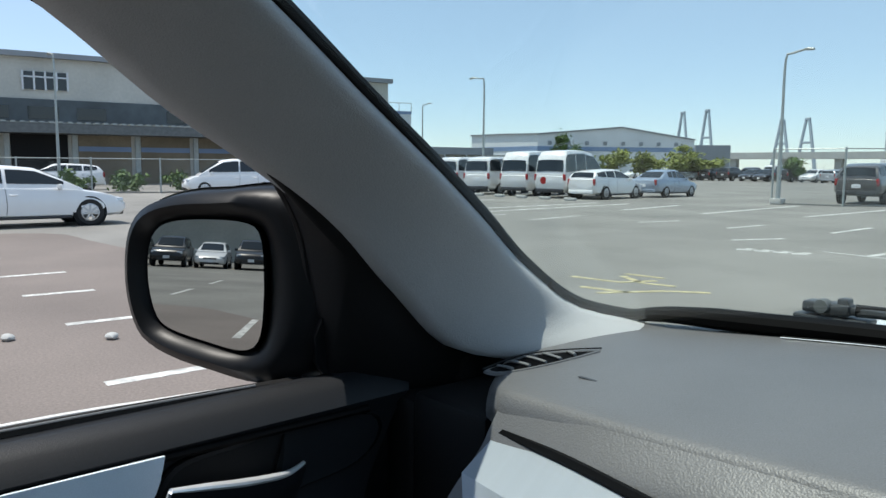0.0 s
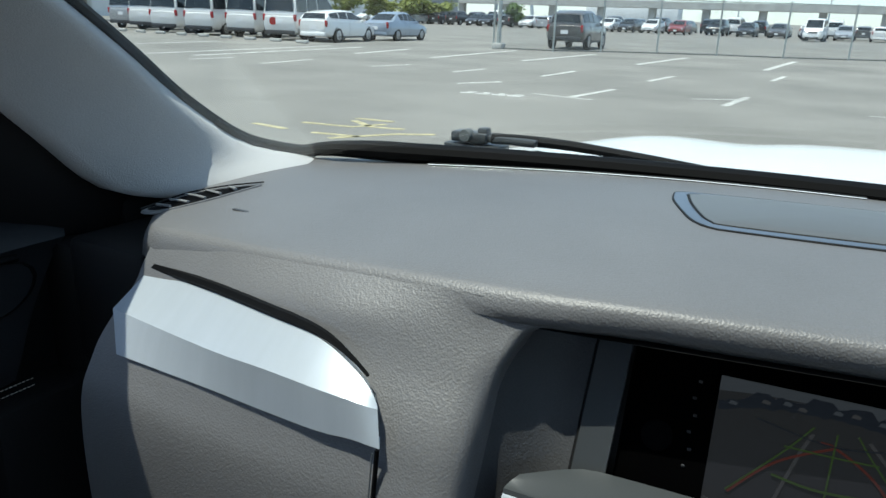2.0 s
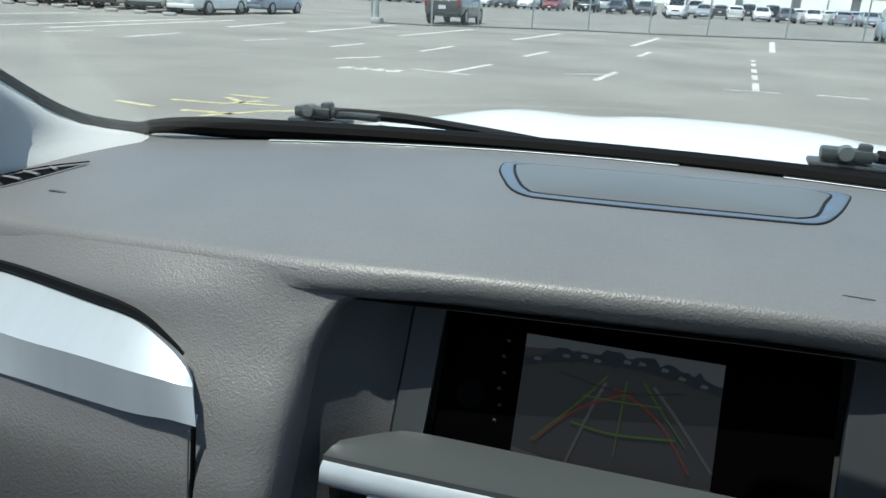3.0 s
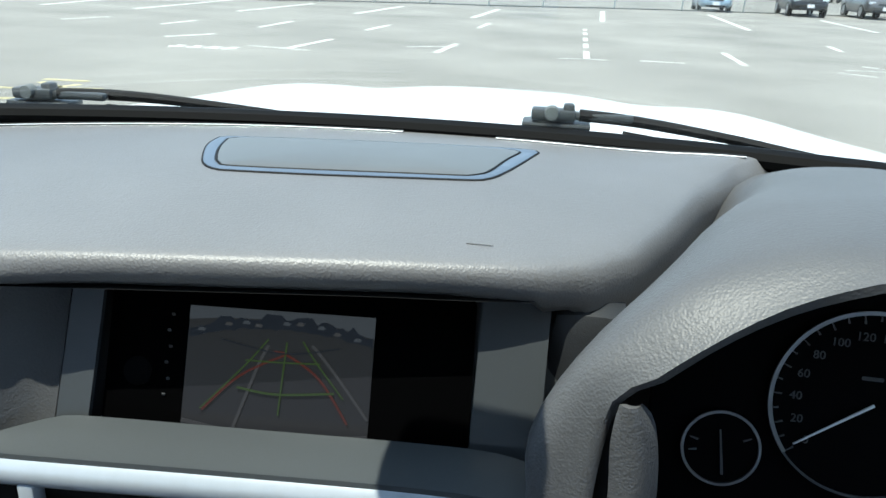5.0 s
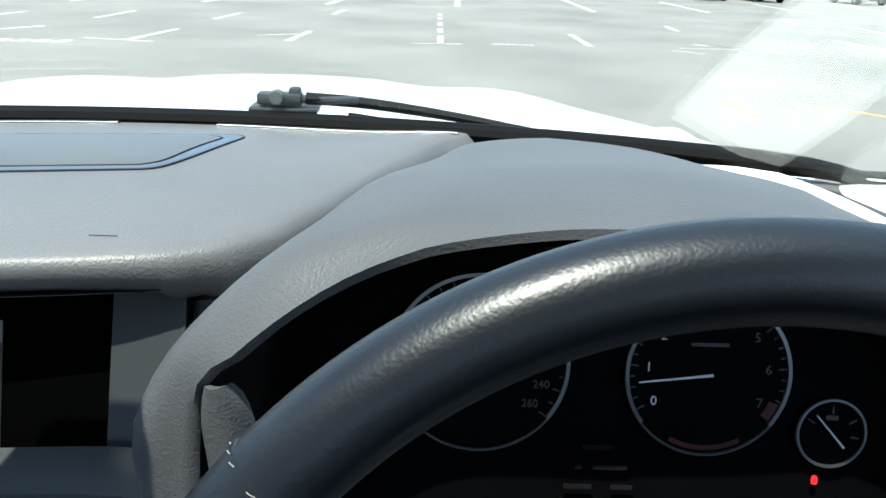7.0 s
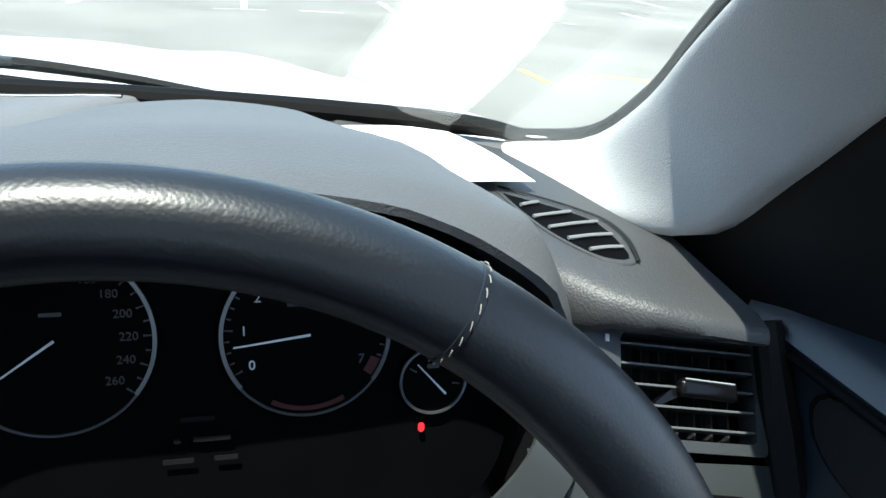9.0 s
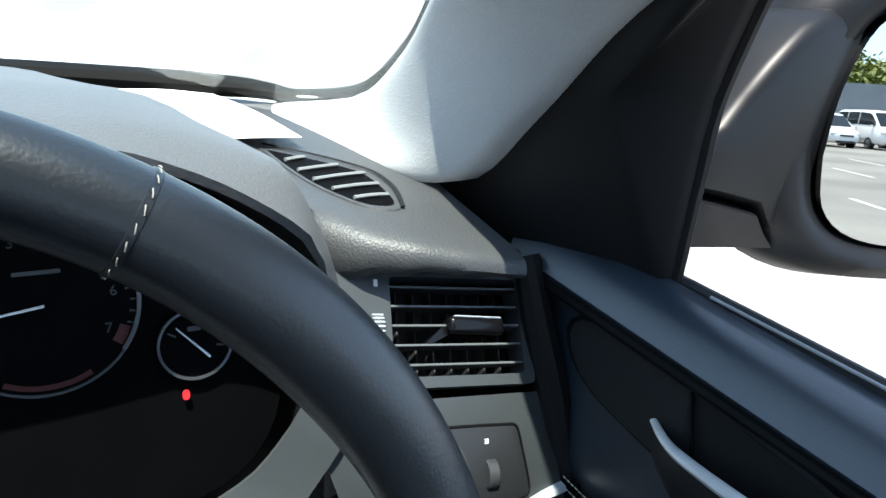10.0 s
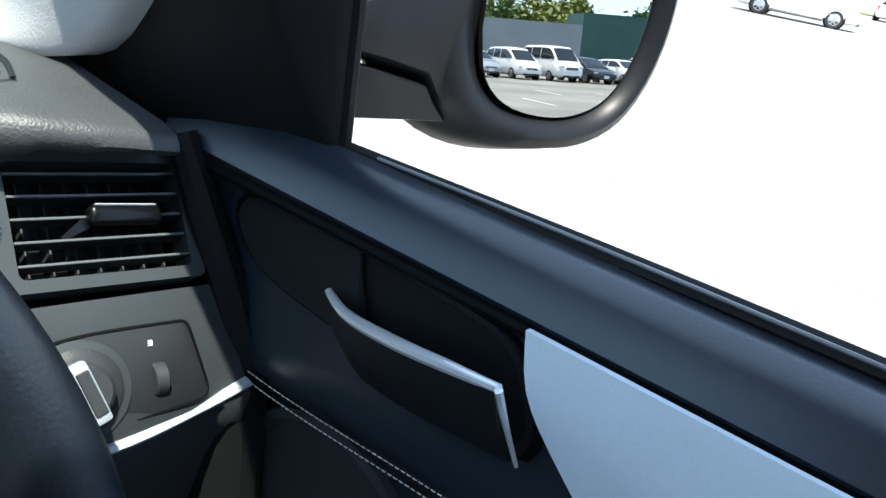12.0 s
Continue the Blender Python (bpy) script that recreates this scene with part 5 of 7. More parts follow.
# papers lying on the dashboard
sheet_paper = tagged(finish(sheet([[(0.498, 0.815, 1.2115), (0.553, 0.813, 1.213), (0.607, 0.809, 1.2105)], [(0.524, 0.715, 1.2135), (0.578, 0.725, 1.2145), (0.628, 0.730, 1.211)], [(0.555, 0.645, 1.209), (0.600, 0.643, 1.2105), (0.643, 0.648, 1.208)]], 12, 12, 0.0006), "paper_sheet", M["paper"]), "white sheet of paper lying on the dashboard", "paper")
tissue = tagged(finish(sheet([[(0.668, 0.806, 1.212), (0.70, 0.80, 1.214), (0.722, 0.79, 1.216)], [(0.690, 0.775, 1.212), (0.712, 0.77, 1.214), (0.728, 0.765, 1.222)]], 8, 6, 0.0006), "paper_slip", M["paper"]), "small white slip of paper by the windscreen pillar", "paper")


# ---- doors ----
def door(s):
    side = "driver" if s > 0 else "passenger"
    d = thing("car_door", "black trimmed %s door with a chrome pull handle and silver strip" % side, "car door", group="front doors")
    ys = [0.50 - 0.035 * i for i in range(34)]

    def sec(y):
        f = max(0, min(1, (y - 0.30) / 0.2))
        x0 = 0.80
        return [(0.815, 1.160), (x0 + 0.006, 1.174), (x0 - 0.004, 1.178), (0.782, 1.174), (0.767, 1.163), (0.760, 1.152), (0.762, 1.146), (0.768, 1.142), (0.769, 1.12), (0.768, 1.08), (0.762, 1.05), (0.758, 1.028), (0.762, 1.018), (0.775, 1.0), (0.775, 0.80), (0.765, 0.45)]

    def rise(y):
        return 0.0

    rows = []
    for y in ys:
        lead = (0.50 - y) / 1.155
        pts = spline([(s * x, (0.43 + 0.56 * (max(z, 0.95) - 1.01)) * (1 - lead) + y * lead if y > -0.6 else y, z + (rise(y) if z > 1.13 else 0.0)) for x, z in sec(y)], 44)
        rows.append(pts)
    # passenger roll takes the darker copy in place of weaker light
    part("top_roll", loft_bm([r[:21] for r in rows]), M["leather"] if s > 0 else M["door_panel"], d, "black padded top below the window", angle=55)
    part("panel", loft_bm([r[20:] for r in rows]), M["door_panel"], d, "black padded door panel", angle=55)
    part("outer_skin", box_bm(s * 0.865, -0.08, 0.775, 0.10, 1.16, 0.65, 0.03, 3), M["white_paint"], d, "white painted outer skin")
    part("belt_seal", tube_bm([(s * 0.815, 0.415, 1.168), (s * 0.812, 0.1, 1.176 + rise(0.1)), (s * 0.81, -0.62, 1.176 + rise(-0.6))], 0.0065, 30, 8), M["black"], d, "black window seal")
    if s < 0:
        part("sill_edge", tube_bm([(-0.842, 0.46, 1.158), (-0.842, 0.28, 1.168), (-0.842, 0.10, 1.172), (-0.842, -0.62, 1.172)], 0.0035, 30, 8), M["white_paint"], d, "white painted lower edge of the window")
    part("belt_trim", tube_bm([(s * 0.828, 0.415, 1.166), (s * 0.825, 0.1, 1.173 + rise(0.1)), (s * 0.823, -0.62, 1.173 + rise(-0.6))], 0.004, 30, 8), M["dark_plastic"], d, "black outer edge")
    part("belt_line", tube_bm([(s * 0.8065, 0.36, 1.1765), (s * 0.8045, 0.1, 1.1815), (s * 0.8025, -0.60, 1.1815)], 0.0011, 30, 6), M["vent_fin"], d, "thin pale line in the window seal")
    # black tube laid along the door for the roll's shadow
    part("roll_shadow", tube_bm([(s * 0.7625, 0.46, 1.1445), (s * 0.7625, 0.2, 1.1455), (s * 0.7625, -0.60, 1.1455)], 0.0042, 30, 8), M["seal_black"], d, "black strip standing for the shadow under the padded top")
    # mirror base panel
    lead_edge = [(0.808, 0.392, 1.158), (0.802, 0.388, 1.25), (0.796, 0.380, 1.31), (0.776, 0.330, 1.42)] if s > 0 else [(0.812, 0.443, 1.158), (0.806, 0.425, 1.245), (0.803, 0.404, 1.335), (0.782, 0.335, 1.42)]
    tri = lead_edge + [ (0.755, 0.255, 1.47), (0.742, 0.30, 1.43), (0.742, 0.40, 1.355), (0.745, 0.50, 1.285), (0.745, 0.60, 1.205), (0.755, 0.61, 1.15), (0.775, 0.52, 1.145)]
    bm = bmesh.new()
    ring = spline([(s * x, y, z) for x, y, z in tri + tri[:1]], 49)[:-1]
    c = sum(ring, Vector()) / len(ring) + Vector((-s * 0.006, 0, 0))
    rings = [[p + Vector((s * 0.005, 0.004, 0)) for p in ring], ring, [c + (p - c) * 0.9 + Vector((-s * 0.006, -0.002, 0)) for p in ring], [c + (p - c) * 0.4 + Vector((-s * 0.008, -0.002, 0)) for p in ring], [c + Vector((-s * 0.008, -0.002, 0)) for p in ring]]
    bm.free()
    part("mirror_panel", loft_bm(rings, closed=True), M["black"], d, "matt black mirror base panel", angle=50)
    part("glass_run", tube_bm([(s * (x + 0.003), y + 0.001, z + 0.002) for x, y, z in lead_edge] + [(s * 0.757, 0.25, 1.475)], 0.005, 30, 8), M["black"], d, "black rubber glass run")
    part("window_frame", tube_bm([(s * 0.757, 0.25, 1.475), (s * 0.735, 0.10, 1.545), (s * 0.715, -0.1, 1.58), (s * 0.71, -0.35, 1.585), (s * 0.735, -0.60, 1.55)], 0.017, 40, 8), M["black"], d, "black window frame")
    # handle pocket; passenger-side fittings are moved forward to fit the camera's view
    fy = 0.0 if s > 0 else 0.042
    zc = [(0.424, 1.136), (0.434, 1.124), (0.424, 1.103), (0.395, 1.089), (0.332, 1.082), (0.265, 1.075), (0.212, 1.073), (0.201, 1.078), (0.200, 1.095), (0.213, 1.123), (0.232, 1.137), (0.28, 1.1405), (0.34, 1.1415), (0.395, 1.1415)]
    ring = spline([(s * 0.766, y, z) for y, z in [(a + fy, b) for a, b in zc + zc[:1]]], 57)[:-1]
    c = sum(ring, Vector()) / len(ring)
    part("pocket_rim", loft_bm([[c + (p - c) * f + Vector((-s * h, 0, 0)) for p in ring] for f, h in ((1.035, -0.004), (1.028, 0.0012), (1.0, 0.002), (0.985, 0.0), (0.95, -0.004))], closed=True), M["seal_black"], d, angle=60)
    part("pocket", loft_bm([[c + (p - c) * f + Vector((-s * h, 0, 0)) for p in ring] for f, h in ((0.99, 0.0015), (0.93, 0.001), (0.5, 0.0008), (0.0, 0.0008))], closed=True), M["door_panel"], d, "black handle pocket")
    # flat black sheet paints the shaded hollow; nothing is cut into the door
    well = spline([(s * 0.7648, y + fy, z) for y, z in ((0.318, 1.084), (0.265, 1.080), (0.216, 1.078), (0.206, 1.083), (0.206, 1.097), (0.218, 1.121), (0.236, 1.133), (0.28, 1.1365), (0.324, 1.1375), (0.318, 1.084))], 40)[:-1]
    part("pocket_shade", prism_bm(well, (s * 0.004, 0, 0)), M["black"], d, "flat black sheet standing for the shade behind the handle", smooth=False)
    hp = [(s * 0.760, 0.343, 1.108), (s * 0.752, 0.32, 1.106), (s * 0.745, 0.28, 1.112), (s * 0.739, 0.24, 1.121), (s * 0.736, 0.21, 1.127)]
    hp = [(x, y + fy, z) for x, y, z in hp]
    part("pull_handle", tube_bm(hp, [0.0025, 0.0042, 0.0046, 0.0042, 0.0030], 30, 10, flat=0.8), M["chrome"], d, "curved chrome pull handle")
    part("handle_grip", sheet([[(x + s * 0.001, y, z) for x, y, z in hp], [(x + s * 0.006, y - 0.004, z - 0.022) for x, y, z in hp], [(x + s * 0.016, y - 0.008, z - 0.043) for x, y, z in hp]], 24, 8, 0.004), M["door_panel"], d, "black grip below the handle")
    part("handle_tail", tube_bm([(s * 0.736, 0.21 + fy, 1.126), (s * 0.742, 0.204 + fy, 1.105), (s * 0.75, 0.198 + fy, 1.082)], [0.0025, 0.0016, 0.0012], 12, 8), M["chrome"], d, "chrome tail of the handle")
    part("pocket_divider", tube_bm([(s * 0.764, 0.325 + fy, 1.139), (s * 0.762, 0.318 + fy, 1.12), (s * 0.762, 0.312 + fy, 1.10)], 0.0012, 10, 6), M["seal_black"], d)
    # silver strip
    upper = [(0.759, 0.213, 1.149), (0.757, 0.10, 1.150), (0.757, -0.10, 1.150), (0.757, -0.45, 1.150)]
    mid = [(0.757, 0.2015, 1.116), (0.753, 0.09, 1.113), (0.752, -0.10, 1.112), (0.752, -0.45, 1.112)]
    low = [(0.760, 0.165, 1.076), (0.758, 0.07, 1.078), (0.757, -0.10, 1.079), (0.757, -0.45, 1.079)]
    part("silver_strip", sheet([[(s * x, y + fy, z) for x, y, z in r] for r in (upper, mid, low)], 30, 10, 0.004), M["silver_sky_sheen"], d, "satin silver strip")
    # stitching
    for off in (0.0, -0.0075):
        line = spline([(s * 0.7565, 0.455, 1.020 + off), (s * 0.7545, 0.36, 1.0225 + off), (s * 0.7545, 0.22, 1.033 + off), (s * 0.7545, 0.05, 1.04 + off), (s * 0.7545, -0.2, 1.04 + off)], 150)
        bms = [tube_bm([line[k], line[k].lerp(line[k + 1], 0.5) + Vector((-s * 0.0004, 0, 0)), line[k].lerp(line[k + 1], 0.62)], 0.0005, 3, 4) for k in range(0, 148)]
        part("stitching", join(*bms), M["stitch_pale"], d, "pale double stitching")
    sp = lathe_bm([(0.085, 0.0), (0.085, 0.006), (0.079, 0.008), (0.076, 0.004), (0.03, 0.006), (0.0, 0.007)], 40, "X")
    bmesh.ops.transform(sp, matrix=Matrix.Translation((s * 0.775, 0.335, 0.925)) @ Matrix.Diagonal((-s, 1, 1, 1)), verts=sp.verts)
    part("speaker", sp, M["dark_plastic"], d, "round dark speaker grille")
    return d


door(-1)
door(1)


# ---- door mirrors ----
def door_mirror(s, outline, normal, origin, label):
    mir = thing("door_mirror", label, "door mirror", group="door mirrors")
    nrm = Vector(normal).normalized()
    across = Vector((0, 0, 1)).cross(nrm)
    mm = plane_matrix(origin, across, nrm.cross(across))
    ring = spline([(x, y, 0) for x, y in outline + outline[:1]], 61)[:-1]
    c = sum(ring, Vector()) / len(ring)

    def rr(f, h, add=0.0):
        out = []
        for p in ring:
            d = p - c
            u = d.normalized()
            inner = max(0.0, -s * u.x) ** 2
            out.append(mm @ (c + d * f + u * (add * (1 + 1.6 * inner)) + Vector((0, 0, h - 1.2 * add * inner))))
        return out

    part("mirror_glass", loft_bm([rr(1.0, -0.006), rr(1.0, 0.0), rr(0.6, 0.0), rr(0.0, 0.0)], closed=True), M["mirror"], mir, "clear mirror glass", angle=20)
    part("housing", loft_bm([rr(1.0, -0.012), rr(1.0, -0.002, 0.003), rr(1.0, 0.010, 0.010), rr(1.0, 0.013, 0.016), rr(1.0, 0.006, 0.026), rr(1.0, -0.02, 0.033), rr(1.0, -0.05, 0.030), rr(0.92, -0.085, 0.02), rr(0.6, -0.11, 0.0), rr(0.0, -0.118)], closed=True), M["mirror_shell"], mir, "matt black housing", angle=50)
    return mir, mm, rr


OUT_R = [(-0.096, -0.005), (-0.092, 0.05), (-0.070, 0.098), (-0.02, 0.112), (0.045, 0.105), (0.082, 0.075), (0.086, 0.02), (0.072, -0.03), (0.045, -0.062), (0.0, -0.075), (-0.055, -0.068), (-0.086, -0.045)]
mirr_r, mmr, rrr = door_mirror(1, OUT_R, (-0.338, -0.936, 0.095), (1.068, 0.387, 1.246), "black driver-side door mirror with light reflections")
def slab(outline, y0, y1, inset):
    ring = [Vector((x, 0, z)) for x, z in outline]
    mid = sum(ring, Vector()) / len(ring)
    return loft_bm([[mid + (p - mid) * f + Vector((0, y, 0)) for p in ring] for f, y in ((1 - 2.2 * inset, y0), (1 - inset, y0 + 0.003), (1, y0 + 0.010), (1, y1))], closed=True, cap=True)


ARM = [(1.00, 1.35), (0.955, 1.346), (0.932, 1.334), (0.905, 1.309), (0.886, 1.288), (0.869, 1.266), (0.835, 1.245), (0.832, 1.222), (0.871, 1.214), (0.931, 1.199), (0.945, 1.182), (0.964, 1.163), (0.981, 1.157), (1.023, 1.147), (1.05, 1.25)]
part("arm", slab(ARM, 0.428, 0.50, 0.06), M["mirror_shell"], mirr_r, "glossy black inner arm", angle=40)
FOOT = [(0.832, 1.2185), (0.871, 1.2105), (0.929, 1.1955), (0.942, 1.18), (0.961, 1.163), (0.90, 1.171), (0.832, 1.179)]
part("foot", slab(FOOT, 0.424, 0.52, 0.05), M["mirror_shell"], mirr_r, "black mirror foot", angle=40)
OUT_L = [(0.074, 0.0), (0.070, 0.045), (0.055, 0.063), (0.0, 0.066), (-0.05, 0.060), (-0.070, 0.04), (-0.072, 0.0), (-0.062, -0.035), (-0.045, -0.05), (0.0, -0.060), (0.05, -0.066), (0.070, -0.05)]
mirr_l, mml, rrl = door_mirror(-1, OUT_L, (0.488, -0.873, 0.065), (-0.905, 0.352, 1.264), "black passenger-side door mirror with a white painted cap")
part("foot", tube_bm([(-0.80, 0.47, 1.21), (-0.86, 0.465, 1.22), (-0.90, 0.44, 1.24)], [0.05, 0.045, 0.05], 16, 12, flat=1.1), M["mirror_shell"], mirr_l, "black mirror foot")
for mir, mm, rr in ((mirr_r, mmr, rrr), (mirr_l, mml, rrl)):
    a, b, c2 = rr(1.0, -0.018, 0.0345), rr(1.0, -0.05, 0.0325), rr(0.92, -0.086, 0.0225)
    n = len(a)
    zs = [p.z for p in a]
    zmid = (max(zs) + min(zs)) / 2 + 0.02
    top_i = [i for i in range(n) if a[i].z > zmid]
    start = next(i for i in top_i if (i - 1) % n not in top_i)
    order = [(start + k) % n for k in range(len(top_i))]
    part("cap", loft_bm([[r[i] for i in order] for r in (a, b, c2, rr(0.6, -0.112, 0.001))]), M["white_paint"], mir, "white painted cap", angle=50)


# ---- ground and markings ----
bm = bmesh.new()
bmesh.ops.create_grid(bm, x_segments=12, y_segments=12, size=2500)
ground = tagged(finish(bm, "ground", M["asphalt"]), "worn grey asphalt car park with faint patches", "ground", kind="structure")


M["brown_asphalt"] = node_mat("brown_worn_asphalt", (0.175, 0.146, 0.128), 0.9, grain=0.22, grain_scale=50, var=0.22, var_scale=0.35, bump=0.4, bump_scale=90, bump_dist=0.006)
edge = []
for k in range(80):
    a = 2 * math.pi * k / 80
    r = 1 + 0.10 * noise.noise(Vector((math.cos(a) * 3, math.sin(a) * 3, 0.4)))
    edge.append((-10.0 + 9.5 * r * math.copysign(abs(math.cos(a)) ** 0.6, math.cos(a)), -5.5 + 9.5 * r * math.copysign(abs(math.sin(a)) ** 0.6, math.sin(a)), 0.001))
patch = tagged(finish(prism_bm(edge, (0, 0, 0.001)), "asphalt_patch", M["brown_asphalt"], smooth=False), "reddish brown worn asphalt patch beside the car", "ground", kind="structure")


def strip(points, w, mat, z=0.004, name="bay_line", label="worn white painted bay line"):
    p = [Vector((x, y, 0)) for x, y in points]
    left, right = [], []
    for i, q in enumerate(p):
        d = (p[min(i + 1, len(p) - 1)] - p[max(i - 1, 0)]).normalized()
        sd = Vector((-d.y, d.x, 0)) * w / 2
        left.append(q + sd + Vector((0, 0, z)))
        right.append(q - sd + Vector((0, 0, z)))
    b = loft_bm([left, right])
    r = bmesh.ops.extrude_face_region(b, geom=b.faces[:])
    bmesh.ops.translate(b, vec=(0, 0, -0.003), verts=[v for v in r["geom"] if isinstance(v, bmesh.types.BMVert)])
    return tagged(finish(b, name, mat, smooth=False), label, "road marking", "painted bay lines", "structure")


# long bay lines before the fence
for (xa, ya), (xb, yb) in (((-18.2, 14.4), (-18.7, 24.1)), ((-16.9, 15.4), (-17.5, 24.5)), ((-15.0, 20.6), (-15.7, 25.1)), ((-12.3, 21.0), (-12.8, 28.8)), ((-9.7, 22.3), (-9.6, 29.3)),
                           ((-6.5, 24.2), (-6.3, 30.7)), ((-2.8, 25.2), (-2.55, 32.5)), ((1.5, 27.0), (1.9, 35.5)), ((6.2, 26.3), (6.9, 37.5)), ((11.1, 28.8), (11.8, 37.2)), ((16.0, 30.0), (17.0, 38.5)), ((21.0, 31.0), (22.5, 39.5)),
                           ((-22.5, 15.5), (-23.2, 22.5))):
    strip([(xa, ya), (xb, yb)], 0.20, M["line"])
# short dashes of the next row
for (xa, ya), (xb, yb) in (((-8.95, 16.4), (-8.9, 18.1)), ((-6.85, 17.0), (-6.9, 19.4)), ((-4.5, 17.8), (-4.4, 20.0)), ((-2.1, 20.7), (-2.0, 22.8)), ((-7.4, 13.7), (-6.9, 14.8)), ((-4.65, 13.0), (-4.5, 15.1)),
                           ((-2.1, 13.6), (-2.0, 15.6)), ((-11.3, 16.2), (-11.0, 17.6)), ((-13.6, 14.6), (-13.9, 17.0)), ((-15.8, 14.2), (-15.6, 15.6)), ((3.5, 14.5), (3.6, 17.0)), ((6.7, 19.1), (6.9, 20.7)), ((10.0, 15.0), (10.1, 17.9)), ((13.1, 20.8), (13.5, 23.5))):
    strip([(xa, ya), (xb, yb)], 0.13, M["line"])
for y0, y1 in ((14.0, 15.6), (16.4, 17.4), (18.2, 19.2), (20.2, 21.0), (21.8, 22.5)):
    strip([(0.62 + (y0 - 14) * 0.02, y0), (0.62 + (y1 - 14) * 0.02, y1)], 0.12, M["line"])
for (xa, ya), (xb, yb) in (((0.1, 13.9), (1.0, 14.1)), ((1.6, 14.3), (2.4, 14.3)), ((-2.8, 14.4), (-1.9, 15.1)), ((-5.4, 13.0), (-4.2, 12.8)), ((5.0, 14.2), (5.5, 13.8)), ((5.3, 14.7), (6.6, 14.9))):
    strip([(xa, ya), (xb, yb)], 0.08, M["line"], name="faint_line", label="faint white painted cross line")
# worn lettering on the ground, too worn to read
for k in range(4):
    x = -6.5 + 0.30 * k
    strip([(x, 12.15 + 0.04 * k), (x + 0.22, 12.25 + 0.04 * k)], 0.20, M["line"], name="ground_lettering", label="worn unreadable white lettering on the asphalt")
    strip([(x + 0.02, 12.45 + 0.04 * k), (x + 0.20, 12.42 + 0.04 * k)], 0.09, M["line"], name="ground_lettering", label="worn unreadable white lettering on the asphalt")
for k in range(5):
    strip([(5.9 + 0.22 * k, 15.6 - 0.2 * k), (6.3 + 0.22 * k, 15.2 - 0.2 * k)], 0.10, M["line"], name="ground_lettering", label="worn unreadable white lettering on the asphalt")
# yellow marks near the passenger side
for pts in ([(-6.6, 6.9), (-6.0, 6.8)], [(-6.2, 7.35), (-5.5, 7.45), (-5.3, 7.9)], [(-5.9, 8.1), (-5.35, 8.15)], [(-5.8, 7.9), (-5.3, 7.6), (-4.9, 7.7)], [(-5.2, 6.6), (-4.8, 7.3), (-4.4, 7.6)], [(-5.6, 6.8), (-5.0, 6.9)]):
    strip(pts, 0.10, M["yellow_line"], name="yellow_mark", label="worn yellow painted mark on the asphalt")
for pts in ([(3.8, 8.65), (3.8, 7.7)], [(4.6, 8.4), (5.2, 8.1), (5.4, 7.8)]):
    strip(pts, 0.09, M["orange_line"], name="orange_mark", label="worn orange painted mark on the asphalt")
# bay lines at both sides
for (xa, ya), (xb, yb) in (((-10.5, 0.6), (-10.5, 2.4)), ((-8.85, 1.6), (-8.8, 2.3)), ((-7.05, 1.6), (-7.0, 2.9)), ((-5.0, 1.35), (-4.95, 3.6)), ((-10.4, 3.8), (-10.2, 6.0)), ((-12.5, 0.0), (-12.6, 2.0)),
                           ((6.9, 1.75), (7.3, -0.6)), ((10.0, 1.8), (10.2, -0.5)), ((4.9, 2.4), (4.4, 0.0)), ((7.9, 2.8), (8.6, 2.9)), ((13.5, 3.0), (13.8, 0.0))):
    strip([(xa, ya), (xb, yb)], 0.11, M["line"])
for k in range(-7, 10):
    for y0 in (-9.5, -18.0, -24.0):
        strip([(k * 2.6 + 0.6, y0), (k * 2.6 + 0.6, y0 - 2.8)], 0.12, M["line"])
for x, y in ((-6.7, 1.1), (-6.25, 1.75)):
    bm = bmesh.new()
    bmesh.ops.create_icosphere(bm, subdivisions=2, radius=0.05)
    for v in bm.verts:
        v.co = Vector((v.co.x * 1.3, v.co.y, v.co.z * 0.6)) * (1 + 0.25 * noise.noise(v.co * 22 + Vector((x, y, 0))))
    bmesh.ops.translate(bm, vec=(x, y, 0.028), verts=bm.verts)
    tagged(finish(bm, "stone", M["concrete"]), "small pale stone lying on the asphalt", "stone", "loose stones")


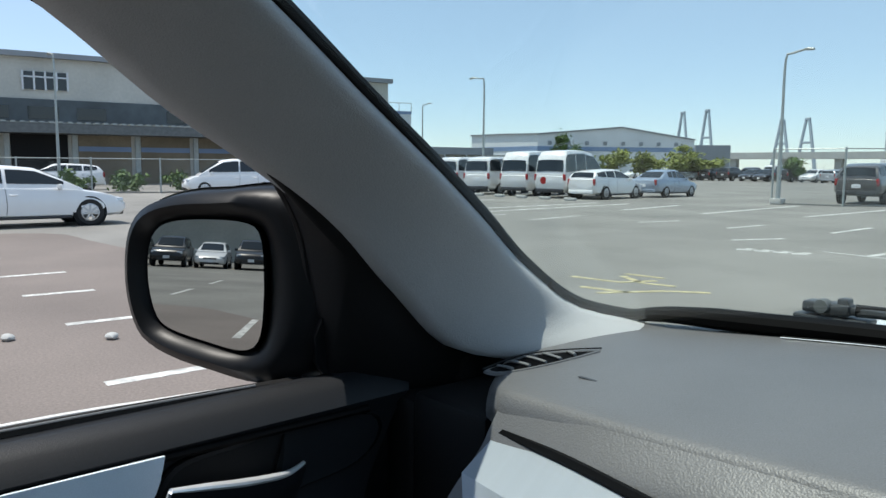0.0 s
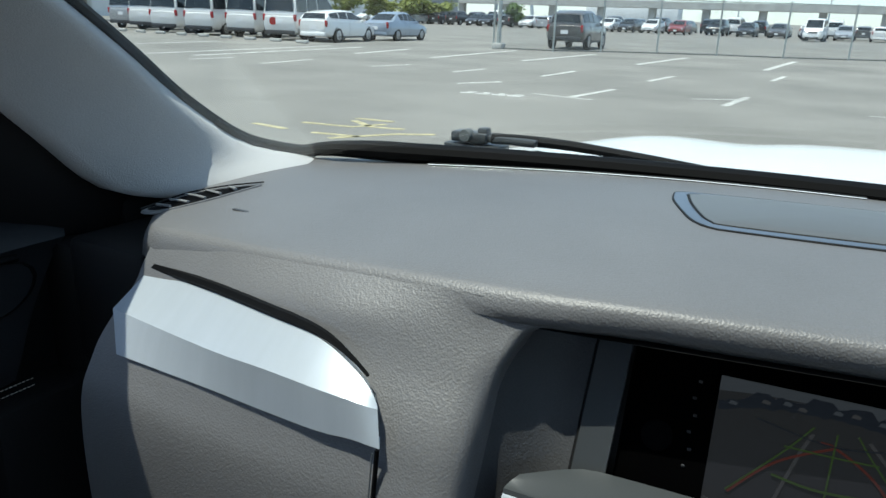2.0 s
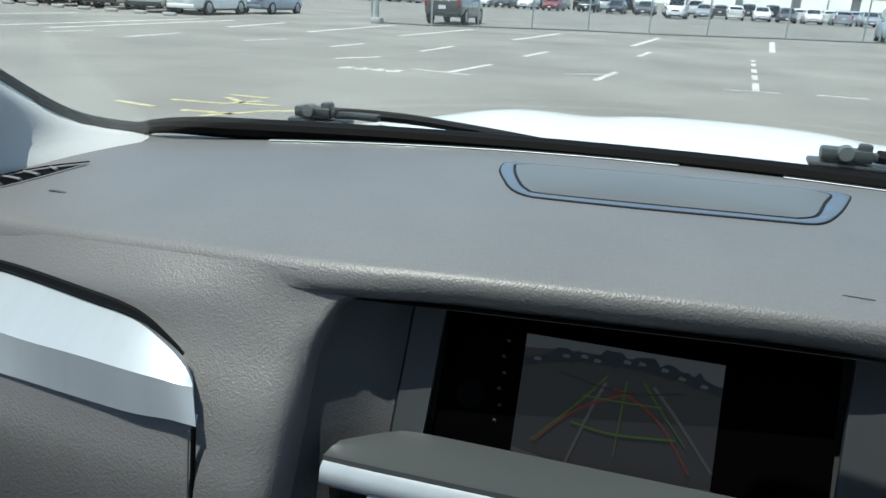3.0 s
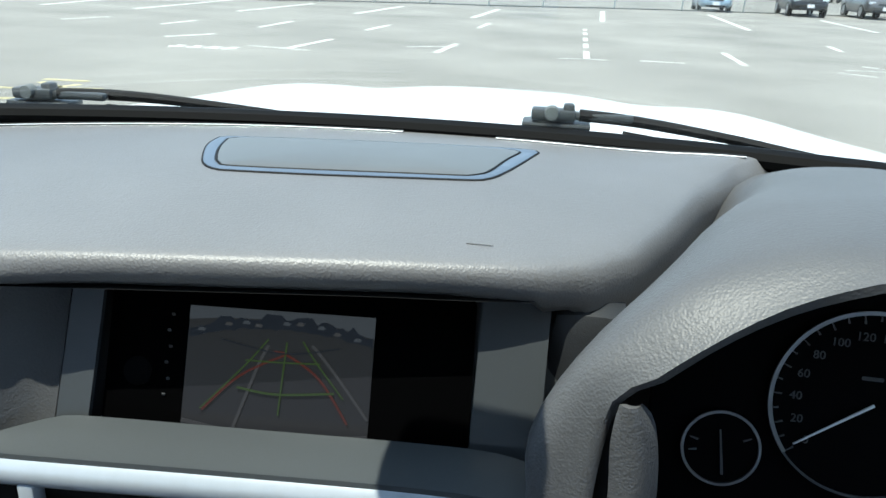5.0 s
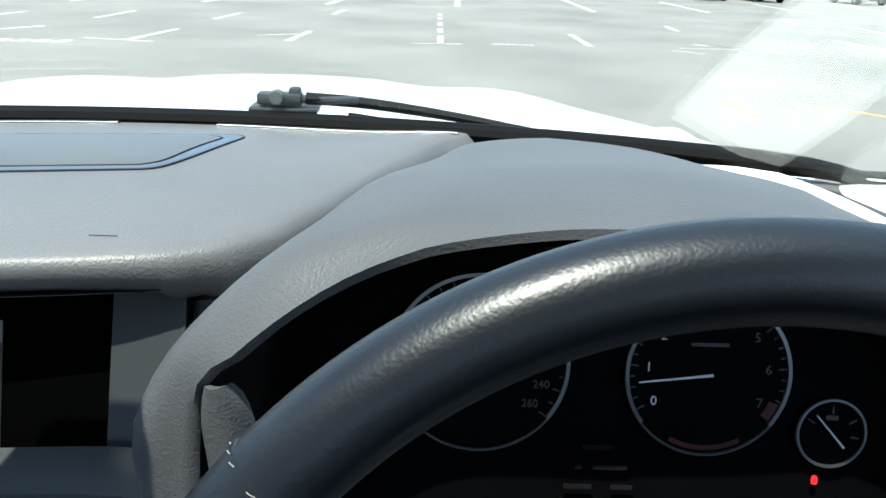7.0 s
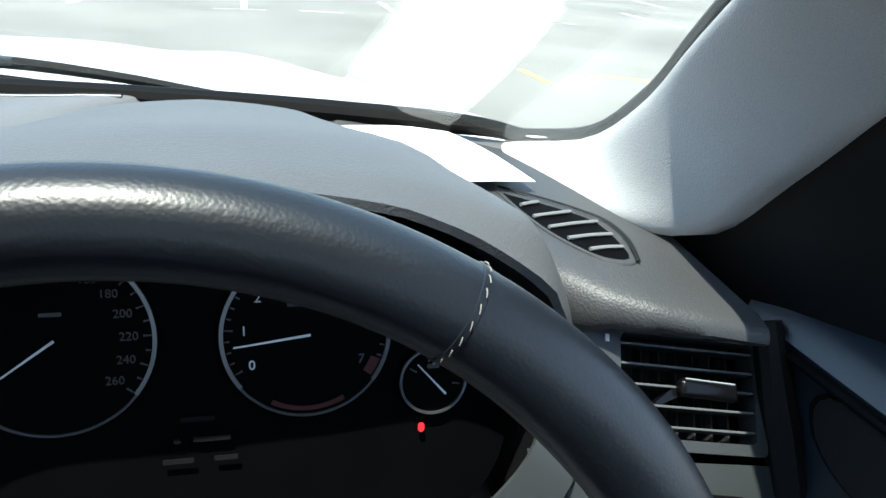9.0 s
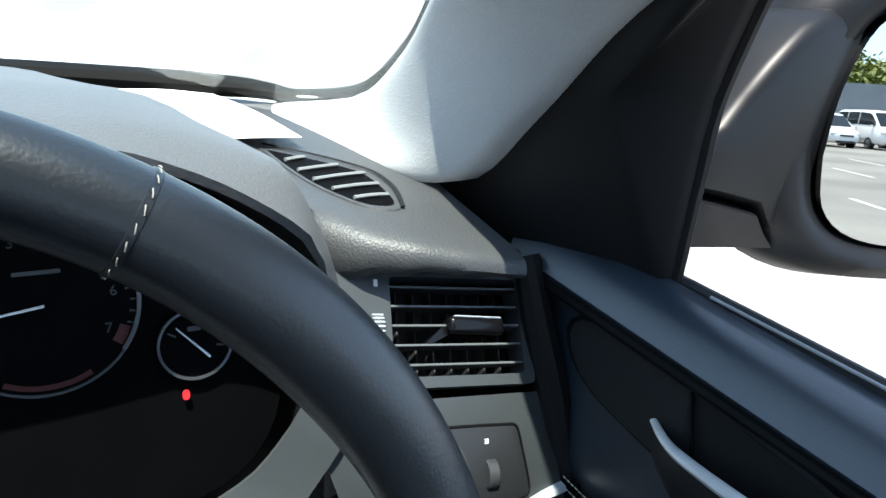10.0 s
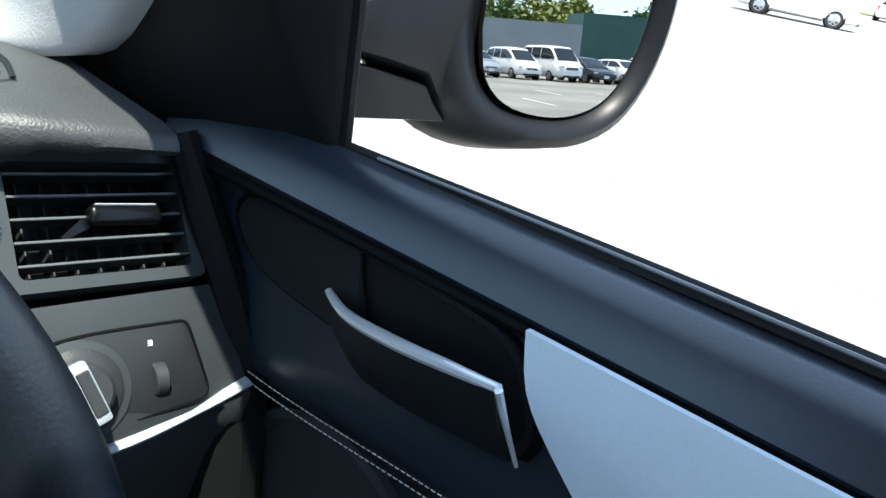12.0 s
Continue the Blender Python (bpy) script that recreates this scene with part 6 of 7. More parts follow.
# ---- vehicles ----
KINDS = {
    # length, width, belt line and roof by station: (y, bottom, belt, half width), roof (y, z, half width)
    "wagon": dict(body=[(-2.28, 0.42, 0.95, 0.70), (-2.2, 0.28, 1.02, 0.82), (-1.4, 0.22, 0.98, 0.88), (0.0, 0.20, 0.94, 0.88), (1.0, 0.20, 0.92, 0.88), (1.75, 0.22, 0.80, 0.86), (2.15, 0.26, 0.68, 0.76), (2.3, 0.36, 0.55, 0.58)],
                  roof=[(-2.22, 1.02, 0.74), (-1.98, 1.33, 0.62), (-1.3, 1.43, 0.62), (-0.3, 1.47, 0.62), (0.25, 1.42, 0.61), (1.25, 0.93, 0.72)], wheels=(-1.38, 1.38), r=0.335),
    "sedan": dict(body=[(-2.28, 0.42, 0.88, 0.68), (-2.2, 0.28, 0.98, 0.80), (-1.5, 0.22, 0.98, 0.87), (0.0, 0.20, 0.93, 0.87), (0.9, 0.20, 0.90, 0.87), (1.75, 0.22, 0.78, 0.85), (2.15, 0.26, 0.66, 0.75), (2.3, 0.36, 0.55, 0.58)],
                  roof=[(-1.75, 0.99, 0.70), (-1.05, 1.38, 0.60), (-0.5, 1.46, 0.60), (0.0, 1.46, 0.60), (0.35, 1.40, 0.60), (1.15, 0.91, 0.70)], wheels=(-1.35, 1.38), r=0.31),
    "suv": dict(body=[(-2.25, 0.55, 1.0, 0.74), (-2.18, 0.40, 1.08, 0.86), (-1.4, 0.32, 1.08, 0.91), (0.0, 0.30, 1.06, 0.91), (1.0, 0.30, 1.05, 0.91), (1.8, 0.32, 0.98, 0.89), (2.15, 0.38, 0.85, 0.80), (2.28, 0.48, 0.68, 0.64)],
                roof=[(-2.18, 1.10, 0.78), (-1.95, 1.55, 0.66), (-1.3, 1.68, 0.66), (-0.2, 1.70, 0.66), (0.3, 1.64, 0.65), (1.15, 1.07, 0.76)], wheels=(-1.33, 1.38), r=0.36),
    "van": dict(body=[(-2.35, 0.45, 1.0, 0.74), (-2.3, 0.30, 1.12, 0.83), (-1.5, 0.24, 1.12, 0.85), (0.0, 0.24, 1.12, 0.85), (1.4, 0.24, 1.10, 0.85), (2.05, 0.26, 1.02, 0.83), (2.3, 0.30, 0.85, 0.78), (2.38, 0.40, 0.62, 0.64)],
                roof=[(-2.32, 1.14, 0.80), (-2.22, 1.80, 0.72), (-1.9, 1.96, 0.70), (0.0, 1.99, 0.70), (0.95, 1.94, 0.69), (1.95, 1.06, 0.78)], wheels=(-1.30, 1.25), r=0.31),
    "minivan": dict(body=[(-2.32, 0.42, 0.98, 0.72), (-2.25, 0.28, 1.05, 0.82), (-1.4, 0.20, 1.03, 0.85), (0.0, 0.20, 1.0, 0.85), (1.2, 0.20, 0.98, 0.85), (1.9, 0.22, 0.86, 0.83), (2.2, 0.28, 0.72, 0.74), (2.33, 0.36, 0.58, 0.58)],
                    roof=[(-2.25, 1.06, 0.76), (-2.05, 1.60, 0.67), (-1.4, 1.72, 0.66), (0.0, 1.74, 0.66), (0.55, 1.66, 0.65), (1.65, 0.95, 0.74)], wheels=(-1.40, 1.42), r=0.32),
}
KINDS["highroof"] = dict(KINDS["van"], roof=[(-2.32, 1.14, 0.80), (-2.22, 1.85, 0.74), (-1.95, 2.20, 0.70), (-0.4, 2.27, 0.68), (0.75, 2.12, 0.68), (1.95, 1.06, 0.78)])


def at_station(rows, y):
    return [float(np.interp(y, [r[0] for r in rows], [r[i] for r in rows])) for i in range(1, len(rows[0]))]


def vehicle(name, kind, paint, label, category, group="parked cars", marks=()):
    k = KINDS[kind]
    v = thing(name, label, category, group)
    p = M["paint_" + paint]
    y0, y1 = k["body"][0][0], k["body"][-1][0]
    rings = []
    for y in [y0 + (y1 - y0) * i / 30 for i in range(31)]:
        zb, zs, w = at_station(k["body"], y)
        h = zs - zb
        half = [(0.0, zb), (w * 0.8, zb), (w * 0.96, zb + h * 0.12), (w, zb + h * 0.4), (w * 0.985, zb + h * 0.72), (w * 0.93, zs - h * 0.03), (w * 0.80, zs + h * 0.01), (0.0, zs + h * 0.03)]
        rings.append([(x, y, z) for x, z in half] + [(-x, y, z) for x, z in reversed(half[1:-1])])
    part("body", loft_bm(rings, closed=True, cap=True), p, v, angle=45)
    rf = k["roof"]
    rings = []
    ys = [rf[0][0] + (rf[-1][0] - rf[0][0]) * i / 24 for i in range(25)]

    def cab(y):
        zr, wr = at_station(rf, y)
        _, zs, w = at_station(k["body"], y)
        return zr, wr, zs, w * 0.92

    for y in ys:
        zr, wr, zs, wb = cab(y)
        zs -= 0.05
        h = zr - zs
        t = min(1, h / 0.4)
        top = wb + (wr - wb) * t
        half = [(wb, zs), (wb + (top - wb) * 0.5, zs + h * 0.5), (top, zs + h * 0.88), (top * 0.9, zs + h * 0.97), (0, zr)]
        rings.append([(x, y, z) for x, z in half] + [(-x, y, z) for x, z in reversed(half[:-1])])
    part("cabin", loft_bm(rings, closed=True, cap=True), p, v, angle=45)

    def side(y, f, s, out):
        zr, wr, zs, wb = cab(y)
        zs -= 0.05
        h = zr - zs
        top = wb + (wr - wb) * min(1, h / 0.4)
        zz = zs + h * f
        x = wb + (top - wb) * (f if f <= 0.5 else 0.5 + (f - 0.5) / 0.76)
        return Vector((s * (x + out), y, zz))

    ya, yb = rf[1][0], rf[-2][0]
    front_y = yb + (rf[-1][0] - yb) * 0.62
    cuts = [ya + 0.05, ya + (yb - ya) * 0.36, ya + (yb - ya) * 0.70, front_y]
    for s in (-1, 1):
        for a, b in zip(cuts, cuts[1:]):
            cols = []
            for y in [a + 0.04 + (b - a - 0.08) * i / 6 for i in range(7)]:
                zr, wr, zs, wb = cab(y)
                lo = (0.10 + 0.05) / max(0.2, zr - zs + 0.05)
                hi = 0.84
                cols.append([side(y, min(lo, hi), s, 0.014), side(y, max(lo, (lo + hi) / 2), s, 0.014), side(y, max(hi, lo), s, 0.014)])
            part("side_window", thicken(loft_bm(cols), 0.01), M["car_glass"], v)
    for (pa, pb), nm in (((rf[-1], rf[-2]), "windscreen"), ((rf[0], rf[1]), "rear_window")):
        rows = []
        for f in (0.14, 0.5, 0.88):
            y = pa[0] + (pb[0] - pa[0]) * f
            zr, wr, zs, wb = cab(y)
            w = (pa[2] + (pb[2] - pa[2]) * f) * 0.88
            sgn = 1 if nm == "windscreen" else -1
            rows.append([(x, y + sgn * 0.02, pa[1] + (pb[1] - pa[1]) * f + 0.012 - 0.03 * (x / 0.7) ** 2) for x in [-w + 2 * w * i / 6 for i in range(7)]])
        part(nm, thicken(loft_bm(rows), 0.01), M["car_glass"], v)
    zb, zs, w = at_station(k["body"], y1 - 0.18)
    zb2, zs2, w2 = at_station(k["body"], y0 + 0.06)
    for s in (-1, 1):
        part("headlight", box_bm(s * w * 0.80, y1 - 0.19, zs - 0.08, w * 0.36, 0.20, 0.13, 0.03, 2), M["lamp_glass"], v)
        part("tail_light", box_bm(s * w2 * 0.90, y0 + 0.06, zs2 - 0.16, 0.13, 0.12, 0.30, 0.03, 2), M["tail_red"], v)
        mx = side(front_y - 0.15, 0.15, s, 0.10)
        part("wing_mirror", box_bm(mx.x, mx.y, mx.z + 0.04, 0.17, 0.09, 0.13, 0.03, 2), p, v)
        for yd in (cuts[1], cuts[2]):
            zb3, zs3, w3 = at_station(k["body"], yd)
            h3 = zs3 - zb3
            seam = [(s * (w3 * 0.965 + 0.001), yd, zb3 + h3 * 0.14), (s * (w3 + 0.001), yd + 0.02, zb3 + h3 * 0.4), (s * (w3 * 0.985 + 0.001), yd + 0.01, zb3 + h3 * 0.72), (s * (w3 * 0.935 + 0.001), yd, zs3 - h3 * 0.03)]
            part("door_seam", tube_bm(seam, 0.006, 8, 4), M["dark_plastic"], v)
            part("door_handle", box_bm(s * (w3 * 0.985 + 0.008), yd + 0.16, zb3 + h3 * 0.76, 0.03, 0.17, 0.03, 0.01, 1), p, v)
        zb3, zs3, w3 = at_station(k["body"], 0.0)
        part("sill", box_bm(s * w3 * 0.93, 0.0, zb3 + 0.035, 0.09, (k["wheels"][1] - k["wheels"][0]) - 2.4 * k["r"], 0.07, 0.02, 1), M["dark_plastic"], v)
    part("grille", box_bm(0, y1 - 0.03, zs - 0.16, w * 0.95, 0.06, 0.13, 0.02, 2), M["dark_plastic"], v)
    part("front_bumper", box_bm(0, y1 - 0.12, zb + 0.06, w * 1.3, 0.20, 0.16, 0.04, 2), M["dark_plastic"], v)
    part("rear_bumper", box_bm(0, y0 + 0.03, zb2 + 0.05, w2 * 1.75, 0.14, 0.18, 0.04, 2), M["dark_plastic"] if kind in ("suv", "van", "highroof") else p, v)
    part("rear_plate", box_bm(0, y0 - 0.012, zs2 - 0.32, 0.33, 0.02, 0.16, 0.004, 1), M["white_mark"], v)
    part("front_plate", box_bm(0, y1 + 0.012, zb + 0.16, 0.33, 0.02, 0.16, 0.004, 1), M["white_mark"], v)
    r = k["r"]
    for y in k["wheels"]:
        for s in (-1, 1):
            wh = new("wheel")
            wh.parent = v
            wh.location = (s * (at_station(k["body"], y)[2] - 0.10), y, r)
            part("tyre", lathe_bm([(r * 0.62, -0.10), (r * 0.9, -0.11), (r, -0.07), (r, 0.07), (r * 0.9, 0.11), (r * 0.62, 0.10), (r * 0.62, -0.10)], 28, "X"), M["tyre"], wh)
            spokes = [lathe_bm([(0.0, 0.0), (r * 0.16, 0.0), (r * 0.16, 0.03), (0.0, 0.035)], 12, "X"), lathe_bm([(r * 0.56, -0.02), (r * 0.64, 0.0), (r * 0.64, 0.03), (r * 0.56, 0.035), (r * 0.56, -0.02)], 28, "X")]
            for q in range(7):
                spokes.append(box_bm(0.014, 0, r * 0.36, 0.025, r * 0.13, r * 0.5, 0, 1))
                bmesh.ops.rotate(spokes[-1], cent=(0, 0, 0), matrix=Matrix.Rotation(2 * math.pi * q / 7, 3, "X"), verts=spokes[-1].verts)
            rim_bm = join(*spokes)
            bmesh.ops.transform(rim_bm, matrix=Matrix.Translation((s * 0.075, 0, 0)) @ Matrix.Diagonal((s, 1, 1, 1)), verts=rim_bm.verts)
            part("rim", rim_bm, M["alloy"], wh)
            part("arch", lathe_bm([(r * 0.6, -0.05), (r * 1.17, -0.05), (r * 1.17, 0.085), (r * 0.6, 0.075)], 28, "X"), M["black"], wh)
    return v


def put(v, x, y, heading, size=1.0):
    v.matrix_world = pose(x, y, 0, 0, 0, heading) @ Matrix.Scale(size, 4)
    return v


def again(v, x, y, heading, size=1.0):
    c = copy_thing(v, pose(x, y, 0, 0, 0, heading))
    c.scale = (size, size, size)
    return c


# heading 0: nose towards +y
wagon_w = put(vehicle("estate_car", "wagon", "white", "white estate car parked across the car park", "car"), -19.0, 3.45, 0, 0.93)
minivan_w = put(vehicle("minivan", "minivan", "white", "white minivan parked before a hedge and fence", "minivan"), -34.6, 15.6, 165)
hatch_w = put(vehicle("hatchback_car", "wagon", "white", "white hatchback parked at the end of a row of vans", "car"), -21.3, 28.0, 5, 0.93)
sedan_s = put(vehicle("saloon_car", "sedan", "blue_grey", "silver-blue saloon car parked beside a white hatchback", "car"), -21.1, 32.5, 4, 0.93)
suv_g = put(vehicle("suv_car", "suv", "dark_grey", "dark grey SUV parked behind the wire fence", "car"), -12.1, 34.2, 4)
van_hi = put(vehicle("high_roof_van", "highroof", "white", "white high-roof van parked in a row", "van", "row of white vans"), -23.3, 28.0, 12)
again(van_hi, -26.1, 28.5, 12)
van_lo = put(vehicle("delivery_van", "van", "white", "white delivery van parked in a row", "van", "row of white vans"), -28.6, 28.3, 12)
again(van_lo, -31.6, 28.8, 12)
again(van_lo, -34.8, 30.0, 14)
van_s = put(vehicle("delivery_van", "van", "silver", "silver delivery van at the end of a row", "van", "row of white vans"), -37.8, 31.0, 16)
part("spare_mark", prism_bm([(-0.3 + 0.17 * math.cos(a), -2.365, 0.82 + 0.17 * math.sin(a)) for a in [2 * math.pi * q / 24 for q in range(24)]], (0, 0.015, 0)), M["tail_red"], van_hi, "round red sticker")

suv_k = put(vehicle("suv_car", "suv", "black", "black SUV parked in a far row", "car"), -14.5, 85, 180)
wag_k = put(vehicle("estate_car", "wagon", "black", "black estate car parked in a far row", "car"), -11.5, 85, 180)
wag_g = put(vehicle("estate_car", "wagon", "dark_grey", "dark grey estate car parked in a far row", "car"), -8.5, 85, 180)
sed_k = put(vehicle("saloon_car", "sedan", "navy", "navy saloon car parked in a far row", "car"), -5.5, 85, 180)
hat_r = put(vehicle("hatchback_car", "wagon", "red", "dark red hatchback parked in a far row", "car"), -17.8, 82, 180)
van_b = put(vehicle("minivan", "minivan", "pale_blue", "pale blue minivan parked beyond the wire fence", "minivan"), 8.0, 43.5, 176)
far_w = put(vehicle("hatchback_car", "wagon", "silver", "silver hatchback parked in a far row", "car"), -2.5, 85, 180)
rnd = random.Random(11)
pool = [suv_k, wag_k, wag_g, sed_k, far_w, suv_k, wagon_w, wagon_w, wag_g, van_lo, far_w]
x = 0.6
while x < 58:
    again(rnd.choice(pool), x, 85 + rnd.uniform(-0.5, 0.5), 180 if rnd.random() < 0.7 else 0)
    x += rnd.uniform(2.3, 2.6)
x = -21.0
while x > -62:
    again(rnd.choice([wagon_w, wagon_w, suv_k, van_lo, wag_k, far_w]), x, 83 + rnd.uniform(-0.5, 0.5) - (x + 21) * 0.1, 180 if rnd.random() < 0.7 else 0)
    x -= rnd.uniform(2.3, 2.7)
x = -48.0
while x < 60:
    again(rnd.choice(pool), x, 95 + rnd.uniform(-0.5, 0.5), 0)
    x += rnd.uniform(2.4, 3.2)
again(van_lo, -4.6, 76.0, 178)
again(suv_k, 12.3, 42.5, 176)
again(suv_g, 16.0, 43.3, 178)
again(wag_k, 19.5, 44.0, 178)
again(van_lo, 26.0, 45.0, 178)
# behind the car, seen in the mirrors
for k, v in enumerate((wagon_w, far_w, wagon_w, far_w, minivan_w, van_lo, wag_k, wagon_w, minivan_w, wagon_w, suv_k, wagon_w)):
    again(v, 5.4 + 2.3 * k, -41.0 + 0.15 * (k % 3), -10)
for k, v in enumerate((suv_k, wag_k, wagon_w, suv_k, wagon_w, suv_k, suv_k, suv_k)):
    again(v, 1.6 - 2.2 * k, -42.0 + 0.2 * (k % 2), -3)
for k, v in enumerate((van_lo, wagon_w, suv_k, wagon_w)):
    again(v, 30.0 + 3.0 * k, -32.0, 5)
again(wagon_w, 33.0, 7.6, 190)
again(van_lo, 55.0, 14.0, -80)
again(wagon_w, 60.0, 8.0, -85)
# left edge, behind the hedge
again(wagon_w, -44.5, 10.0, 170)
again(wag_k, -35.0, 19.0, 165)
again(sed_k, -19.6, -1.0, 90)

# wheel chocks along the row of vans
for k in range(10):
    tagged(finish(box_bm(-34.5 + 1.55 * k, 25.6 - 0.12 * k, 0.07, 0.6, 0.16, 0.13, 0.03), "wheel_stop", M["concrete"]), "low concrete wheel stop", "wheel stop", "wheel stops")


# ---- fence ----
def fence(points, height, name_label, rails=True):
    f = thing("wire_fence", name_label, "fence")
    for (xa, ya), (xb, yb) in zip(points, points[1:]):
        part("rail", tube_bm([(xa, ya, height), ((xa + xb) / 2, (ya + yb) / 2, height), (xb, yb, height)], 0.025, 3, 6), M["galv"], f)
        part("kerb_rail", tube_bm([(xa, ya, 0.05), ((xa + xb) / 2, (ya + yb) / 2, 0.05), (xb, yb, 0.05)], 0.03, 3, 6), M["steel_dark"], f)
        d = Vector((xb - xa, yb - ya, 0))
        n = max(2, int(d.length / 0.13))
        verts, faces = [], []
        for i in range(n):
            for dirn in (1, -1):
                t0 = i / n
                t1 = t0 + dirn * (height / 1.0) / d.length
                a = Vector((xa, ya, 0.06)) + d * t0
                b = Vector((xa, ya, height)) + d * t1
                if t1 > 1 or t1 < 0:
                    tc = 1.0 if t1 > 1 else 0.0
                    b = a + (b - a) * ((tc - t0) / (t1 - t0))
                base = len(verts)
                verts += [a, a + Vector((0, 0, 0.008)), b + Vector((0, 0, 0.008)), b]
                faces.append((base, base + 1, base + 2, base + 3))
        me = bpy.data.meshes.new("mesh_wire")
        me.from_pydata([tuple(q) for q in verts], [], faces)
        me.materials.append(M["galv"])
        w = new("mesh_wire", me)
        w.parent = f
    for x, y in points:
        part("post", tube_bm([(x, y, 0), (x, y, height * 0.5), (x, y, height + 0.06)], 0.04, 3, 8), M["galv"], f)
    return f


fence([(-14.1, 29.3), (-11.5, 29.6), (-9.95, 31.1), (-7.95, 32.5), (-5.75, 33.9), (-3.2, 34.7), (-0.8, 36.2), (2.6, 38.6), (6.1, 40.6), (9.4, 42.0), (13.1, 43.4), (17.0, 45.0), (21, 46.6)], 2.2, "galvanised wire mesh fence across the car park")
fence([(-40.0, 4.0), (-38.9, 7.0), (-38.0, 10.0), (-37.2, 13.0), (-36.6, 16.0), (-36, 19.5)], 1.7, "galvanised wire mesh fence before a building")


# ---- lamp posts ----
def lamp_post(x, y, h, arm, label="grey steel car park lamp post with a curved arm"):
    p = thing("street_lamp", label, "street lamp", "lamp posts")
    part("pole", tube_bm([(x, y, 0), (x, y, h * 0.5), (x, y, h - 0.3), (x + arm * 0.25, y, h - 0.02), (x + arm * 0.9, y, h + 0.1)], [0.095, 0.08, 0.06, 0.05, 0.04], 30, 10), M["galv"], p)
    part("lamp_head", tube_bm([(x + arm * 0.8, y, h + 0.08), (x + arm, y, h + 0.11), (x + arm * 1.35, y, h + 0.08)], [0.05, 0.13, 0.09], 10, 10, flat=0.45), M["galv"], p)
    part("base_box", box_bm(x, y, 0.12, 0.45, 0.45, 0.24, 0.03), M["concrete"], p)


lamp_post(-13.85, 29.3, 5.9, 0.8)
lamp_post(-32.0, 30.2, 6.6, -0.9)
lamp_post(-42.0, 9.5, 7.0, -0.8)
lamp_post(-50.0, 40.0, 6.7, 0.9)
lamp_post(10.0, 52.0, 7.0, -0.8)
lamp_post(24.0, -42.0, 8.0, 0.8)


# ---- buildings ----
def at(az, d):
    return Vector((-math.sin(radians(az)) * d, math.cos(radians(az)) * d, 0))


def wall_between(a, b, z0, z1, mat, parent, name="wall", depth=0.3, label=""):
    a, b = Vector(a), Vector(b)
    n = Vector((-(b - a).y, (b - a).x, 0)).normalized() * depth
    if n.dot(a) < 0:
        n = -n
    return part(name, prism_bm([a + Vector((0, 0, z0)), b + Vector((0, 0, z0)), b + Vector((0, 0, z1)), a + Vector((0, 0, z1))], n), mat, parent, label, smooth=False)


def proud(a, b, f0, f1, z0, z1, mat, parent, name, out=0.06, label=""):
    a, b = Vector(a), Vector(b)
    n = Vector((-(b - a).y, (b - a).x, 0)).normalized()
    if n.dot(a) > 0:
        n = -n
    p, q = a.lerp(b, f0) + n * out, a.lerp(b, f1) + n * out
    return part(name, prism_bm([p + Vector((0, 0, z0)), q + Vector((0, 0, z0)), q + Vector((0, 0, z1)), p + Vector((0, 0, z1))], -n * (out - 0.004)), mat, parent, label, smooth=False)


# long two-storey depot on the passenger side
depot = thing("depot_building", "two-storey depot with white upper wall and brown shutters", "building")
da, db = at(100, 62), at(54, 66)
wall_between(da, db, 0, 8.8, M["wall_cream"], depot, depth=14)
proud(da, db, -0.005, 1.005, 8.7, 9.05, M["roof_grey"], depot, "roof_edge", 0.5)
proud(da, db, 0, 1, 4.35, 5.9, M["dark_glazing"], depot, "window_band", 0.12, "dark glazed band")
proud(da, db, 0, 1, 3.5, 4.15, M["steel_dark"], depot, "canopy", 2.6, "corrugated canopy edge")
for k in range(90):
    proud(da, db, k / 90, (k + 0.5) / 90, 4.17, 4.28, M["galv"], depot, "corrugation", 2.65)
for k in range(16):
    if k % 5 != 4:
        proud(da, db, 0.02 + k / 16.5, 0.058 + k / 16.5, 4.55, 5.4, M["car_glass"], depot, "window", 0.2)
for f in (0.18, 0.44, 0.70):
    proud(da, db, f, f + 0.055, 6.55, 7.75, M["car_glass"], depot, "upper_window", 0.14)
    for q in range(5):
        proud(da, db, f + 0.055 * q / 4 - 0.0012, f + 0.055 * q / 4 + 0.0012, 6.5, 7.8, M["wall_white"], depot, "window_bar", 0.2)
    proud(da, db, f - 0.002, f + 0.057, 7.35, 7.45, M["wall_white"], depot, "window_bar", 0.2)
for k in range(12):
    dark = k in (4, 5)
    # two bays are black panels that paint the dark inside
    proud(da, db, 0.005 + k / 12, 0.075 + k / 12, 0, 3.6, M["black"] if dark else M["wall_brown"], depot, "shutter", 0.1, "flat black panel standing for a shaded open bay" if dark else "brown roller shutter")
    if not dark:
        proud(da, db, 0.005 + k / 12, 0.075 + k / 12, 2.35, 2.7, M["wall_blue"], depot, "stripe", 0.14)
    proud(da, db, k / 12 - 0.003, k / 12 + 0.004, 0, 3.8, M["galv"], depot, "post", 0.2)

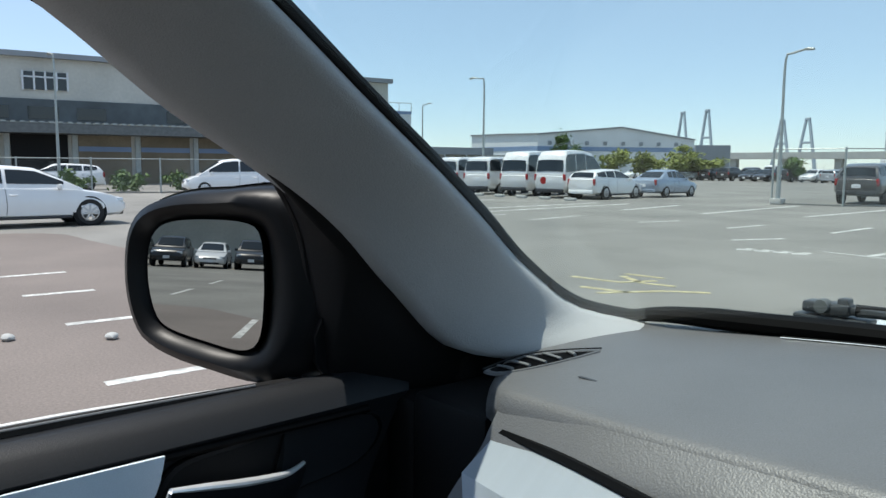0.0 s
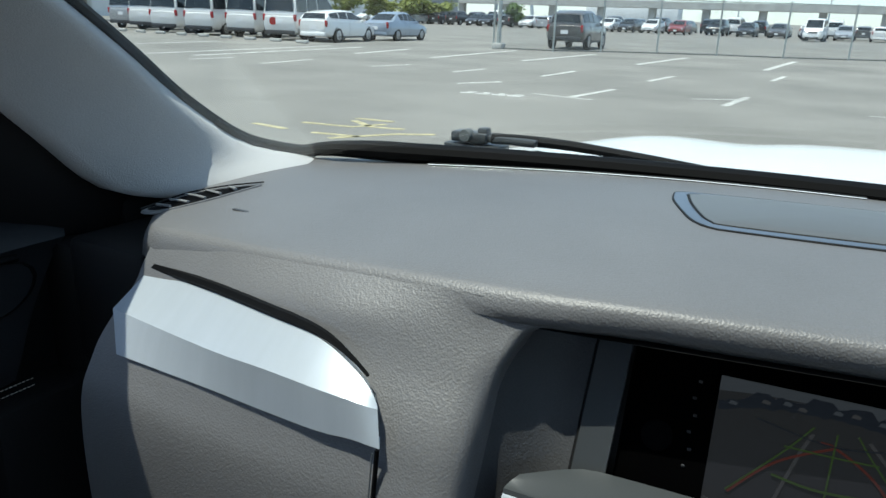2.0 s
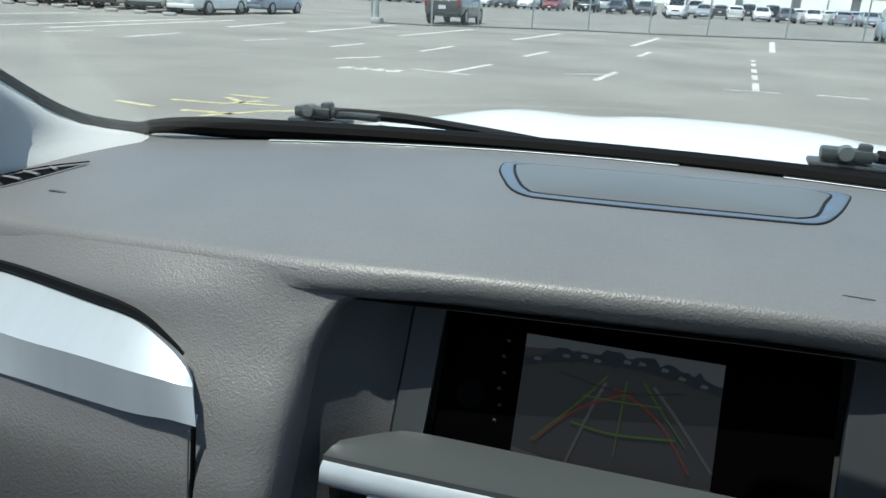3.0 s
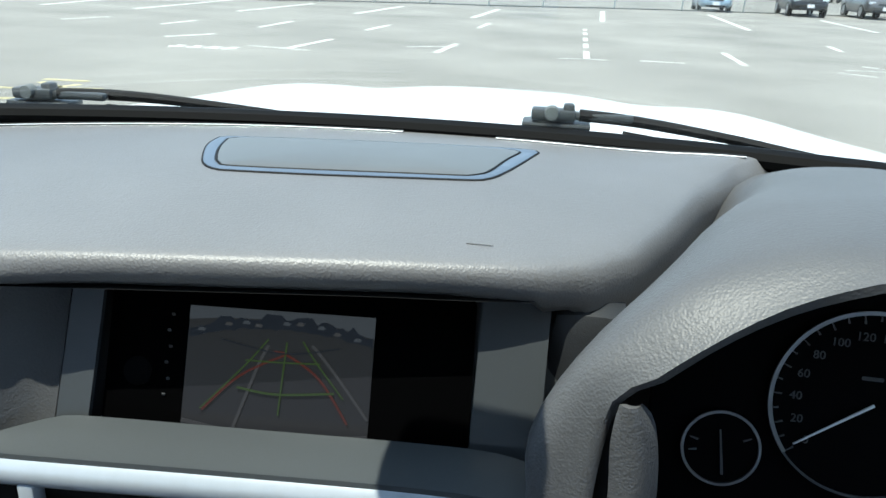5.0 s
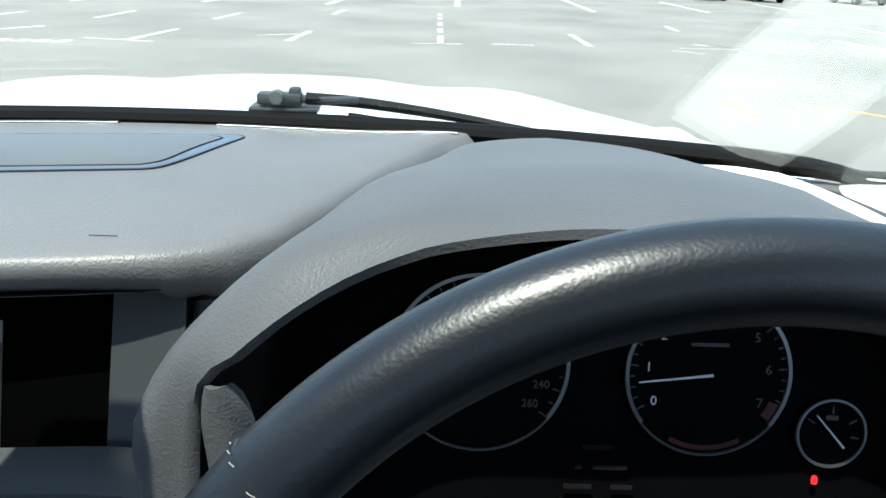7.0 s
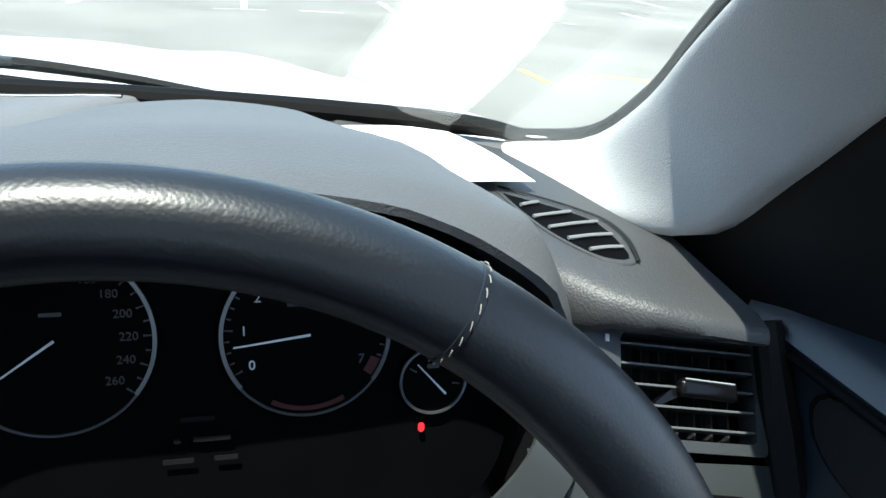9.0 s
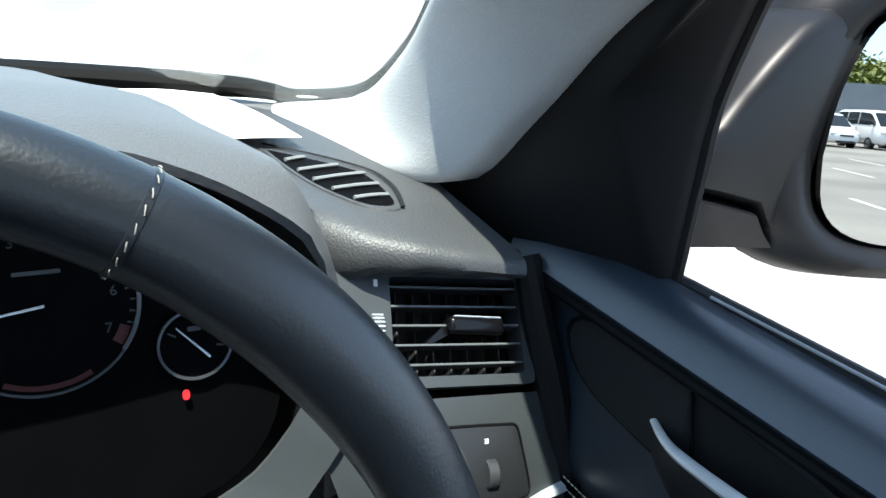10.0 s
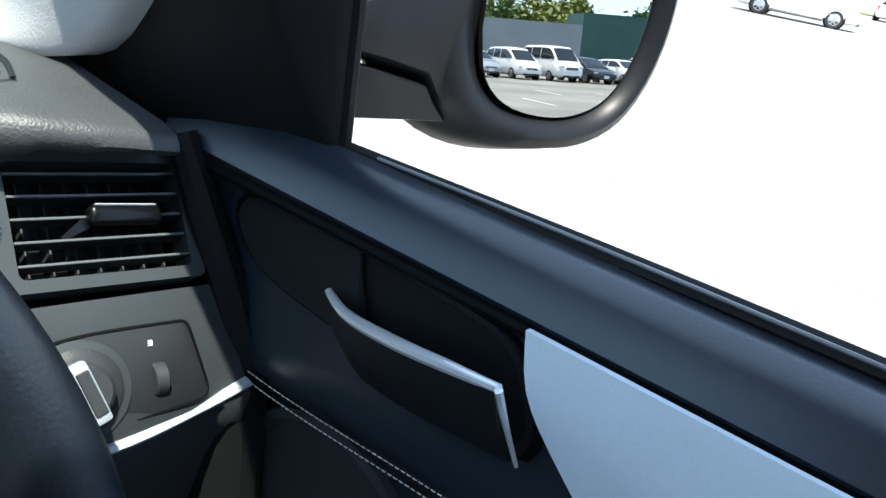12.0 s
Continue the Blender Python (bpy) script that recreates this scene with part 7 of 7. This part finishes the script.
# white tower block with roof plant
block = thing("office_block", "white office block with roof railings and plant room", "building")
ba, bb = at(60, 85), at(52.2, 88)
wall_between(ba, bb, 0, 7.9, M["wall_white"], block, depth=10)
proud(ba, bb, 0, 1, 7.6, 7.95, M["wall_blue"], block, "cornice", 0.1)
for k in range(4):
    proud(ba, bb, 0.2 + 0.2 * k, 0.26 + 0.2 * k, 5.0, 5.9, M["car_glass"], block, "window", 0.05)
for k in range(9):
    p = ba.lerp(bb, k / 8)
    part("rail_post", tube_bm([p + Vector((0, 0, 7.9)), p + Vector((0, 0, 8.4)), p + Vector((0, 0, 8.9))], 0.04, 3, 6), M["galv"], block)
part("handrail", tube_bm([ba + Vector((0, 0, 8.9)), ba.lerp(bb, 0.5) + Vector((0, 0, 8.9)), bb + Vector((0, 0, 8.9))], 0.04, 3, 6), M["galv"], block)
pr = ba.lerp(bb, 0.55)
part("plant_room", box_bm(pr.x - 2, pr.y + 2, 9.0, 3.0, 3.0, 2.2, 0.05), M["roof_grey"], block)

# wide warehouse with a blue stripe
ware = thing("warehouse", "wide white warehouse with a blue stripe and shallow gable", "building")
wa, wb2, wc = at(47.5, 165), at(42.4, 150), at(30.9, 165)
for a, b, za, zm, zb in ((wa, wb2, 8.3, 8.3, 8.1), (wb2, wc, 8.1, 9.7, 7.4)):
    n = Vector((-(b - a).y, (b - a).x, 0)).normalized() * 30
    if n.dot(a) < 0:
        n = -n
    mid = a.lerp(b, 0.52)
    part("wall", prism_bm([a, b, b + Vector((0, 0, zb)), mid + Vector((0, 0, zm)), a + Vector((0, 0, za))], n), M["wall_white"], ware, smooth=False)
    proud(a, b, 0.0, 1.0, 4.9, 5.8, M["wall_blue"], ware, "stripe", 0.08)
    out = -n.normalized() * 0.35
    part("roof_edge", prism_bm([a + out + Vector((0, 0, za)), mid + out + Vector((0, 0, zm)), b + out + Vector((0, 0, zb)), b + out + Vector((0, 0, zb + 0.3)), mid + out + Vector((0, 0, zm + 0.3)), a + out + Vector((0, 0, za + 0.3))], n * 0.03), M["roof_grey"], ware, smooth=False)
for k in range(8):
    proud(wb2, wc, 0.06 + 0.115 * k, 0.085 + 0.115 * k, 6.1, 6.9, M["roof_grey"], ware, "louvre", 0.1)
proud(wb2, wc, 0.10, 0.14, 2.0, 4.2, M["roof_grey"], ware, "door", 0.1)
annex = thing("low_annex", "low grey-green annex beside the warehouse", "building")
wall_between(at(30.8, 170), at(28.4, 172), 0, 6.6, M["roof_grey"], annex, depth=20)
canopy = thing("loading_canopy", "long flat loading canopy with grey roof", "canopy building")
ca, cb = at(53.5, 110), at(45.8, 118)
wall_between(ca, cb, 3.4, 4.5, M["roof_grey"], canopy, "roof", depth=12)
wall_between(ca + Vector((-3, 6, 0)), cb + Vector((-3, 6, 0)), 0, 3.5, M["wall_cream"], canopy, "wall", depth=6)
for k in range(5):
    p = ca.lerp(cb, 0.05 + 0.22 * k)
    part("post", box_bm(p.x, p.y, 1.7, 0.3, 0.3, 3.4, 0.03), M["concrete"], canopy)

# low covered store and trees behind the car
store = thing("covered_store", "long shed with dark green sheeting", "shed")
wall_between((32, -72, 0), (62, -69, 0), 0, 6.0, M["green_sheet"], store, depth=6)
wall_between((32, -72, 0), (-2, -74, 0), 0, 4.8, M["roof_grey"], store, depth=6)
shed = thing("long_shed", "long grey shed with an overhanging roof behind parked cars", "shed")
wall_between((-3, -60, 0), (-60, -58, 0), 0, 6.5, M["wall_cream"], shed, depth=10)
wall_between((-2, -57, 0), (-60, -55, 0), 5.6, 6.1, M["steel_dark"], shed, "canopy", depth=3)
store_r = thing("roadside_wall", "low pale wall at the far side of the car park", "wall")
wall_between((75, 40, 0), (80, -40, 0), 0, 1.6, M["concrete"], store_r, depth=0.4)

# elevated road, far bridge towers
road_hi = thing("elevated_road", "grey elevated road on piers in the distance", "elevated road")
ea, eb = at(36.0, 260), at(-35, 300)
for z0, z1, out in ((4.6, 5.9, 0.0), (5.9, 6.5, 0.3)):
    wall_between(ea, eb, z0, z1, M["concrete"], road_hi, "deck", depth=9 + out)
for k in range(22):
    p = ea.lerp(eb, (k + 0.5) / 22)
    part("pier", box_bm(p.x, p.y + 3, 2.3, 2.0, 2.0, 4.6, 0.1), M["concrete"], road_hi)


def tower(x, y, h):
    t = thing("bridge_tower", "pale A-shaped cable-stayed bridge tower in the haze", "bridge tower", "bridge towers")
    for s in (-1, 1):
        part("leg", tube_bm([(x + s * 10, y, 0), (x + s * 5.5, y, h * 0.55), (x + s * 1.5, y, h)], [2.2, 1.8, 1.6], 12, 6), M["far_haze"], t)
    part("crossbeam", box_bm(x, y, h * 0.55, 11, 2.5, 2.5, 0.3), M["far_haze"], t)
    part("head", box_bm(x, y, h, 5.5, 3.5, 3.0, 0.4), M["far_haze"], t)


for x, h in ((-495, 69), (-463, 70), (-374, 54), (-347, 55)):
    tower(x, 800, h)
for x, y, h in ((-210, 620, 34), (-95, 640, 30), (-160, 500, 20), (-30, 620, 26), (-118, 420, 15), (60, 560, 25)):
    m = thing("radio_mast", "thin pale mast in the far distance", "mast", "distant masts")
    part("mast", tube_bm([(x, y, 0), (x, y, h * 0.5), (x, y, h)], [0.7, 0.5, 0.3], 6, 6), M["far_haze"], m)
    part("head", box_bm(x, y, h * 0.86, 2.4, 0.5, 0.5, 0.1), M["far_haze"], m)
ship = thing("ship_superstructure", "white ship superstructure and radar dome beyond the elevated road", "ship")
part("hull", box_bm(-92, 330, 4.0, 40, 9, 8.0, 0.4), M["wall_white"], ship)
part("bridge_deck", box_bm(-92, 330, 9.0, 22, 8, 2.2, 0.4), M["wall_white"], ship)
part("wheelhouse", box_bm(-90, 330, 10.8, 9, 6, 1.8, 0.3), M["wall_white"], ship)
part("mast", tube_bm([(-96, 330, 9), (-96, 330, 14), (-96, 330, 18)], 0.5, 4, 6), M["far_haze"], ship)
dome = bmesh.new()
bmesh.ops.create_uvsphere(dome, u_segments=16, v_segments=10, radius=2.0)
bmesh.ops.translate(dome, vec=(-86, 330, 12.5), verts=dome.verts)
part("radar_dome", dome, M["wall_white"], ship)


# ---- planting ----
def leafy(cx, cy, cz, rx, ry, rz, count, size, seed):
    """Many small bent leaves in uneven clumps."""
    r = random.Random(seed)
    clumps = []
    for _ in range(max(5, int(rx * 5))):
        a, b, c = r.gauss(0, 0.45), r.gauss(0, 0.45), r.gauss(0, 0.42)
        clumps.append((cx + rx * a, cy + ry * b, cz + rz * c, r.uniform(0.25, 0.5)))
    verts, faces = [], []
    for _ in range(count):
        x, y, z, s = r.choice(clumps)
        p = Vector((x + r.gauss(0, s * rx * 0.5), y + r.gauss(0, s * ry * 0.5), max(0.1, z + r.gauss(0, s * rz * 0.5))))
        d = Vector((r.gauss(0, 1), r.gauss(0, 1), r.gauss(0, 0.6))).normalized()
        e = d.orthogonal().normalized()
        q = size * r.uniform(0.6, 1.3)
        b = len(verts)
        verts += [p - d * q, p + e * q * 0.4 + Vector((0, 0, q * 0.15)), p + d * q, p - e * q * 0.4]
        faces.append((b, b + 1, b + 2, b + 3))
    me = bpy.data.meshes.new("crown")
    me.from_pydata([tuple(v) for v in verts], [], faces)
    return me


def tree(x, y, h, w, seed, mat="leaf", label="leafy green tree", count=2600, size=0.22):
    t = thing("tree", label, "tree", "trees")
    r = random.Random(seed)
    part("trunk", tube_bm([(x, y, 0), (x + r.uniform(-.15, .15), y, h * 0.35), (x + r.uniform(-.3, .3), y, h * 0.75)], [0.16 * h / 5, 0.11 * h / 5, 0.04], 12, 8), M["bark"], t)
    for k in range(5):
        a = r.uniform(0, 6.28)
        part("limb", tube_bm([(x, y, h * (0.3 + 0.08 * k)), (x + math.cos(a) * w * 0.25, y + math.sin(a) * w * 0.25, h * (0.42 + 0.09 * k)), (x + math.cos(a) * w * 0.42, y + math.sin(a) * w * 0.42, h * (0.5 + 0.1 * k))], [0.06, 0.045, 0.02], 8, 6), M["bark"], t)
    me = leafy(x, y, h * 0.66, w * 0.55, w * 0.55, h * 0.38, count, size, seed)
    me.materials.append(M[mat])
    c = new("crown", me)
    c.parent = t
    return t


for k, (az, d, h, w) in enumerate(((36.6, 96, 3.2, 4.6), (34.4, 98, 3.0, 4.2), (32.0, 97, 3.2, 5.0), (30.2, 99, 2.9, 4.2), (40.3, 118, 6.4, 3.0), (24.0, 92, 2.9, 2.4))):
    p = at(az, d)
    tree(p.x, p.y, h, w, 20 + k, "leaf_yellow" if k < 4 else "leaf", "yellow-green rounded tree beyond the parked cars", 1800, 0.26)
for k in range(12):
    tree(-24 + 8.0 * k + 1.7 * math.sin(k * 2.3), -88 - 3 * (k % 3), 8.6 + 1.7 * math.sin(k * 1.7), 8.5, 60 + k, "leaf_yellow" if k % 3 else "leaf", "leafy green tree behind the sheds", 1700, 0.5)
for k in range(6):
    p = at(66 + 3.4 * k, 41.5)
    b = new("hedge_bush", leafy(p.x, p.y, 0.55, 1.6, 0.7, 0.55, 900, 0.12, 90 + k))
    b.data.materials.append(M["leaf"])
    tagged(b, "ragged green bush along the fence", "bush", "hedge bushes", "stuff")
verge = tagged(finish(box_bm(72, 0, 0.05, 6, 90, 0.12, 0.03), "grass_verge", M["grass"]), "rough dry grass verge at the far edge", "grass", kind="stuff")
